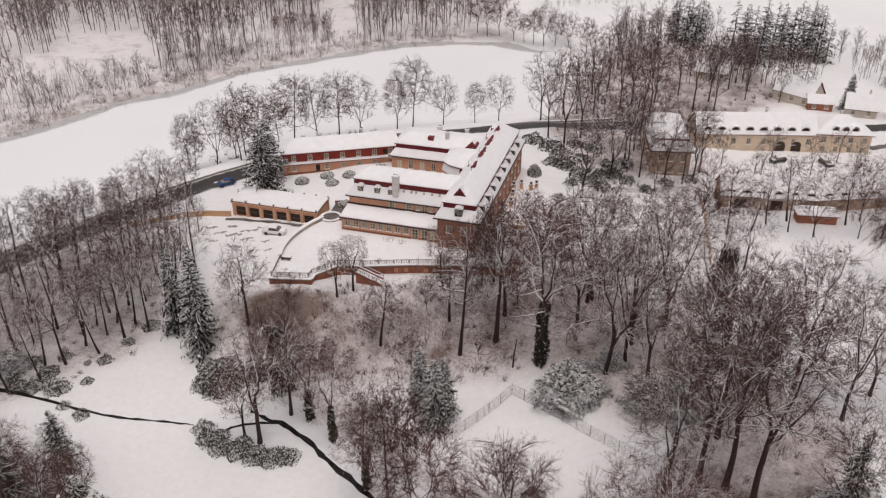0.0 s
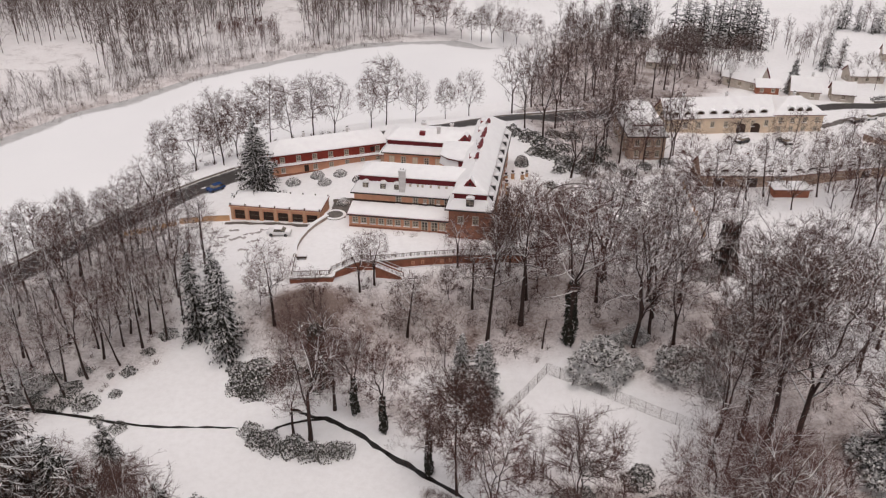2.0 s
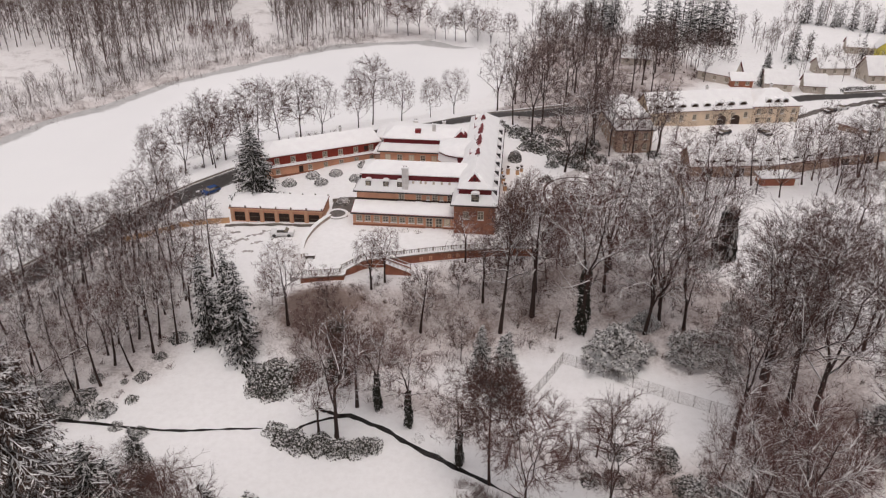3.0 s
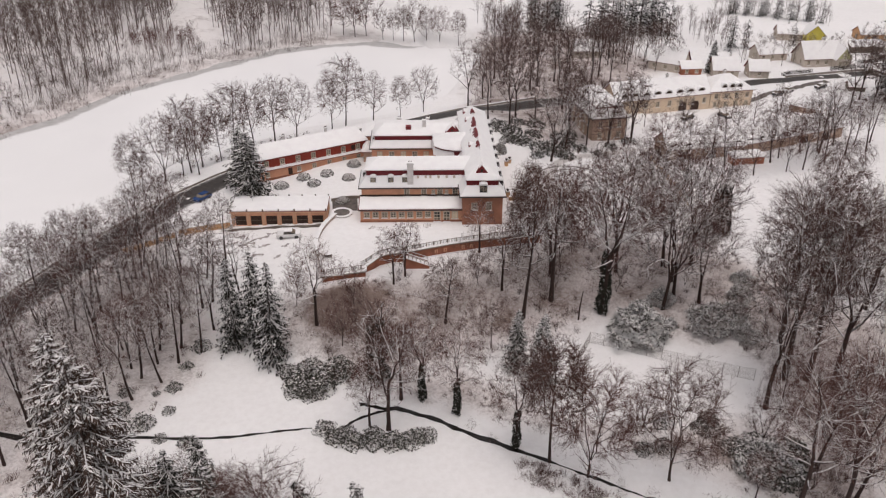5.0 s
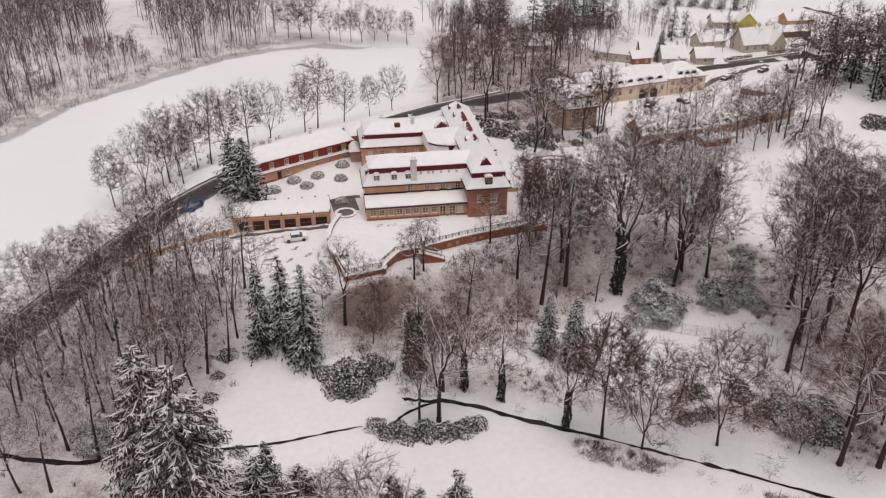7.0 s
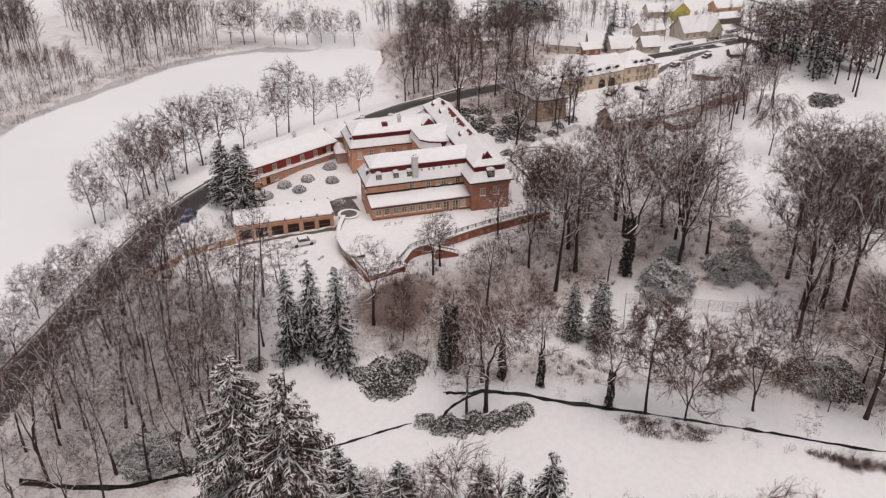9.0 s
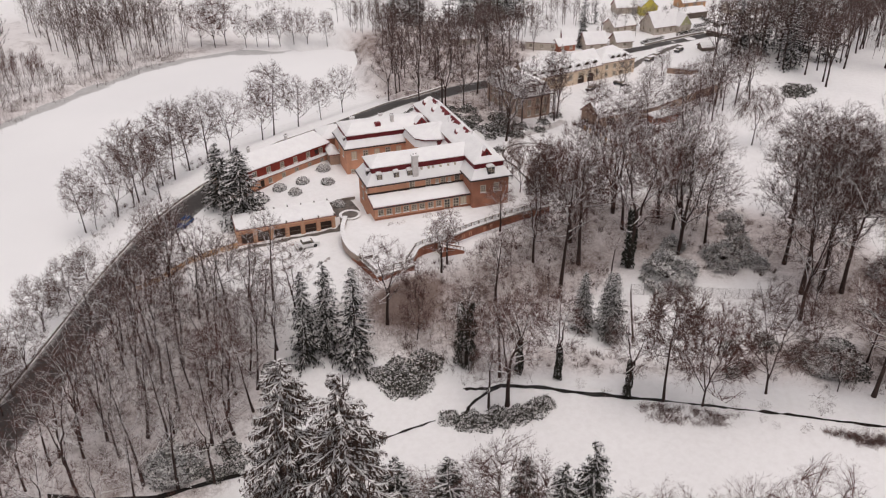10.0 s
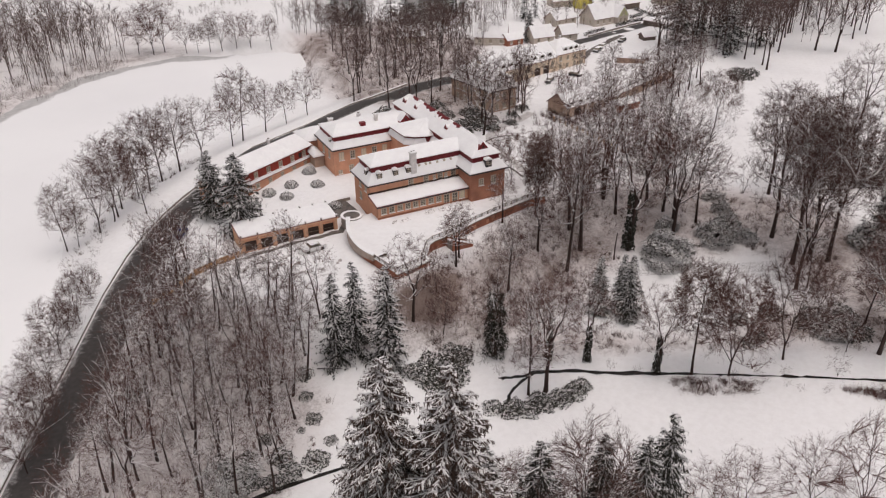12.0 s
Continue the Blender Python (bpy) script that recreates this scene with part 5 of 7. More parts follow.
def grow(kits, spots, base, name, label, category="tree", group=""):
    for x, y, h in spots:
        plant(kits[rng.randrange(len(kits))], x, y, h / base, rng.uniform(0, 6.28), name, label, category, group)


grow(ALDERS + LIMES, [(-62.5, 194.5, 18.5), (-56, 200, 22), (-53, 205, 19), (-58, 197, 16), (-54, 187.5, 14), (-48, 206.5, 17), (-44.2, 208.5, 22.5), (-38.5, 214, 20), (-32.5, 216, 20.5), (-26.5, 215, 18), (-15.8, 217.5, 17), (-11.4, 219.5, 22.5), (-2.5, 222, 16), (7, 226, 14), (14, 225, 15), (-68, 193, 11), (-70, 195, 17)], 20, "lakeside_tree", "leafless tree on the snowy lake bank beside the road", group="trees along the lake bank")
grow(ROUND, [(-97.7, 127.5, 12), (-92.4, 137.5, 11), (-95.5, 132, 9), (-87.5, 147.5, 11), (-81.5, 155, 9.5), (-84.5, 151, 7), (-101, 123, 10), (-77, 161, 7)], 20, "lakeside_tree", "small bushy leafless tree between the road and the lake", group="trees along the lake bank")
grow(LIMES[:1] + POLES + POLES, [(-63, 169.5, 10), (-58.5, 159.5, 13), (-62.5, 156.5, 14), (-67, 152.5, 15), (-70, 145.5, 15), (-74.5, 140, 15), (-78.5, 134, 15), (-83.5, 127.5, 15), (-88, 121.5, 15), (-93, 114.5, 15), (-68, 141, 14), (-54.3, 148, 9)], 20, "roadside_tree", "bushy leafless tree on the bank above the road", group="trees beside the road")
grow(STRONG + STRONG[:3], [(-54.5, 131, 13.5), (-37.2, 117.3, 17.5), (-21.6, 122.6, 12), (-18.8, 124.7, 12)], 20, "park_tree", "leafless tree on the slope below the castle terrace", group="trees on the castle slope")
grow(STRONG[:3:2], [(-13.3, 116.4, 14.5)], 20, "park_tree", "leafless tree on the slope below the castle terrace", group="trees on the castle slope")
grow(HAZE, [(-25.5, 109.5, 6), (-22, 111, 6), (-18, 110, 5.5), (-5, 122, 7.5), (12, 121, 13), (19, 125, 14), (3.5, 122.5, 8)], 20, "park_tree", "reddish-brown fine-twigged bare tree below the terrace", group="trees on the castle slope")
plant(STRONG[2], 1.2, 113.5, 1.36, 2.0, "park_tree", "tall leafless tree on the slope below the castle terrace", "tree", "trees on the castle slope", squash=0.75)
plant(STRONG[3], 9.5, 120, 1.1, 4.0, "park_tree", "tall leafless tree on the slope below the castle terrace", "tree", "trees on the castle slope")
grow(COLUMN, [(7.8, 127.6, 18)], 20, "park_tree", "dark thick narrow-crowned bare tree at the end of the terrace", group="trees on the castle slope")
grow(STRONG[:3], [(-0.7, 119.9, 15), (7.7, 115.4, 25), (-2.4, 128.6, 12)], 20, "park_tree", "leafless tree on the slope below the castle terrace", group="trees on the castle slope")
grow(ALDERS, [(-7.4, 107.7, 10.2)], 20, "park_tree", "small leafless tree with level twigs", group="trees on the castle slope")
grow(IVIED, [(-23.4, 97.3, 17.5), (-12.8, 82.3, 17), (-19.0, 92.3, 17)], 20, "ivied_tree", "leafless tree with dark ivy round its trunk", group="ivy-clad trees")
grow([OVERGROWN, OVERGROWN], [(-29.2, 104.6, 16.5)], 20, "ivied_tree", "bare tree wholly overgrown with dark ivy", group="ivy-clad trees")
grow(IVIED, [(15, 108.6, 31)], 20, "ivied_tree", "leafless tree with dark ivy round its trunk", group="ivy-clad trees")
grow(STRONG + STRONG[1:], [(-26.7, 98.4, 16), (8.2, 80.5, 9.5)], 20, "streamside_tree", "leafless tree beside the stream, snow on its boughs", group="trees along the stream")
snag = thing("dead_trunk", Matrix.Translation((10.3, 108.6, height(10.3, 108.6))), "thin bare dead trunk standing in the snow", "trunk")
part("stem", Shape().tube([(0, 0, -0.2), (0.15, 0.1, 3), (0.5, 0.1, 6.2)], [0.16, 0.13, 0.07], 7), BARK_DARK, snag)
plant(COLUMN[0], 5.4, 126.4, 0.8, 3.0, "park_tree", "dark thick narrow-crowned bare tree at the end of the terrace", "tree", "trees on the castle slope")
grow(PINE, [(-9.2, 77.7, 22.5)], 20, "streamside_tree", "dark thick-crowned tree beside the stream", group="trees along the stream")
grow(ORB, [(6.0, 69.1, 21), (-5, 73.2, 19.5)], 20, "streamside_tree", "leafless tree with a wide round crown beside the stream", group="trees along the stream")
grow(STRONG[1::2], [(-30.5, 91.8, 21)], 20, "streamside_tree", "stout snow-lined bare tree on the small island", group="trees along the stream")
plant(STRONG[1], -33.2, 93.2, 0.66, 1.0, "streamside_tree", "small snow-lined bare tree on the small island", "tree", "trees along the stream")
grow(ROUND, [(-53, 66.5, 21.5)], 20, "streamside_tree", "leafless tree with a wide round crown beside the stream", group="trees along the stream")
grow((GRAND * 3)[:5], [(19.6, 58.3, 29), (24.5, 55.5, 30)], 20, "park_tree", "large dark leafless tree among bushes", group="trees in the park")
grow(OAKS[2:] + LIMES, [(29.5, 58, 22), (27.5, 64, 18), (33, 62, 20), (16, 62.5, 9), (23.5, 71, 12), (31, 76.9, 13)], 20, "park_tree", "large dark leafless tree among bushes", group="trees in the park")
grow(OAKS, [(22.5, 137.9, 11.2), (22.5, 117.6, 24.0), (25, 123, 25), (32, 116, 26), (37.5, 114.5, 28), (26, 123.9, 25), (25.6, 104.8, 27), (31, 111, 23)], 20, "park_tree", OAK_LABEL, group="trees in the park")
grow(GRAND * 2, [(54.5, 98.5, 27), (59, 91, 25), (40.1, 89.7, 33), (35.6, 82.5, 36), (38.9, 80.8, 37), (41.9, 78, 36), (29.3, 78.3, 29)], 20, "park_tree", "tall forked leafless tree in the park", group="trees in the park")
grow(BEECHES + OAKS[:2], [(66, 97, 18), (75, 95.5, 17)], 20, "park_tree", "tall forked leafless tree in the park", group="trees in the park")

def scatter(outline, count, gap, low, high, kits, base, name, label, group, seed, avoid=(), clear=5.5):
    """Trees spread over a wooded outline, no two closer than gap."""
    r = random.Random(seed)
    xs, ys = [p[0] for p in outline], [p[1] for p in outline]
    taken, tries = [], 0
    while len(taken) < count and tries < 6000:
        tries += 1
        x, y = r.uniform(min(xs), max(xs)), r.uniform(min(ys), max(ys))
        if any(math.dist((x, y), q) < gap for q in taken) or not bool(inside(outline, np.array([x]), np.array([y]))[0]):
            continue
        if float(to_line(ROAD, np.array([x]), np.array([y]))[0]) < clear or any(math.dist((x, y), q[:2]) < q[2] for q in avoid):
            continue
        taken.append((x, y))
        h = r.uniform(low, high)
        plant(kits[r.randrange(len(kits))], x, y, h / base, r.uniform(0, 6.28), name, label, "tree", group)


SLOPE = [(-64, 156), (-80, 138), (-93, 120), (-104, 110), (-102, 100), (-84, 100), (-70, 105), (-62, 116), (-53, 124), (-47, 128), (-47, 132), (-56, 138), (-60, 148)]
STOUT = [(-84.2, 108.1, 19), (-80.2, 105.4, 18), (-92.5, 107, 20), (-69.2, 111.4, 19), (-67.8, 117, 18), (-74.5, 121, 18), (-67.2, 127.5, 17), (-70, 131, 16), (-56.4, 130.7, 17), (-80.8, 116.1, 19)]
grow(POLES, STOUT, 20, "woodland_tree", POLE_LABEL, group="trees on the wooded slope")
scatter(SLOPE, 54, 3.0, 12, 19, POLES, 20, "woodland_tree", POLE_LABEL, "trees on the wooded slope", 8, [(x, y, 3.5) for x, y, h in STOUT], 8.0)
scatter([(34, 236), (22, 216), (28, 184), (44, 180), (60, 206), (84, 228), (78, 262), (56, 276)], 27, 5.6, 17, 25, FAR_OAKS, 20, "woodland_tree", "tall leafless tree in the wood behind the castle", "trees behind the castle", 9)
scatter([(24, 128), (30, 176), (46, 178), (60, 172), (58, 128), (44, 116)], 9, 7.5, 14, 20, OAKS + OAKS + HAZE, 20, "park_tree", "leafless tree between the castle and the barns", "trees beside the castle", 10, [(33, 154, 11)])
scatter([(58, 158), (59, 150), (90, 148), (122, 154), (122, 161), (84, 157)], 18, 4.5, 13, 17, POLES + LIMES, 20, "orchard_tree", "bare tree standing before the long barns", "trees before the barns", 11, [(81, 154, 6)])
scatter([(66, 172), (66, 190), (116, 190), (114, 170), (86, 168)], 14, 7, 8, 12, FAR_OAKS, 20, "yard_tree", "bare tree in the village yard", "trees in the village yard", 12)
scatter([(126, 180), (135, 164), (143, 148), (158, 146), (175, 153), (191, 162), (230, 172), (225, 200), (150, 196)], 46, 5.4, 18, 28, FAR_OAKS, 20, "woodland_tree", "dark leafless tree at the far edge of the park", "trees at the edge of the park", 14)
scatter([(86, 92), (110, 92), (130, 112), (120, 122), (98, 112)], 2, 8, 13, 16, OAKS, 20, "park_tree", "single leafless tree in a snowy glade", "trees in the glade", 15)
grow(LIMES + HAZE, [(-53.5, 76, 12), (-34.6, 55.2, 14), (-27.8, 49.1, 16), (-21.5, 44.4, 19), (-37.5, 58.5, 12), (-62, 76, 15), (-55.5, 84, 7), (-57, 80, 9), (-60.5, 88, 8), (52, 73.5, 20)], 20, "streamside_tree", "bare bushy tree on the near bank", group="trees on the near bank")
grow(OAKS + HAZE, [(32.3, 103.4, 21), (29.2, 107.1, 24)], 20, "park_tree", "dark leafless tree at the end of the park", group="trees in the park")
grow(WEEPER, [(85, 130.5, 18)], 20, "weeping_tree", "bare weeping tree with hanging snowy twigs")
grow(OAKS, [(103, 156.5, 20), (111, 160.5, 19), (182, 147.5, 26), (185, 141.5, 27), (121, 105.5, 22)], 20, "park_tree", "wide bare tree on the snowy lawn", group="trees on the lawn")

for x, y, h in ((-5.4, 100.5, 12.5), (-3.2, 95.2, 14), (-1.6, 98, 12.5)):
    plant(LADEN[0], x, y, h / 16, rng.uniform(0, 6), "spruce", "young spruce thickly laden with snow", "spruce")
plant(SPRUCES[0], -43.4, 164.6, 17.4 / 16, 1.0, "spruce", "broad dark spruce beside the castle, snow on its boughs", "spruce", squash=1.14)
plant(SPRUCES[1], -44.2, 174.6, 15.5 / 16, 2.0, "spruce", "smaller dark spruce beside the castle", "spruce", squash=1.1)
for x, y, h, k in ((-58.9, 86, 11.5, 1), (-41.3, 62.8, 19.5, 1), (-46, 63.1, 18.5, 0), (-47.3, 68.3, 16.5, 1), (-61.9, 75.2, 19, 0), (-57.7, 70.2, 20.5, 1), (118.7, 229.5, 11.5, 0)):
    plant(SPRUCES[k], x, y, h / 16, rng.uniform(0, 6), "spruce", "snow-laden spruce with drooping boughs", "spruce", squash=0.8)
for x, y, h, k in ((145.3, 256, 13, 1), (142, 252, 14, 0), (149, 253, 11, 0), (170, 252, 10, 1), (165, 236, 8, 0), (186, 262, 11, 1), (196, 240, 9, 0)):
    plant(FAR_SPRUCES[k], x, y, h / 16, rng.uniform(0, 6), "spruce", "dark spruce among the village gardens", "spruce", "spruces in the village")
for x, y, h, k in ((-51.5, 121, 18, 0), (-47.5, 120.5, 17.8, 1), (-45.3, 114.5, 19.5, 0)):
    plant(SLIM[k], x, y, h / 16, rng.uniform(0, 6), "spruce", "tall dark spruce below the forecourt, dusted with snow", "spruce", "spruces below the forecourt", squash=1.08)
for x, y, h, k in ((70.2, 94.2, 15, 1), (71.8, 92.1, 17.5, 0), (72.7, 88.8, 13.5, 1), (74.3, 85.9, 13.5, 0), (76.4, 83, 15, 1), (52, 73, 17, 1)):
    plant(SLIM[k], x, y, h / 16, rng.uniform(0, 6), "spruce", "slender dark spruce dusted with snow", "spruce")
for x, y, h, k in ((-72.3, 81.2, 34, 0), (-69.4, 73.2, 36, 1)):
    plant(GIANTS[k], x, y, h / 32, rng.uniform(0, 6), "spruce", "very tall snow-laden spruce beside the pond", "spruce")
scatter([(84, 226), (98, 222), (112, 238), (108, 262), (92, 270), (82, 250)], 13, 5, 11, 17, FAR_OAKS, 20, "yard_tree", "bare tree on the bank above the long house", "trees above the long house", 17)
scatter([(192, 166), (200, 146), (225, 140), (262, 160), (262, 205), (205, 196)], 30, 6, 20, 29, FAR_OAKS, 20, "woodland_tree", "tall dark bare tree at the far end of the park", "trees at the edge of the park", 18)
r = random.Random(21)
for k in range(49):
    x, y = (r.uniform(84, 99), r.uniform(298, 314)) if k < 9 else (r.uniform(101, 137), r.uniform(276, 297)) if k < 34 else (r.uniform(150, 192), r.uniform(163, 192))
    plant(FAR_SPRUCES[k % 2], x, y, r.uniform(15, 20) / 16 * (1.0 if k < 34 else 1.3), r.uniform(0, 6), "spruce", "dark spruce in a dense clump" if k < 34 else "dark spruce at the edge of the park", "spruce", "spruces in a clump" if k < 34 else "spruces at the edge of the park", squash=1.15)
for x, y, s in ((-36, 172.4, 1.45), (-30.3, 175.1, 1.4), (-28.5, 170.5, 1.35), (-24.8, 174.2, 1.35), (-20.4, 170, 1.35), (-17.5, 177.6, 1.45), (-24.2, 158.1, 1.3)):
    plant(DOME, x, y, s * 1.25, rng.uniform(0, 6), "clipped_bush", "clipped dome-shaped evergreen bush under snow", "bush", "clipped bushes in the courtyard", sink=0.0)
plant(SHAGGY[0], -79.5, 109.5, 4.2, 2.1, "evergreen_bush", "large dark bush dusted with snow among the slope trees", "bush")
plant(SHAGGY[1], 53.5, 71.5, 6.5, 0.4, "evergreen_bush", "very large grey-green snow-dusted yew bush", "bush")
plant(SHAGGY[0], 21.6, 67.0, 4.7, 1.4, "evergreen_bush", "large feathery snow-dusted bush beside the tennis court", "bush")
plant(YEW, 50.6, 124.8, 11.5, 0, "columnar_yew", "dark columnar yew dusted with snow", "yew", squash=0.55, sink=0.0)
grow(LIMES + ALDERS, [(25.5, 325.0, 13), (29.5, 323, 12), (33, 320, 15), (37, 317.5, 17), (41, 313, 16), (45.7, 310.5, 16), (52.5, 306.5, 15)], 20, "lakeside_tree", "bushy leafless tree on the far shore", group="trees on the far shore")
for x, y, h in ((15, 331.5, 22), (20, 332.5, 23), (11, 336, 19)):
    plant(HAZE[0], x, y, h / 20, h, "lakeside_tree", "dark dense-crowned bare tree at the end of the far wood", "tree", "trees on the far shore", squash=1.1)
plant(DOME, 19.8, 175.0, 3.6, 1, "clipped_bush", "tall rounded clipped bush beside the castle", "bush", squash=0.5)


def bushes(spots, label, group, kits=BUSHES):
    for x, y, s in spots:
        plant(kits[rng.randrange(len(kits))], x, y, s, rng.uniform(0, 6.28), "evergreen_bush", label, "bush", group)


bushes([(-40, 94.6, 1.9), (-38.8, 92.2, 2.0), (-36.4, 90.6, 2.1), (-33.6, 89.6, 2.2), (-30.8, 88.7, 2.2), (-28, 88.2, 2.2), (-25.6, 88.4, 2.0), (-37, 93, 1.6), (-33, 91.4, 1.7)], "snow-dusted evergreen bush on the small island", "bushes on the island")
bushes([(-42.2, 107.2, 2.8), (-39, 105.2, 3.0), (-36.2, 107.6, 2.9), (-39.8, 110, 2.7), (-35, 110.2, 2.2), (-43.5, 110.5, 2.0), (-42.8, 105.6, 2.3), (-40.8, 104.2, 2.4), (-33.8, 108.4, 2.2)], "large dark rhododendron bush dusted with snow", "rhododendrons by the pond")
bushes([(18.9, 101.6, 5.4), (31.4, 98, 4.2), (26.5, 107, 2.6), (35.5, 93, 2.4)], "large round snow-laden rhododendron under the park trees", "rhododendrons in the park", SHAGGY)
bushes([(24.8, 101, 1.5), (36.5, 98, 2.7), (44, 106, 2.6), (22, 106, 2.2), (40, 102, 2.4), (46.3, 124.5, 3.6)], "snow-laden rhododendron bush under the park trees", "rhododendrons in the park", SHAGGY)
bushes([(11.5, 80.5, 2.0), (17.6, 77.2, 2.4), (26.5, 67.5, 2.6), (18.9, 71.6, 2.4), (5.7, 75.7, 1.7), (9.1, 75.4, 1.8), (27, 69, 2.6), (23, 72, 2.2), (19, 78.8, 1.8), (22.5, 64, 3.2)], "dense snowy bush beside the tennis court", "bushes by the tennis court")
bushes([(-74.8, 104.7, 1.9), (-71.8, 104.9, 2.0), (-67.7, 104.5, 2.2), (-71.2, 108.7, 2.0), (-75.0, 111.6, 1.8), (-70.3, 113.4, 1.3), (-61.0, 97.9, 1.5), (-64.9, 100.1, 1.2), (-62.5, 112.4, 1.5), (-65.4, 111.7, 0.8), (-60.2, 117.9, 1.3), (-63.4, 106.5, 1.2), (-76.9, 107.0, 1.6), (-57.4, 122.8, 1.9)], "small snowy bush at the edge of the pond", "bushes at the pond")
bushes([(25.4, 191.8, 3.2), (24.8, 182, 2.4), (27.5, 181, 2.6), (28.6, 179.2, 2.2), (30.8, 174.5, 2.8), (27.7, 186.6, 3.2), (36.9, 192, 3.0), (33, 171, 3.0), (38.6, 176.8, 3.0), (38.6, 181.5, 2.4), (43.2, 184, 2.6), (21.4, 196.7, 3.0), (35, 168, 2.4), (32, 194, 2.2), (32.3, 183.3, 2.6), (33.6, 175, 2.4), (38, 177, 2.6), (42, 174.5, 2.2), (46, 171.5, 2.0), (58.5, 178.2, 2.2), (28, 170, 1.8), (24, 162, 1.6), (52, 176, 2.0), (64, 169, 2.4), (70, 170, 2.2)], "snowy evergreen bush beside the drive", "bushes along the drive")
bushes([(130, 149, 2.8), (134, 151, 3.4), (137, 148, 2.8), (133, 146.5, 1.8)], "snowy evergreen bush on the far lawn", "bushes on the lawn")
grow(SHRUBS, [(-2.5, 68.2, 2.4), (-0.7, 65, 1.8), (3.3, 59.7, 2.0), (8.3, 54.3, 3.0), (18.2, 54.7, 4.0), (-5.5, 71.8, 2.8), (-16, 84, 2.2), (-1.5, 70, 2.0), (1.5, 66.5, 2.6), (-18, 88, 2.5), (-8, 84, 3), (-1, 79, 2.4), (3, 76, 3), (-15, 95, 3.5), (-20, 104, 4), (-33, 100, 3), (-0.3, 63, 1.8), (2.2, 59.8, 1.6), (8.2, 52.7, 2.6), (9.4, 53.6, 2.8), (10.9, 52.5, 2.2), (8.1, 60.5, 5), (-12.1, 94.2, 3.5), (3.1, 80.2, 3.8), (7.1, 73.9, 3.6), (13.1, 72.3, 3.6), (7.9, 86.1, 3.2), (14.6, 81.5, 3.2), (-76.4, 108.9, 4.2), (-74, 111.9, 4)], 20, "bare_shrub", "low bare shrub on the stream bank", "shrub", "shrubs along the stream")


# ---- undergrowth and far woods ----
def brush(name, label, outlines, count, mat, seed, tall, per=26, wide=1.0, thick=0.045):
    """Thin bare stems in many clumps, as one mesh."""
    g = np.random.default_rng(seed)
    spots = []
    for o in outlines:
        o_ = np.array(o)
        p = g.uniform(o_.min(0), o_.max(0), (count * 3, 2))
        p = p[inside(o, p[:, 0], p[:, 1])][:count]
        spots.append(p)
    p = np.concatenate(spots)
    p = p[to_line(ROAD, p[:, 0], p[:, 1]) > 5]
    p = p[np.abs(to_line(STREAM_EAST, p[:, 0], p[:, 1])) > 1.2]
    s = g.uniform(0.5, 1.2, len(p))
    base = np.repeat(np.column_stack([p, land(p[:, 0], p[:, 1]) - 0.05]), per, 0)
    s = np.repeat(s, per)
    base[:, :2] += g.normal(size=(len(base), 2)) * (0.35 * wide * s)[:, None]
    tip = base + np.column_stack([g.normal(size=(len(base), 2)) * (0.4 * wide * s)[:, None], tall * s * g.uniform(0.4, 1.1, len(base))])
    t = Twigs()
    t.blades(base, tip, thick, g)
    mid = base + (tip - base) * g.uniform(0.3, 0.8, (len(base), 1))
    t.blades(mid, mid + unit(tip - base + g.normal(size=base.shape) * 0.5 * tall) * (tall * s * 0.4)[:, None], 0.7 * thick, g)
    tagged(new(name, t.mesh(name, mat)), label, "undergrowth", kind="stuff")


brush("undergrowth", "thin bare undergrowth in the snow under the trees", [WOODS[1], WOODS[2]], 270, TWIG, 31, 1.6)
brush("undergrowth", "thin reddish undergrowth on the wooded slope", [WOODS[0]], 230, TWIG_RED, 38, 1.4)
brush("undergrowth", "reddish bare scrub on the castle slope", [[(-34, 122), (-22, 124), (-10, 127.5), (8, 127.5), (8, 108), (-14, 104), (-34, 108), (-44, 116)]], 130, TWIG_RED, 32, 1.7, 30, 1.5, 0.035)
brush("undergrowth", "low brown scrub along the stream", [[(-15, 76), (-13, 79.5), (-7, 76.5), (-2.5, 70.4), (-3.5, 67.8), (-7, 68.4), (-13, 73.4)], [(5, 58.5), (10, 53.5), (14, 50), (12, 48.5), (7.5, 52.5)]], 110, TWIG_RED, 37, 1.1, 30, 1.1, 0.035)
brush("undergrowth", "bare scrub along the lake bank", [[(-100, 148), (-84, 160), (-74, 178), (-64, 196), (-40, 212), (-20, 216), (-22, 224), (-44, 218), (-62, 207), (-72, 190), (-86, 162), (-104, 152)]], 240, TWIG, 33, 1.6)
brush("undergrowth", "brown scrub between the park and the barns", [[(24, 132), (30, 176), (60, 172), (66, 150), (56, 124)], [(56, 158), (58, 172), (76, 168), (72, 160)]], 120, TWIG_RED, 34, 2.2)
brush("reeds", "dry brown reeds along the far shore", [[(-175, 163), (-121, 233), (-96, 266), (-64, 298), (-30, 316), (0, 326), (2, 332), (-34, 323), (-70, 306), (-104, 276), (-130, 245), (-182, 172)]], 900, DRY, 35, 2.0, 18, 1.6)
brush("undergrowth", "bare scrub in the wood behind the castle", [WOODS[3]], 300, TWIG, 36, 2.0)


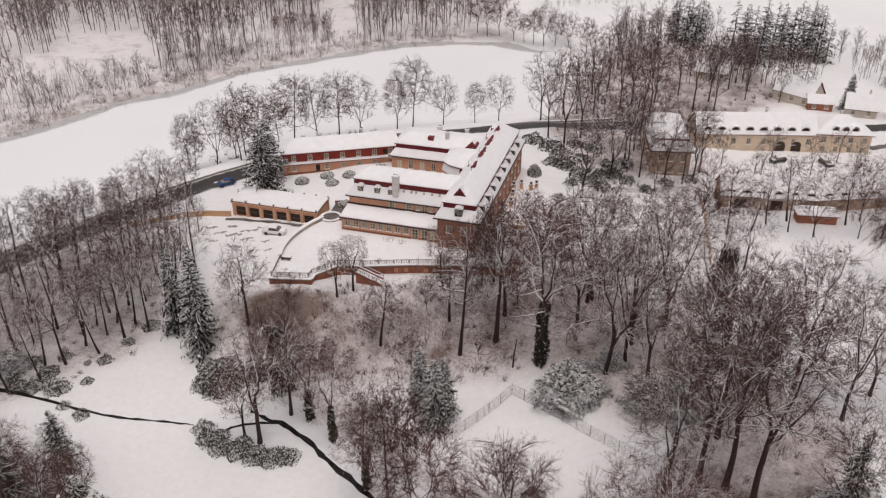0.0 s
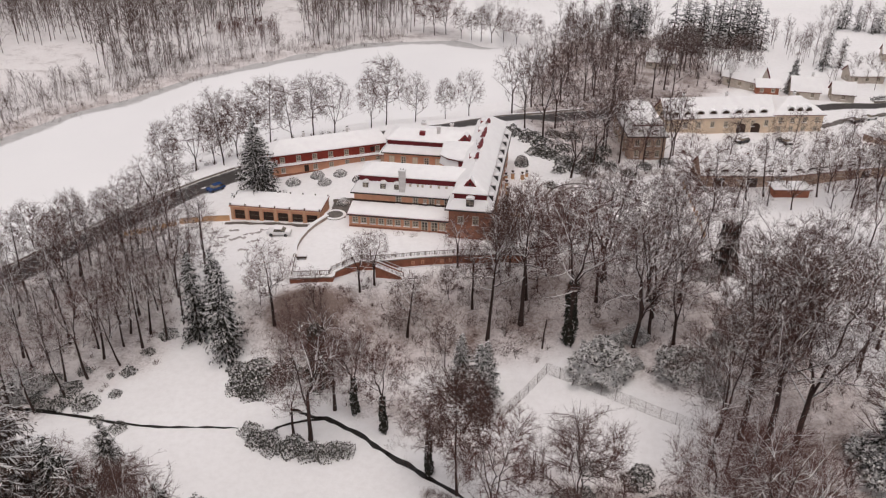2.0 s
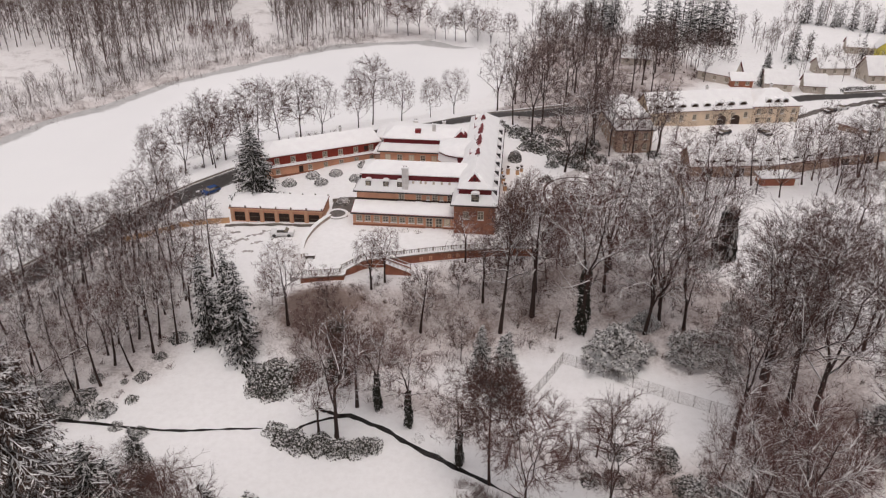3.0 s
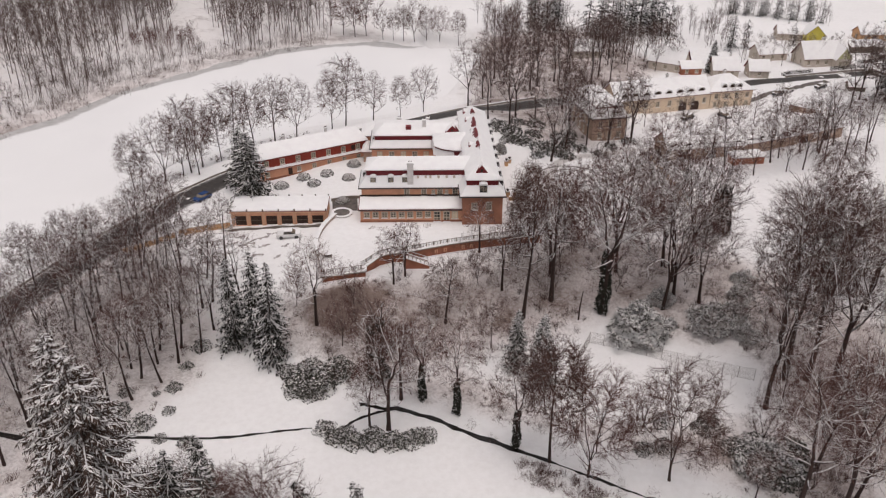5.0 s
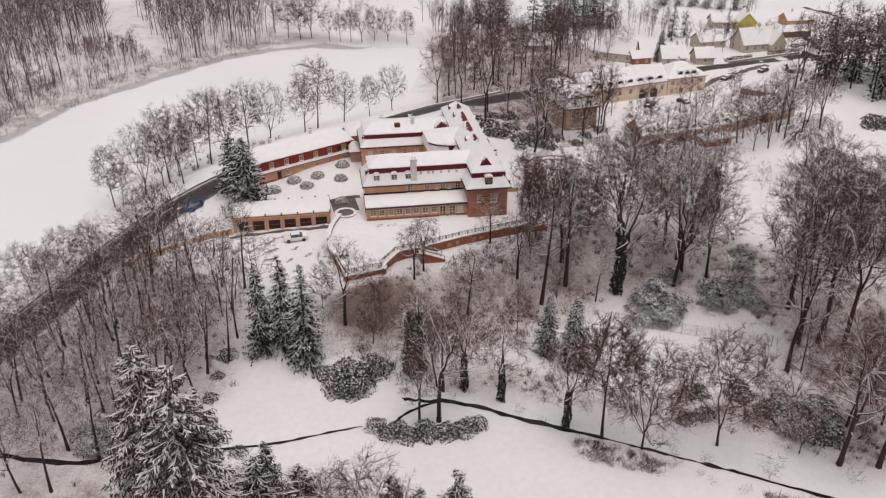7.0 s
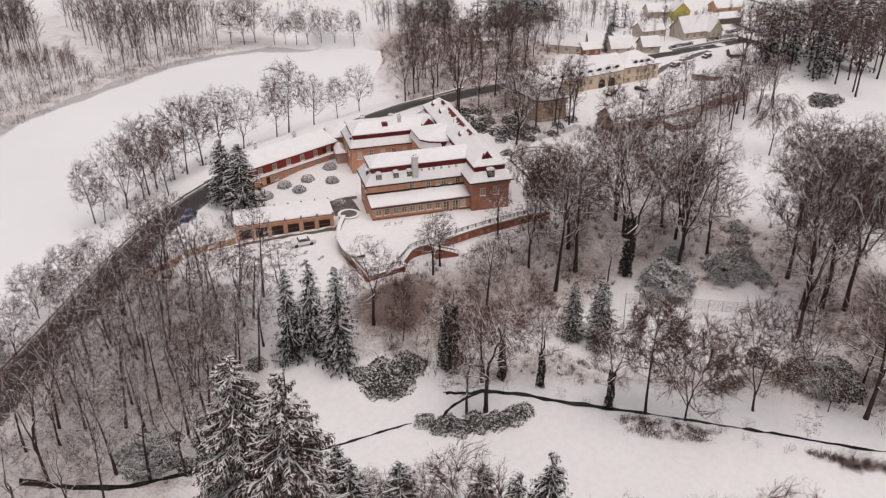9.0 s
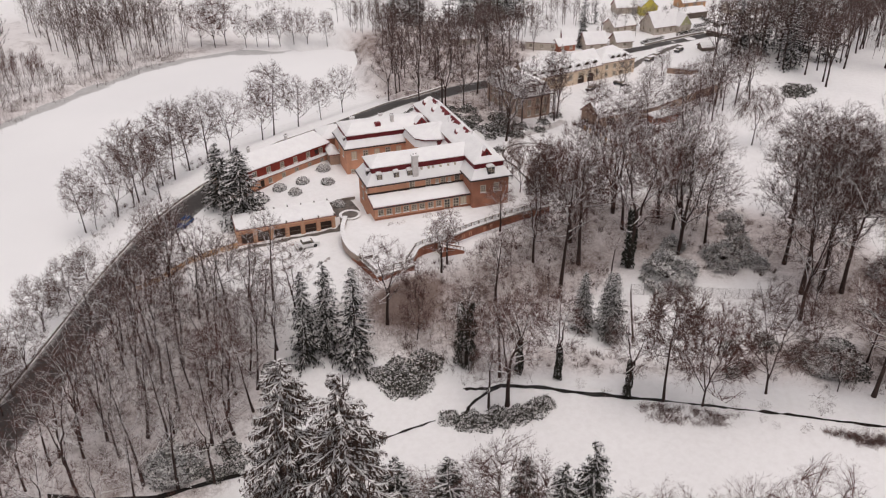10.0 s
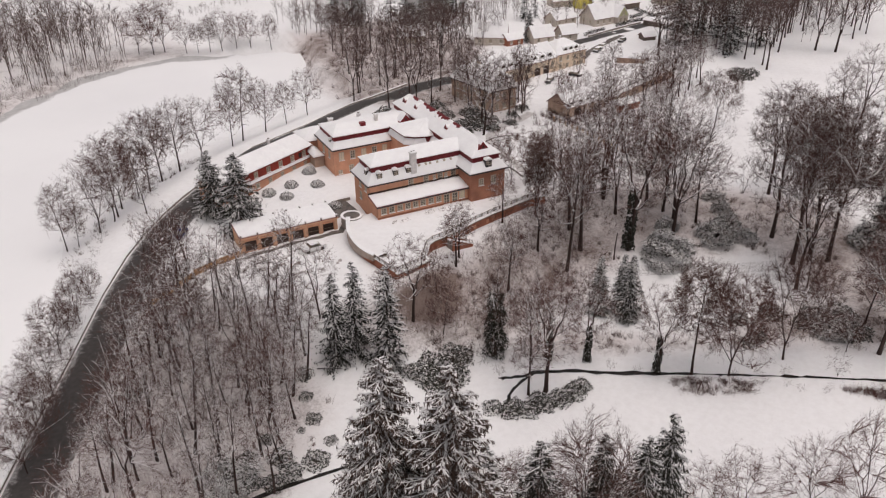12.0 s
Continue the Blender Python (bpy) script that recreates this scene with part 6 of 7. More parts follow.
def far_tree(seed, slim):
    """A small bare tree for the distance, 1 high."""
    g = np.random.default_rng(seed)
    t = Twigs()
    first = g.uniform(0.16, 0.36)
    middle, radii = np.array([0, 0, (1 + first) / 2]), np.array([slim, slim, (1 - first) / 2])
    line, _ = bent(np.zeros((1, 3)), unit(np.array([[0.03, 0, 1.0]])), np.array([0.9]), 5, 0.2, 0.03, g)
    t.tubes(line, np.linspace(1, 0.25, 5)[None] * 0.0095, 3)
    at, w, u, _ = along_lines(line, 16, first * 0.95, 1.0, g)
    way = splay(w, 25, 60, g)
    ln = np.clip(to_shell(at, unit(way + [0, 0, 0.3]), middle, radii), 0.03, 1) * g.uniform(0.75, 1.05, len(u))
    L, _ = bent(at, way, ln, 4, 0.5, 0.1, g)
    t.blades(L[:, 0], L[:, 2], 0.008, g)
    t.blades(L[:, 1], L[:, 3], 0.006, g)
    at, w, u, _ = along_lines(L, 6, 0.15, 1.0, g)
    tip = at + splay(w, 20, 55, g) * g.uniform(0.05, 0.14, (len(at), 1))
    t.blades(at, tip, 0.006, g)
    k = g.integers(0, len(at), len(at))
    base = at[k] + (tip - at)[k] * g.uniform(0.2, 1, (len(k), 1))
    t.blades(base, base + splay(unit((tip - at)[k]), 20, 55, g) * g.uniform(0.03, 0.08, (len(k), 1)), 0.0065, g)
    return t.arrays()


def far_wood(name, label, spots, low, high, mat, seed, slim=0.24):
    g = np.random.default_rng(seed)
    kinds = [far_tree(seed * 10 + k, slim) for k in range(4)]
    P, T, n = [], [], 0
    z = land(spots[:, 0], spots[:, 1])
    for k, (x, y) in enumerate(spots):
        p, t = kinds[g.integers(4)]
        a, h = g.uniform(0, 6.28), g.uniform(low, high)
        c, s = np.cos(a) * h, np.sin(a) * h
        P.append(np.stack([p[:, 0] * c - p[:, 1] * s + x, p[:, 0] * s + p[:, 1] * c + y, p[:, 2] * h + z[k] - 0.2], 1))
        T.append(t + n)
        n += len(p)
    tagged(new(name, mesh_of(name, np.concatenate(P), np.concatenate(T), mat)), label, "wood", kind="stuff")


def spread(outlines, count, gap, seed):
    g = np.random.default_rng(seed)
    out = []
    for o in outlines:
        o_ = np.array(o, float)
        p = g.uniform(o_.min(0), o_.max(0), (count * 8, 2))
        p = p[inside(o, p[:, 0], p[:, 1])]
        cells = {}
        for q in p:
            key = (int(q[0] // gap), int(q[1] // gap))
            if key not in cells and len(cells) < count:
                cells[key] = q
        out.append(np.array(list(cells.values())))
    return np.concatenate(out)


STAND_WEST = [(-215, 235), (-178, 258), (-152, 290), (-147, 302), (-150, 314), (-136, 321), (-116, 322), (-100, 395), (-220, 395)]
STAND_SHORE = [(-112, 290), (-104, 279), (-91, 277), (-80, 291), (-76, 312), (-80, 350), (-84, 400), (-112, 400), (-116, 322)]
STAND_MIDDLE = [(-79, 345), (-58, 345), (-55, 420), (-100, 420)]
STAND_NORTH = [(-39, 315), (-18, 327), (6, 333), (10, 348), (0, 392), (-44, 410)]
far_wood("far_wood", "dense leafless wood beyond the lake, greyish brown", spread([STAND_WEST], 420, 4.7, 41), 14, 21, TWIG_FAR, 42, 0.24)
far_wood("far_wood", "stands of bare trees beyond the lake, dark trunks in the snow", spread([STAND_SHORE, STAND_MIDDLE, STAND_NORTH], 120, 4.6, 47), 14, 21, TWIG_FAR, 48, 0.23)
far_wood("far_wood", "bushy leafless trees in a willow thicket on the far shore", spread([[(-230, 140), (-160, 196), (-136, 224), (-121, 240), (-134, 274), (-158, 276), (-240, 210)]], 170, 4.2, 51), 7, 12, TWIG_FAR, 52, 0.34)
far_wood("far_wood", "dark dense thicket beyond the lake", spread([[(-76, 324), (-60, 319), (-48, 321), (-50, 339), (-74, 341)]], 70, 2.4, 53), 6, 9, TWIG_RED, 54, 0.42)
far_wood("far_wood", "single bushy trees scattered along the far shore", spread([[(-128, 244), (-112, 256), (-96, 269), (-82, 288), (-64, 300), (-44, 312), (-18, 326), (4, 331), (4, 336), (-46, 320), (-84, 306), (-112, 282), (-134, 270)]], 130, 3.6, 55), 5, 10, TWIG_FAR, 56, 0.33)
far_wood("far_wood", "leafless trees behind the end of the lake", spread([[(62, 300), (74, 296), (96, 306), (88, 316), (66, 312)], [(60, 276), (84, 246), (112, 250), (128, 268), (80, 268), (70, 300)]], 60, 5.0, 43), 9, 15, TWIG_FAR, 44, 0.26)
far_wood("hedge", "bare hedge along the upper edge of the field", spread([[(40, 355), (64, 365), (112, 373), (112, 377), (62, 370), (36, 360)], [(-30, 430), (30, 416), (48, 408), (48, 414), (30, 422), (-30, 437)]], 60, 2.6, 57), 2.5, 5, TWIG_FAR, 58, 0.5)
far_wood("far_wood", "bare trees round the village gardens", spread([[(132, 258), (150, 252), (160, 276), (140, 296)], [(190, 150), (230, 150), (230, 200), (185, 190)], [(134, 238), (146, 228), (176, 226), (180, 236), (150, 244)], [(170, 305), (196, 290), (206, 274), (212, 280), (200, 298), (176, 312)], [(96, 300), (112, 316), (70, 330), (60, 318)]], 36, 4.0, 45), 5, 12, TWIG_FAR, 46, 0.3)
for k in range(16):
    x, y = 176 + 2.0 * k, 302 - 1.5 * k + (k * 37 % 5)
    plant(FAR_SPRUCES[k % 2], x, y, (8 + k * 29 % 6) / 16, k * 1.3, "spruce", "dark spruce in a row between the fields", "spruce", "spruces between the fields")


grow(HAZE, [(13.5, 141, 13), (16.5, 147.5, 11), (18, 137, 14), (17.5, 131.5, 15), (22, 139.5, 12), (-33.5, 113.5, 11), (-30, 119, 9), (-40, 122, 9)], 20, "park_tree", "fine-twigged bare tree beside the castle", group="trees on the castle slope")


def shrubs(outline, count, gap, low, high, label, group, seed):
    """Bare shrubs spread over an outline."""
    q = random.Random(seed)
    xs, ys = [p[0] for p in outline], [p[1] for p in outline]
    done, tries = [], 0
    while len(done) < count and tries < 4000:
        tries += 1
        x, y = q.uniform(min(xs), max(xs)), q.uniform(min(ys), max(ys))
        if bool(inside(outline, np.array([x]), np.array([y]))[0]) and all(math.dist((x, y), d) > gap for d in done) and float(to_line(ROAD, np.array([x]), np.array([y]))[0]) > 5.5:
            done.append((x, y))
            plant(SHRUBS[q.randrange(2)], x, y, q.uniform(low, high) / 20, q.uniform(0, 6.28), "bare_shrub", label, "shrub", group)


shrubs([(14, 116), (44, 120), (64, 104), (62, 70), (44, 58), (32, 66), (40, 88), (24, 98)], 22, 3.6, 5, 10, "bare brown shrub under the park trees", "shrubs in the park", 61)
shrubs([(-46, 124), (-24, 122), (4, 120), (10, 108), (-10, 100), (-30, 104), (-40, 114)], 22, 3.6, 3, 7, "bare reddish shrub on the castle slope", "shrubs on the slope", 62)
shrubs([(-18, 125), (-8, 127), (10, 126), (12, 117), (2, 112), (-14, 112), (-20, 116)], 18, 2.8, 4.5, 7.5, "dense grey-brown bare shrub under the terrace wall", "shrubs on the slope", 68)
shrubs([(10, 127), (14, 136), (26, 138), (36, 128), (36, 116), (22, 110), (12, 114)], 14, 4, 4.5, 7, "dense dark bare shrub beside the castle terrace", "shrubs in the park", 69)
shrubs([(-48, 118), (-36, 121), (-26, 117), (-26, 106), (-34, 103), (-44, 108)], 12, 3.4, 3.5, 6.5, "reddish-brown bare shrub below the terrace spur", "shrubs on the slope", 70)
shrubs([(-62, 152), (-80, 132), (-94, 112), (-88, 102), (-70, 108), (-58, 124), (-54, 136)], 16, 4.5, 2.5, 5, "bare shrub under the slope trees", "shrubs in the slope wood", 63)
shrubs([(-100, 150), (-84, 162), (-74, 180), (-62, 199), (-58, 196), (-68, 178), (-80, 158), (-96, 138)], 16, 3.5, 2.5, 5, "bare shrub on the lake bank", "shrubs on the lake bank", 64)
shrubs([(74, 122), (92, 124), (94, 136), (80, 138), (70, 130)], 7, 3.5, 4, 7, "dark bare shrub round the weeping tree", "shrubs on the lawn", 67)
shrubs([(26, 130), (30, 172), (56, 170), (60, 150), (56, 124)], 7, 4.5, 4, 8, "bare brown shrub beside the castle drive", "shrubs beside the drive", 65)
shrubs([(36, 236), (26, 212), (34, 192), (48, 190), (62, 206), (84, 228), (74, 258)], 16, 5, 4, 8, "bare shrub in the wood behind the castle", "shrubs behind the castle", 66)
brush("undergrowth", "grey bare thicket along the far shore", [[(-172, 164), (-116, 236), (-91, 264), (-60, 295), (-28, 314), (4, 324), (2, 338), (-40, 332), (-80, 314), (-112, 284), (-138, 254), (-194, 182)]], 900, TWIG_FAR, 37, 4.0, 14, 3.0, 0.07)
grow(FAR_OAKS, [(46, 178.5, 19), (52, 177.5, 20), (59, 178, 21), (45, 187, 20), (62, 183, 18), (56, 176, 17)], 20, "yard_tree", "tall bare tree beside the square house", group="trees round the square house")


def fallen(a, b, r, seed):
    """A fallen trunk with a few broken limbs, from a to b."""
    g = np.random.default_rng(seed)
    a, b = np.array([*a, height(*a) + 0.9]), np.array([*b, height(*b) + 0.3])
    wood = Twigs()
    line = curve_to(a[None], b[None], np.array([0.03]), 0.015, 7, g)
    wood.tubes(line, np.linspace(0.6, 1, 7)[None] * r, 6)
    limbs = Twigs()
    at, w, t, _ = along_lines(line, 6, 0.05, 0.6, g)
    limbs.tubes(curve_to(at, at + splay(w, 40, 80, g) * g.uniform(0.8, 2.2, (6, 1)), np.zeros(6), 0.05, 4, g), np.full((6, 4), r * 0.35) * np.linspace(1, 0.3, 4), 4)
    log = thing("fallen_tree", Matrix(), "fallen bare trunk lying in the snow", "log")
    part("trunk", wood.mesh("trunk", BARK), None, log)
    part("broken_limb", limbs.mesh("broken_limb", BOUGH), None, log)


fallen((-80.8, 112.6), (-73.5, 122.2), 0.17, 81)
fallen((-52.1, 118.9), (-54.9, 122.2), 0.2, 82)
grow(HAZE, [(-62.5, 78.5, 14), (-57, 76.5, 13), (-66, 84.5, 11), (-52, 71, 12)], 20, "streamside_tree", "dense dark bare tree on the near bank", group="trees on the near bank")

# ---- terrace, walls and court round the castle ----
def rail_line(parent, line, z, tall=0.95, gap=1.6):
    """A balustrade: a stone foot with snow, posts, bars and a rail."""
    for a, b in zip(line, line[1:]):
        n = max(1, round(math.dist(a, b) / gap))
        along = np.array([b[0] - a[0], b[1] - a[1]]) / math.dist(a, b)
        turn = Matrix.Translation((a[0], a[1], z)) @ Matrix.Rotation(math.atan2(along[1], along[0]), 4, "Z")
        L = math.dist(a, b)
        part("coping", Shape().box(0, L, -0.28, 0.28, 0, 0.14), STONE, parent, "pale stone coping with snow", at=turn)
        part("rail", Shape().box(0, L, -0.09, 0.09, tall - 0.12, tall), STONE, parent, at=turn)
        for k in range(n + 1):
            part("post", Shape().box(L * k / n - 0.09, L * k / n + 0.09, -0.1, 0.1, 0.141, tall + 0.06), STONE, parent, at=turn)
        bars = Shape()
        m = int(L / 0.32)
        for k in range(m):
            bars.box(L * (k + 0.5) / m - 0.03, L * (k + 0.5) / m + 0.03, -0.03, 0.03, 0.141, tall - 0.121)
        tagged(part("railing", bars, IRON, parent, at=turn), kind="stuff")


def wall_line(name, line, low, tall, thick, mat, label, category, cap=0.16):
    """A free-standing wall along a line, on the ground, with a snow cap."""
    wall = thing(name, Matrix(), label, category)
    for a, b in zip(line, line[1:]):
        L = math.dist(a, b)
        turn = math.atan2(b[1] - a[1], b[0] - a[0])
        za, zb = height(*a), height(*b)
        at = Matrix.Translation((a[0], a[1], 0)) @ Matrix.Rotation(turn, 4, "Z")
        t = thick / 2
        body = Shape().frustum([(0, -t, za - low), (L, -t, zb - low), (L, t, zb - low), (0, t, za - low)], [(0, -t, za + tall), (L, -t, zb + tall), (L, t, zb + tall), (0, t, za + tall)])
        seg = part("wall_section", body, mat, wall, at=at)
        part("snow_cap", Shape().sheet((0, -t - 0.06, za + tall), (L, -t - 0.06, zb + tall), (L, t + 0.06, zb + tall), (0, t + 0.06, za + tall), step=0.6, thick=cap), ROOF_SNOW, seg)
    return wall


def spot(u, v):
    p = CASTLE @ Vector((u, v, 0))
    return (p.x, p.y)


def build_terrace():
    curve = smoothed([(-27.6, 148.6), (-31.0, 144.2), (-33.2, 139.0), (-33.9, 135.0), (-33.7, 132.3)], 2)
    front = [(-34.5, 124.9), (-26.5, 124.5), (-26.2, 126.2), (-24.2, 127.9), (-22.6, 129.3), (-20.8, 129.8), (-17.3, 129.5), (-8.5, 130.1), (-3.0, 130.1), (7.0, 129.6), (11.0, 128.4)]
    rail = [(-34.1, 125.6), (-27.1, 125.3), (-26.8, 126.6), (-24.5, 128.4), (-22.8, 129.8), (-20.8, 130.2), (-17.3, 129.9), (-8.5, 130.5), (-3.0, 130.5), (7.0, 130.0), (11.0, 128.8)]
    back = [(13.0, 134.0), spot(29.9, -1.4), spot(21.7, -1.4), spot(21.7, 0.2), spot(0.7, 0.2), spot(0.7, 3.8)]
    ring = curve + front + back
    z = 2.4
    terrace = thing("terrace", Matrix(), "raised castle terrace under snow with a reddish retaining wall", "terrace")
    n = len(ring)
    body = Shape().add([(*p, -2.5) for p in ring] + [(*p, z) for p in ring], [(k, (k + 1) % n, n + (k + 1) % n, n + k) for k in range(n)])
    body.f = [tuple(reversed(f)) for f in body.f]
    part("retaining_wall", body, BRICK, terrace, "weathered reddish retaining wall")
    part("snow_floor", Shape().add([(*p, z + 0.1) for p in ring], [tuple(range(n))]), GROUND, terrace, "smooth snow on the terrace floor")
    base = Shape()
    for a, b in zip(front, front[1:]):
        out = Vector((b[1] - a[1], a[0] - b[0])).normalized() * 0.12
        base.add([(a[0] + out.x, a[1] + out.y, -2.5), (b[0] + out.x, b[1] + out.y, -2.5), (b[0] + out.x, b[1] + out.y, 0.1), (a[0] + out.x, a[1] + out.y, 0.1), (a[0], a[1], 0.35), (b[0], b[1], 0.35)], [(0, 1, 2, 3), (3, 2, 5, 4)])
    part("wall_foot", base, PLINTH, terrace, "battered darker foot of the wall")
    rail_line(terrace, rail, z + 0.05)
    rail_line(terrace, [curve[-1], rail[0]], z + 0.05)
    for a, b in zip(front, front[1:]):
        out = Vector((b[1] - a[1], a[0] - b[0], 0)).normalized() * 0.3
        p, q = Vector((*a, z - 0.14)), Vector((*b, z - 0.14))
        part("ledge", Shape().frustum([p, p + out, q + out, q], [v + Vector((0, 0, 0.2)) for v in (p, p + out, q + out, q)]), STONE, terrace, "stone ledge at the wall head")
        part("snow_cap", Shape().sheet(*(v + Vector((0, 0, 0.2)) for v in (p + out, q + out, q - out, p - out)), step=0.7, thick=0.14), ROOF_SNOW, terrace)
    for a, b in zip(front[6:], front[7:]):
        out = Vector((b[1] - a[1], a[0] - b[0], 0)).normalized() * 0.3
        p, q = Vector((*a, 0.36)), Vector((*b, 0.36))
        part("snow_ledge", Shape().sheet(p + out, q + out, q + out * 0.02, p + out * 0.02, step=0.6, thick=0.16), ROOF_SNOW, terrace, "line of snow on the foot of the wall")
    for x in (-11.0, -9.1, -5.3, -3.6):
        y = 130.1 + min(0.0, (x + 8.5) * 0.068)
        niche = part("wall_opening", Shape().box(x - 0.34, x + 0.34, y - 0.06, y - 0.004, 0.85, 1.65), ORANGE, terrace, "small orange blind opening in the wall")
        part("grille", Shape().box(x - 0.06, x + 0.06, y - 0.07, y - 0.062, 0.95, 1.55), PLINTH, niche)
    for a, b in zip(curve, curve[1:]):
        L = math.dist(a, b)
        at = Matrix.Translation((*a, z)) @ Matrix.Rotation(math.atan2(b[1] - a[1], b[0] - a[0]), 4, "Z")
        low = -0.35 - 1.1 * float(smooth((a[1] - 131) / 12))
        seg = part("parapet", Shape().box(0, L + 0.03, -0.36, 0.3, low, 0.8), PARAPET, terrace, "pale rendered parapet", at=at)
        part("snow_cap", Shape().sheet((0, -0.45, 0.8), (L + 0.03, -0.45, 0.8), (L + 0.03, 0.4, 0.8), (0, 0.4, 0.8), step=0.6, thick=0.2), ROOF_SNOW, seg)
    # stairs down to the slope
    stair = thing("outdoor_stairs", Matrix.Translation((-18.2, 128.3, 0)) @ Matrix.Rotation(radians(-9), 4, "Z"), "stone stairs with snowy rails down from the terrace", "stairs")
    for k in range(10):
        part("step", Shape().box(0.46 * k, 0.46 * k + 0.48, -1.3, 0.55, -2.0, z - 0.2 * (k + 1)), STONE, stair)
    for y in (-1.55, 0.55):
        part("side_wall", Shape().frustum([(0, y, -2.4), (4.9, y, -2.4), (4.9, y + 0.25, -2.4), (0, y + 0.25, -2.4)], [(0, y, z + 0.3), (4.9, y, 0.5), (4.9, y + 0.25, 0.5), (0, y + 0.25, z + 0.3)]), BRICK, stair)
        part("snow_cap", Shape().sheet((0, y - 0.05, z + 0.3), (4.9, y - 0.05, 0.5), (4.9, y + 0.3, 0.5), (0, y + 0.3, z + 0.3), step=0.6, thick=0.12), ROOF_SNOW, stair)
        part("handrail", Shape().tube([(0, y + 0.12, z + 1.05), (4.9, y + 0.12, 1.25)], [0.07, 0.07], 6), STONE, stair)
        for k in range(7):
            u = 0.1 + 0.78 * k
            part("baluster", Shape().box(u - 0.05, u + 0.05, y + 0.08, y + 0.17, z + 0.25 - 0.449 * u, z + 1.03 - 0.449 * u), STONE, stair)
    bench = thing("garden_bench", Matrix.Translation((-32.4, 131.7, z + 0.1)) @ Matrix.Rotation(radians(-6), 4, "Z"), "low dark garden bench on the terrace, partly snowed over", "bench")
    for k in range(4):
        part("seat_slat", Shape().box(-0.95, 0.95, -0.5 + 0.25 * k, -0.3 + 0.25 * k, 0.42, 0.5), DARK_WOOD, bench)
    for u in (-0.75, 0.75):
        part("leg", Shape().box(u - 0.1, u + 0.1, -0.45, 0.45, -0.02, 0.418), STONE, bench)
    part("snow_cover", Shape().sheet((-0.9, -0.1, 0.5), (0.9, -0.1, 0.5), (0.9, 0.42, 0.5), (-0.9, 0.42, 0.5), step=0.4, thick=0.1), ROOF_SNOW, bench)
    # round planter at the garage end
    cx, cy = -26.0, 149.6
    planter = thing("round_planter", Matrix.Translation((cx, cy, 0.4)), "round raised stone planter rimmed with snow", "planter")
    circle = lambda r, zz, k=20: [(r * math.cos(2 * math.pi * i / k), r * math.sin(2 * math.pi * i / k), zz) for i in range(k)]
    part("planter_wall", Shape().frustum(circle(2.2, -1.0), circle(2.2, 2.3)), STONE, planter)
    rim = Shape()
    lo, hi = circle(1.75, 2.3), circle(2.35, 2.3)
    for k in range(20):
        rim.sheet(lo[k], lo[(k + 1) % 20], hi[(k + 1) % 20], hi[k], step=0.5, thick=0.2)
    part("snow_rim", rim, ROOF_SNOW, planter)
    part("soil", Shape().add(circle(1.75, 2.34), [tuple(range(20))]), DRIVE, planter)
    for x, y, r in ((-19.4, 140.2, 1.1), (-13.0, 139.6, 1.2), (-10.2, 138.6, 0.9), (-21.5, 141.0, 0.6), (-14.5, 131.3, 0.7)):
        bed = thing("flower_bed", Matrix.Translation((x, y, z + 0.1)), "small bare flower bed breaking through the snow", "flower bed")
        part("stone_edging", Shape().frustum([(r * 1.2 * math.cos(a), r * 0.7 * math.sin(a), -0.02) for a in np.arange(9) * 0.698], [(r * math.cos(a), r * 0.55 * math.sin(a), 0.16) for a in np.arange(9) * 0.698]), STONE, bed)
        part("dry_plant", bed_twigs(r, int(x * 7)), None, bed)


def bed_twigs(r, seed):
    g = np.random.default_rng(abs(seed))
    t = Twigs()
    base = np.stack([g.uniform(-r, r, 40), g.uniform(-0.5 * r, 0.5 * r, 40), np.full(40, 0.1)], 1)
    t.blades(base, base + g.normal(size=(40, 3)) * 0.2 + [0, 0, 0.3], 0.08, g)
    return t.mesh("twigs", DRY)


build_terrace()
scuff = random.Random(33)
for x, y, a, L in ((-43.5, 148.2, 8, 2.6), (-40.5, 149.4, 5, 2.0), (-46.5, 146.5, 12, 2.2), (-43.0, 144.6, 4, 1.6), (-49.5, 147.6, 15, 1.8), (-52.0, 149.8, 10, 1.6), (-47.5, 150.3, -4, 1.4), (-39.0, 143.2, 20, 1.2), (-44.8, 141.3, -10, 1.5), (-50.2, 143.8, 8, 1.3), (-41.2, 139.0, 30, 1.2), (-37.5, 138.6, 20, 1.0)):
    c, q = math.cos(radians(a)), math.sin(radians(a))
    strip("trodden_patch", [(x + c * L * k / 4, y + q * L * k / 4 + scuff.uniform(-0.25, 0.25)) for k in range(-3, 4)], scuff.uniform(0.15, 0.4), PATH_SLUSH, 0.045, "trodden patch of slush in the forecourt snow", "patch", rag=0.5, seed=scuff.randrange(99))
wall_line("garden_wall", [(-49.0, 155.3), (-54.0, 155.6), (-59.5, 155.0)], 0.6, 1.35, 0.4, OCHRE, "ochre garden wall beside the garage, snow on top", "wall")
wall_line("garden_wall", [(-60.2, 154.6), (-65.0, 153.0), (-70.6, 151.0)], 0.8, 1.2, 0.4, OCHRE, "ochre garden wall running down beside the road", "wall")


def build_parapet():
    left = []
    for a, b, c in zip(ROAD, ROAD[1:], ROAD[2:]):
        d = np.array([c[0] - a[0], c[1] - a[1]])
        d = d / np.linalg.norm(d)
        left.append((b[0] - d[1] * 4.3, b[1] + d[0] * 4.3))
    line = smoothed(left, 1)
    wall_line("roadside_parapet", line, 0.8, 0.45, 0.5, STONE, "low stone parapet along the lake road, capped with snow", "parapet", 0.2)


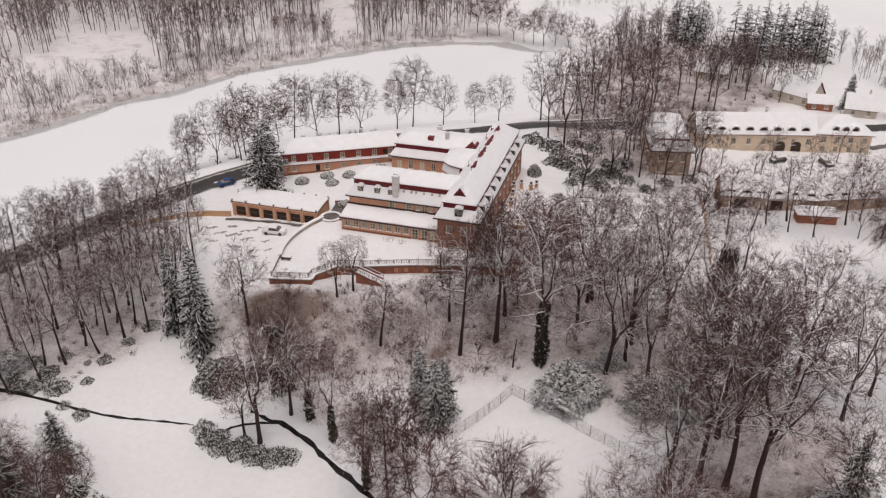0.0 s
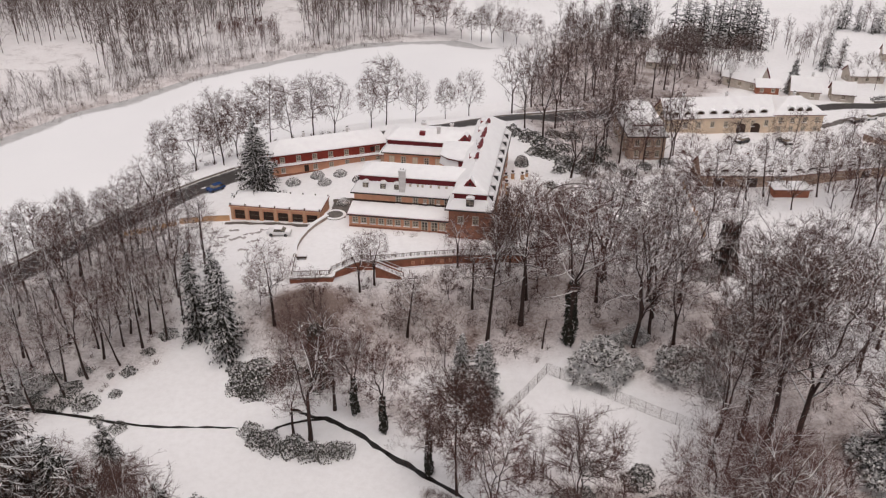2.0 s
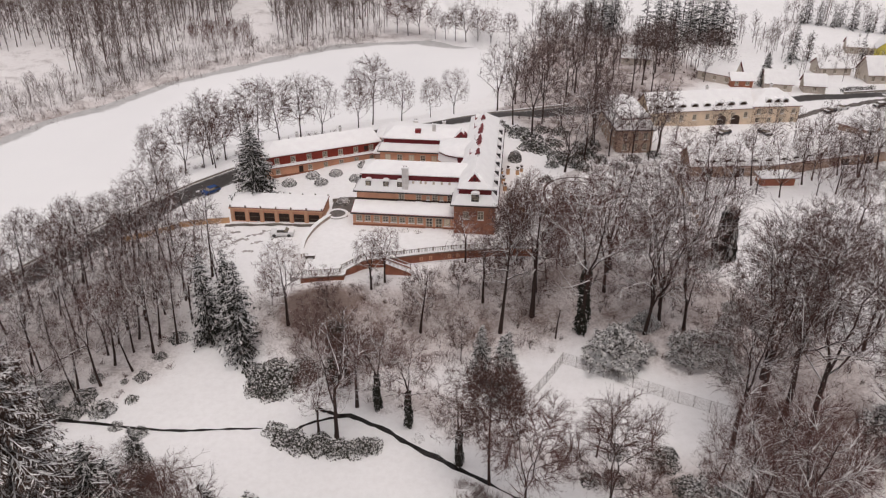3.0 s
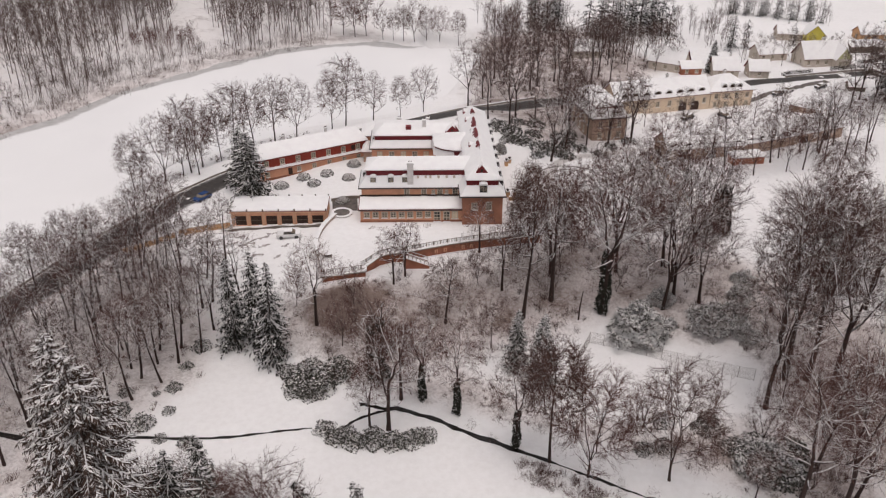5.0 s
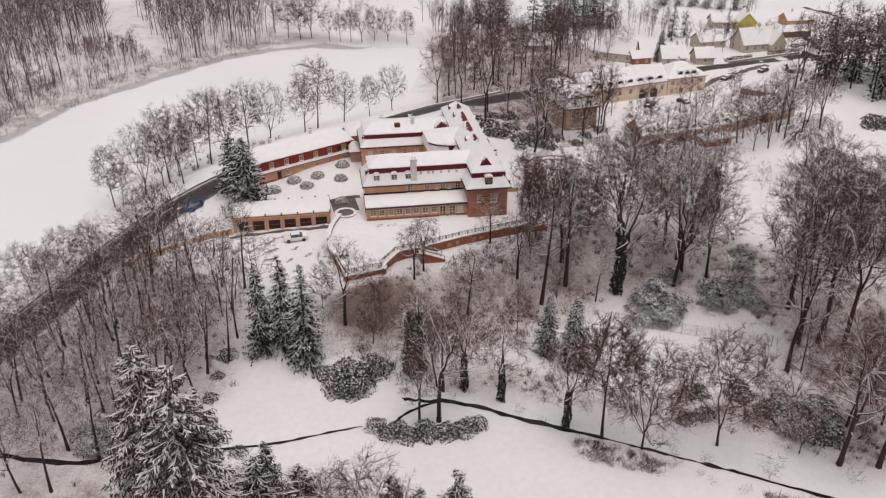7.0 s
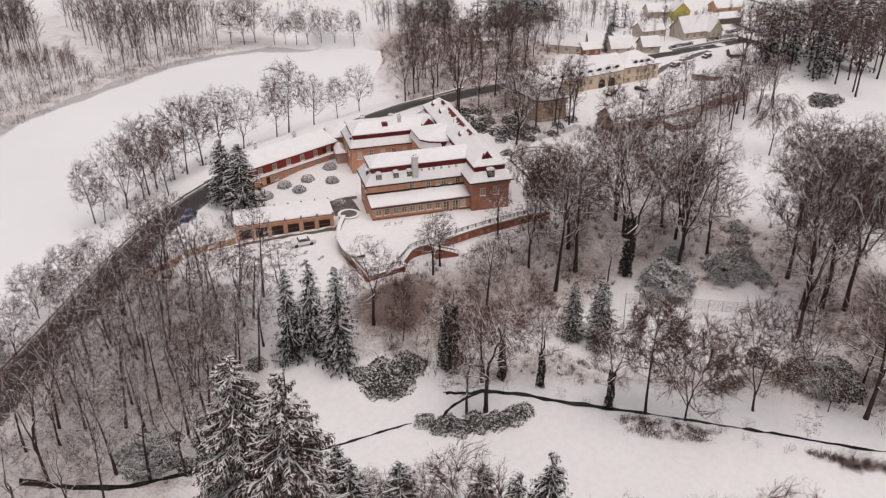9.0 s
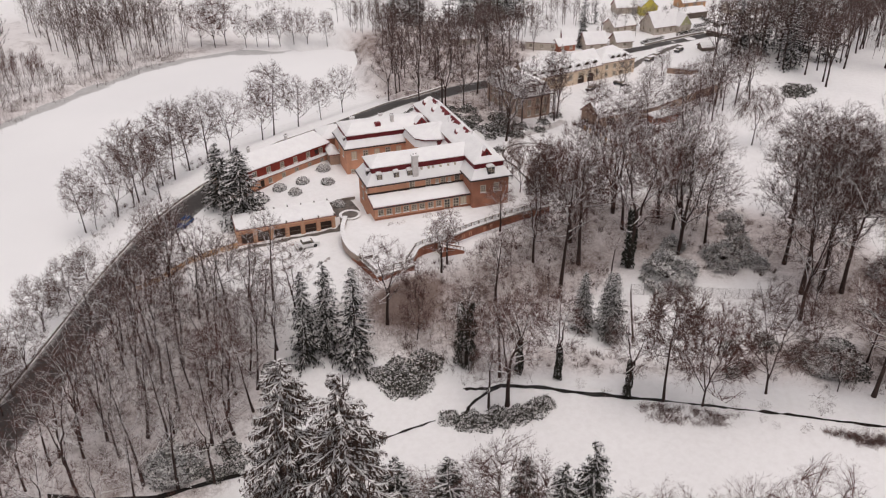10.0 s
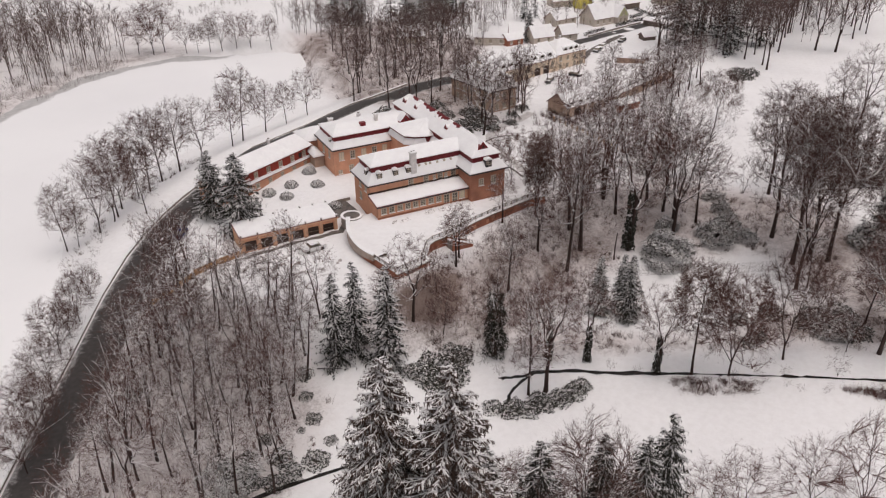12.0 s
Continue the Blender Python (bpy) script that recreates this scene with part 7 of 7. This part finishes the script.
def build_pillar(x, y, tall, wide):
    """A garden pillar with a ball on top, capped with snow."""
    z = height(x, y)
    pillar = thing("garden_pillar", Matrix.Translation((x, y, z)), "ochre stone garden pillar with a snow-capped dark urn", "pillar", "garden pillars beside the castle")
    w = wide / 2
    part("shaft", Shape().box(-w, w, -w, w, -0.3, tall), OCHRE, pillar)
    part("cap_stone", Shape().box(-w - 0.12, w + 0.12, -w - 0.12, w + 0.12, tall + 0.002, tall + 0.16), STONE, pillar)
    ring = lambda r, q: [(r * math.cos(k * math.pi / 5), r * math.sin(k * math.pi / 5), q) for k in range(10)]
    part("urn", Shape().frustum(ring(0.14, tall + 0.162), ring(0.36, tall + 0.6)).frustum(ring(0.36, tall + 0.602), ring(0.28, tall + 0.85)), DARK_WOOD, pillar, "dark urn")
    part("snow_cap", Shape().frustum(ring(0.38, tall + 0.852), ring(0.16, tall + 1.08)), ROOF_SNOW, pillar)


for x, y, tall, wide in ((14.2, 166.4, 1.3, 0.7), (16.0, 167.2, 1.4, 0.7), (18.2, 166.6, 1.2, 0.7), (19.6, 168.0, 0.9, 0.6), (13.6, 162.2, 1.3, 0.7), (13.0, 158.2, 1.2, 0.7), (12.3, 150.6, 1.2, 0.7), (13.9, 150.4, 1.0, 0.6)):
    build_pillar(x, y, tall, wide)
wall_line("garden_wall", [(12.0, 149.2), (15.2, 148.4)], 0.4, 0.9, 0.5, OCHRE, "short ochre garden wall beside the castle, snow on top", "wall")
wall_line("garden_wall", [(13.2, 158.6), (13.6, 162.0), (14.2, 166.2)], 0.4, 0.6, 0.35, OCHRE, "low ochre garden wall between two pillars", "wall")
build_parapet()


def build_fence():
    line = [(-2.2, 90.9), (9.8, 102.8), (31.0, 84.0)]
    fence = thing("wire_fence", Matrix(), "tall thin wire fence round a snowy tennis court", "fence")
    for a, b in zip(line, line[1:]):
        n = round(math.dist(a, b) / 2.6)
        for k in range(n + 1):
            x, y = a[0] + (b[0] - a[0]) * k / n, a[1] + (b[1] - a[1]) * k / n
            z = height(x, y)
            part("post", Shape().tube([(x, y, z - 0.3), (x, y, z + 2.4)], [0.04, 0.04], 5), WIRE, fence)
            if k < n:
                u, v = a[0] + (b[0] - a[0]) * (k + 1) / n, a[1] + (b[1] - a[1]) * (k + 1) / n
                w = height(u, v)
                net = Shape()
                for h in (0.1, 1.2, 2.35):
                    net.tube([(x, y, z + h), (u, v, w + h)], [0.012, 0.012], 3)
                for s in range(1, 21):
                    p, q, r = x + (u - x) * s / 21, y + (v - y) * s / 21, z + (w - z) * s / 21
                    net.tube([(p, q, r + 0.05), (p, q, r + 2.35)], [0.009, 0.009], 3)
                tagged(part("wire_panel", net, WIRE, fence), kind="stuff")


build_fence()
strip("drive", smoothed([(20.5, 136), (21.5, 143), (23, 149.5), (25, 156), (27, 161), (33, 166), (40, 169.5), (48.5, 172.5), (58, 174)]), 1.3, PACKED, 0.04, "snow-covered drive curving past the castle", "drive", rag=0.25, seed=6)
strip("kerb", smoothed([(36.6, 160.5), (37.4, 159.8), (39.8, 157.2), (40.5, 152)]), 0.3, DRIVE, 0.09, "dark wet kerb round a snowy lawn", "kerb", rag=0.1, seed=7)
strip("kerb", smoothed([(36.5, 160.6), (34.2, 161.6), (30, 162.7), (26, 161.9), (23.2, 159.4), (21.4, 155.8), (21.1, 152.8), (20.5, 148.4), (18.5, 141.5)]), 0.3, DRIVE, 0.09, "dark wet kerb round a snowy lawn", "kerb", rag=0.1, seed=13)
strip("kerb", smoothed([(34, 159.4), (30, 160.5), (27, 159.8), (24.9, 157.6), (23.3, 154.4), (22.8, 151.6)]), 0.22, DRIVE, 0.09, "dark wet kerb along the inside of the drive", "kerb", rag=0.1, seed=14)
strip("court_paving", [spot(-6.5, 11.0), spot(-1.0, 11.6)], 3.4, DRIVE, 0.05, "dark wet paving swept free of snow beside the castle", "paving", rag=0.35, seed=8)
strip("garage_apron", [spot(-28.0, 1.9), spot(-18.0, 3.0), spot(-7.0, 3.0), spot(-5.0, 5.0)], 0.6, DRIVE, 0.05, "bare wet strip before the garage doors", "paving", rag=0.35, seed=9)
wall_line("court_wall", [spot(-7.0, 13.8), spot(-3.0, 14.6), spot(-0.2, 14.6)], 0.4, 0.7, 0.35, STONE, "low stone wall at the edge of the courtyard", "wall")


# ---- vehicles ----
def build_car(x, y, turn, paint, label, snow=True, pickup=False):
    z = height(x, y) + 0.02
    car = thing("car", Matrix.Translation((x, y, z)) @ Matrix.Rotation(radians(turn), 4, "Z") @ Matrix.Scale(1.14 if pickup else 1.0, 4), label, "car")
    w = 0.86
    side = [(-2.15, 0.35), (-2.2, 0.75), (-2.05, 0.92), (-1.2, 0.98), (2.0, 0.98), (2.15, 0.8), (2.15, 0.35)]
    n = len(side)
    body = Shape().add([(px, -w, pz) for px, pz in side] + [(px, w, pz) for px, pz in side], [tuple(range(n)), tuple(range(2 * n - 1, n - 1, -1))] + [(k, n + k, n + (k + 1) % n, (k + 1) % n) for k in range(n)])
    part("body", body, paint, car)
    roof = [(-1.2, 0.98), (-0.6, 1.42), (0.7 if pickup else 1.5, 1.45), (0.9 if pickup else 2.0, 0.98)]
    cab = part("cabin", Shape().frustum([(roof[0][0], -w, 0.985), (roof[3][0], -w, 0.985), (roof[3][0], w, 0.985), (roof[0][0], w, 0.985)], [(roof[1][0], -w + 0.15, 1.42), (roof[2][0], -w + 0.15, 1.45), (roof[2][0], w - 0.15, 1.45), (roof[1][0], w - 0.15, 1.42)]), GLASS, car, "dark glass cabin")
    part("roof", Shape().box(roof[1][0] - 0.05, roof[2][0] + 0.05, -w + 0.12, w - 0.12, 1.452, 1.5), paint, cab)
    if snow:
        part("snow_cover", Shape().sheet((roof[1][0] - 0.1, -w + 0.1, 1.5), (roof[2][0] + 0.1, -w + 0.1, 1.5), (roof[2][0] + 0.1, w - 0.1, 1.5), (roof[1][0] - 0.1, w - 0.1, 1.5), step=0.4, thick=0.12), ROOF_SNOW, car)
        part("snow_cover", Shape().sheet((-2.1, -w + 0.05, 0.95), (-1.25, -w + 0.05, 0.99), (-1.25, w - 0.05, 0.99), (-2.1, w - 0.05, 0.95), step=0.4, thick=0.08), ROOF_SNOW, car)
    for px in (-1.35, 1.35):
        for s in (-1, 1):
            wheel = part("wheel", Shape().tube([(px, s * (w - 0.16), 0.33), (px, s * (w + 0.03), 0.33)], [0.33, 0.33], 12), RUBBER, car)
            part("rim", Shape().tube([(px, s * (w + 0.031), 0.33), (px, s * (w + 0.045), 0.33)], [0.19, 0.17], 10), IRON, wheel)
    for s in (-1, 1):
        part("headlight", Shape().box(-2.215, -2.17, s * 0.6 - 0.16, s * 0.6 + 0.16, 0.62, 0.76), WHITE, car)
        part("tail_light", Shape().box(2.15, 2.175, s * 0.66 - 0.12, s * 0.66 + 0.12, 0.6, 0.78), RED, car)


build_car(-37.8, 146.8, 170, CAR_WHITE, "white pickup car parked in the snowy forecourt", pickup=True)
build_car(-54.0, 171.6, 40, CAR_BLUE, "dark blue car parked beside the road", snow=False)
for x, y, a, m, s in ((124.5, 201.5, 15, CAR_DARK, "dark car parked in the village yard"), (130.0, 203.6, 15, CAR_WHITE, "pale car parked in the village yard"), (143.0, 204.0, 12, CAR_DARK, "dark car standing in the snowy yard"), (96.0, 188.5, 100, CAR_DARK, "dark car before the long house"), (84.0, 189.5, 20, CAR_DARK, "dark snow-dusted car before the long house")):
    build_car(x, y, a, m, s)


# ---- village ----
def eyebrow(parent, x, y, z, w=1.3, depth=1.6, rise=0.5):
    """A low eyebrow dormer looking to -y."""
    arc = [(x + w / 2 * -math.cos(a), z + rise * math.sin(a)) for a in (math.pi * k / 8 for k in range(9))]
    n = len(arc)
    ob = part("eyebrow_dormer", Shape().add([(u, y, q) for u, q in arc], [tuple(range(n))]), DARK_WOOD, parent, "dark arched eyebrow dormer")
    arc = [(x + (u - x) * 1.25, z + (q - z) * 1.4) for u, q in arc]
    part("snow_hood", Shape().add([(u, y - 0.12, q + 0.02) for u, q in arc] + [(u, y + depth, q + 0.02) for u, q in arc], [(k, k + 1, n + k + 1, n + k) for k in range(n - 1)]), ROOF_SNOW, ob)


def gable(parent, rect, z0, zr, wall, over=0.4, snow=0.3):
    """A ridged roof along x, with its two gable walls."""
    x0, x1, y0, y1 = rect
    ym = (y0 + y1) / 2
    for x in (x0, x1 - 0.35):
        part("gable_wall", Shape().add([(x, y0, z0), (x, y1, z0), (x, ym, zr - 0.12), (x + 0.35, y0, z0), (x + 0.35, y1, z0), (x + 0.35, ym, zr - 0.12)], [(0, 2, 1), (3, 4, 5), (0, 3, 5, 2), (1, 2, 5, 4)]), wall, parent)
    s = (zr - z0) / (ym - y0)
    e = z0 - over * s
    deck = Shape()
    bed = Shape()
    for ya in (y0 - over, y1 + over):
        deck.frustum([(x0 - over, ya, e - 0.12), (x1 + over, ya, e - 0.12), (x1 + over, ym, zr - 0.12), (x0 - over, ym, zr - 0.12)], [(x0 - over, ya, e), (x1 + over, ya, e), (x1 + over, ym, zr), (x0 - over, ym, zr)])
        bed.sheet((x0 - over, ya, e), (x1 + over, ya, e), (x1 + over, ym, zr), (x0 - over, ym, zr), step=1.0, thick=snow)
    roof = part("roof", deck, RED_TIN, parent)
    part("snow_cover", bed, ROOF_SNOW, roof, "thick snow")


def cottage(x, y, turn, L, D, H, R, wall, label, rows=(), name="house", roof="gable", chimneys=(0.3,), z=None, gap=2.8):
    """A house whose front runs from (x, y) along turn, walls H high, roof R higher. rows: sill and head of each row of windows."""
    z = height(x, y) if z is None else z
    house = thing(name, Matrix.Translation((x, y, z)) @ Matrix.Rotation(radians(turn), 4, "Z"), label, "house")
    n = max(1, int((L - 1.2) / gap))
    front = [(L * (k + 0.5) / n, 0.95, s, t) for k in range(n) for s, t in rows]
    m = max(1, int((D - 1.6) / 3.0))
    ends = [((D - 1.0) * (k + 0.5) / m, 0.9, s, t) for k in range(m) for s, t in rows]
    wing(house, (0, L, 0, D), -1.2, H, wall, [front, ends, [], ends], trim=False, thick=0.4)
    if roof == "gable":
        gable(house, (0, L, 0, D), H, H + R, wall)
    else:
        inset = min(D / 2, L / 2 - 0.3)
        hip(house, (-0.5, L + 0.5, -0.5, D + 0.5), H + 0.05, ((inset, D / 2), (L - inset, D / 2)), H + R, step=1.1)
    for c in chimneys:
        chimney(house, L * c, D * 0.55, H + R * 0.5, H + R + 0.8, 0.6, 0.6)
    return house


def build_village():
    long_house = cottage(65.0, 198.0, -1.5, 31.3, 9.5, 5.2, 4.0, CREAM, "long cream two-storey house with arched gates under a snowy roof", [(2.2, 3.7)], "long_house", chimneys=(0.2, 0.6), z=-1.9, gap=3.4)
    for x in (22.2, 26.4):
        arch = [(x - 1.3, 0.0)] + [(x - 1.3 * math.cos(a), 2.2 + 1.1 * math.sin(a)) for a in (math.pi * k / 8 for k in range(9))] + [(x + 1.3, 0.0)]
        part("arched_gate", Shape().add([(u, -0.06, q - 0.3) for u, q in arch] + [(u, -0.004, q - 0.3) for u, q in arch], [tuple(range(len(arch)))] + [(k, k + len(arch), k + 1 + len(arch), k + 1) for k in range(len(arch) - 1)]), DARK_WOOD, long_house, "dark arched gateway")
    for k in range(8):
        eyebrow(long_house, 2.6 + 3.65 * k, 0.25, 5.95, 1.9, 2.0, 0.75)
    block = cottage(96.4, 197.0, -5.5, 13.8, 11.0, 5.6, 3.6, CREAM, "cream two-storey house with small windows and a snowy hipped roof", [(0.9, 2.2), (3.5, 4.8)], "corner_house", "hip", (0.5,), z=-2.2, gap=2.6)
    for x in (4.4, 6.9, 9.4):
        eyebrow(block, x, 0.5, 6.35, 1.7, 2.0, 1.0)
    barn = cottage(61.8, 164.0, -7.2, 21.2, 8.0, 3.4, 3.2, PINK, "long low barn of weathered render under snow", [], "barn", "gable", (), z=-1.8)
    for k in range(6):
        eyebrow(barn, 2.0 + 3.5 * k, 0.3, 3.8, 1.9, 1.8, 0.65)
    for x in (3.0, 11.0):
        part("barn_gate", Shape().box(x, x + 2.6, -0.05, -0.004, -0.2, 2.4), DARK_WOOD, barn, "dark wooden barn gate")
    barn = cottage(83.2, 161.6, 6.2, 35.0, 8.0, 3.4, 3.2, PINK, "very long low pale barn with eyebrow dormers under snow", [], "barn", "gable", (), z=-1.8)
    for k in range(9):
        eyebrow(barn, 2.2 + 3.7 * k, 0.3, 3.8, 1.9, 1.8, 0.65)
    for x in (20.0, 27.5):
        part("barn_gate", Shape().box(x, x + 2.4, -0.05, -0.004, -0.2, 2.2), DARK_WOOD, barn)
    pav = thing("pavilion_house", Matrix.Translation((49.3, 182.0, -1.8)) @ Matrix.Rotation(radians(-6), 4, "Z"), "square weathered pink house with a snowy mansard roof", "house")
    wing(pav, (0, 9.5, 0, 19.0), -0.8, 6.6, PINK, [[(2.2, 1.0, 1.0, 2.6), (5.0, 1.0, 1.0, 2.6), (7.6, 1.0, 1.0, 2.6), (2.2, 1.0, 4.0, 5.6), (5.0, 1.0, 4.0, 5.6), (7.6, 1.0, 4.0, 5.6)], [], [], [(2.6 + 3.2 * k, 1.0, z_, z_ + 1.6) for k in range(5) for z_ in (1.0, 4.0)]])
    mansard(pav, (-0.5, 10.0, -0.5, 19.5), 6.7, (0.9, 8.6, 0.9, 18.1), 9.0, 0.3, ((4.75, 4.4), (4.75, 14.6)), 11.2)
    for k in range(4):
        dormer(pav, 0.2, 3.0 + 4.2 * k, 7.2, -90, 1.0, 1.1)
    for x in (2.6, 6.8):
        dormer(pav, x, 0.1, 7.2, 0, 1.0, 1.1)
    cottage(76.6, 156.0, -7, 8.2, 3.6, 2.1, 1.2, BRICK, "small brown wooden summerhouse with a snowy roof", [], "summerhouse", "hip", (), gap=2)
    house = cottage(153.6, 225.3, -10, 16.5, 9.0, 3.2, 4.9, PALE_WALL, "large pale village house with a steep snowy roof", [(0.9, 2.2)], chimneys=(0.5, 0.7))
    wing(house, (10.5, 16.2, -2.2, 0.0), -1.0, 3.2, PALE_WALL, [[(1.6, 0.9, 0.9, 2.2), (4.0, 0.9, 0.9, 2.2)], [], [], []], trim=False, thick=0.3)
    peak = Shape().add([(10.5, -2.2, 3.2), (16.2, -2.2, 3.2), (13.35, -2.2, 7.0)], [(0, 1, 2)])
    part("front_gable", peak, GREEN, house, "pale green front gable")
    windows_on(house, (10.5, -2.2), (16.2, -2.2), [(2.85, 0.9, 3.7, 4.9)])
    bed = Shape()
    for xa in (10.1, 16.6):
        bed.sheet((xa, -2.6, 2.75), (13.35, -2.6, 7.05), (13.35, 4.0, 7.05), (xa, 4.0, 2.75), step=0.9, thick=0.25)
    part("snow_cover", bed, ROOF_SNOW, house)
    cottage(143.0, 236.5, -8, 11, 7, 2.8, 2.6, PALE_WALL, "low pale house with a snowy roof", [(0.9, 2.1)])
    cottage(116.0, 224.5, -20, 8.5, 7.0, 2.8, 3.4, PALE_WALL, "pale house with a broad snow-covered roof", [(0.9, 2.1)], chimneys=(0.7,))
    cottage(127.0, 219.8, -20, 6.5, 6.0, 2.6, 2.8, PALE_WALL, "small white house with a snowy gable roof", [(0.9, 2.0)], chimneys=())
    cottage(107.0, 229.5, -12, 7, 5, 2.4, 1.8, BRICK, "small red wooden cottage with a snowy roof", [(0.8, 1.8)], chimneys=())
    cottage(100.5, 240.5, -50, 12, 8, 3.2, 4.2, PALE_WALL, "pale house among bare trees, snow on its roof", [(0.9, 2.1)])
    cottage(82.0, 262.0, -20, 10, 7, 2.8, 3.2, PALE_WALL, "pale house at the edge of the wood under snow", [(0.9, 2.1)])
    cottage(169.0, 260.0, -25, 14, 7, 2.8, 2.6, PALE_WALL, "long low house with a snow-covered roof", [(0.9, 2.0)])
    cottage(181.0, 248.0, 60, 9, 7, 4.2, 3.4, YELLOW, "bright yellow house with a snowy roof", [(1.0, 2.2)])
    cottage(183.0, 236.0, -12, 13, 8, 2.6, 1.4, GREY_WOOD, "low dark wooden shed under snow", [], "shed", "gable", ())
    cottage(200.0, 250.0, -15, 12, 7, 2.8, 2.4, OCHRE, "orange-red house with a snowy roof", [(0.9, 2.0)])
    cottage(176.0, 193.5, 92, 20.5, 4.5, 2.2, 0.8, GREY_WOOD, "long low dark shed with a white snowy roof", [], "shed", "gable", ())
    cottage(118.6, 188.5, -58, 9.5, 4.5, 2.0, 0.7, PINK, "low brown shed with a flat snowy roof", [], "shed", "gable", ())
    cottage(150.0, 199.0, -25, 5, 4, 1.6, 1.2, GREY_WOOD, "small grey shed in the snowy yard", [], "shed", "gable", ())
    cottage(205.0, 228.0, -20, 14, 8, 2.8, 2.6, PALE_WALL, "pale house beside the village road under snow", [(0.9, 2.1)])


build_village()
strip("road", smoothed([(64, 212), (90, 214), (110, 214.5), (127, 215), (150, 214.3), (178, 212.8), (205, 210.8), (219, 211.5), (229, 219), (236, 240), (236, 275)]), 2.6, TAR, 0.05, "dark wet village road between snowbanks", "road", rag=0.2, seed=11)
strip("yard", smoothed([(112, 199), (128, 206), (150, 209)]), 1.2, DRIVE, 0.05, "slushy wheel tracks in the village yard", "yard", rag=0.4, seed=12)
wall_line("road_wall", [(140, 217.5), (160, 217.3), (172, 216.0)], 0.3, 0.7, 0.4, STONE, "low garden wall beside the village road", "wall")


for label, line in (("clipped dark hedge beside the village road, snow on top", [(160, 219.5), (186, 217.5), (205, 215.5)]), ("snowy hedge in front of the pale village house", [(140, 219.5), (152, 219.0)]), ("snowy garden hedge between two village plots", [(186, 219.5), (190, 232)]), ("dark hedge round a snowy garden", [(176, 224), (184, 223.5)])):
    g = np.random.default_rng(len(label))
    hedge = Twigs()
    for p, q in zip(line, line[1:]):
        n = int(math.dist(p, q) * 60)
        f = g.uniform(0, 1, n)
        base = np.stack([p[0] + (q[0] - p[0]) * f + g.normal(size=n) * 0.35, p[1] + (q[1] - p[1]) * f + g.normal(size=n) * 0.35, g.uniform(0, 1.3, n)], 1)
        base[:, 2] += land(base[:, 0], base[:, 1])
        hedge.blades(base, base + g.normal(size=base.shape) * 0.3 + [0, 0, 0.15], 0.2, g)
    tagged(new("hedge", hedge.mesh("hedge", LEAF_LADEN)), label, "hedge", kind="stuff")


def build_garden_fence():
    line = [(58.0, 165.5), (56.4, 157.6), (55.1, 151.0), (53.8, 144.6), (51.8, 136.5)]
    fence = thing("garden_fence", Matrix(), "low ochre garden fence with snow-capped posts", "fence")
    for a, b in zip(line, line[1:]):
        n = 3
        for k in range(n):
            x, y = a[0] + (b[0] - a[0]) * k / n, a[1] + (b[1] - a[1]) * k / n
            u, v = a[0] + (b[0] - a[0]) * (k + 1) / n, a[1] + (b[1] - a[1]) * (k + 1) / n
            z, w = height(x, y), height(u, v)
            post = part("post", Shape().box(x - 0.2, x + 0.2, y - 0.2, y + 0.2, z - 0.3, z + 1.35), OCHRE, fence)
            part("snow_cap", Shape().frustum([(x - 0.26, y - 0.26, z + 1.352), (x + 0.26, y - 0.26, z + 1.352), (x + 0.26, y + 0.26, z + 1.352), (x - 0.26, y + 0.26, z + 1.352)], [(x - 0.14, y - 0.14, z + 1.55), (x + 0.14, y - 0.14, z + 1.55), (x + 0.14, y + 0.14, z + 1.55), (x - 0.14, y + 0.14, z + 1.55)]), ROOF_SNOW, post)
            for h in (0.45, 1.0):
                part("rail", Shape().tube([(x, y, z + h), (u, v, w + h)], [0.06, 0.06], 4), GREY_WOOD, fence)


build_garden_fence()
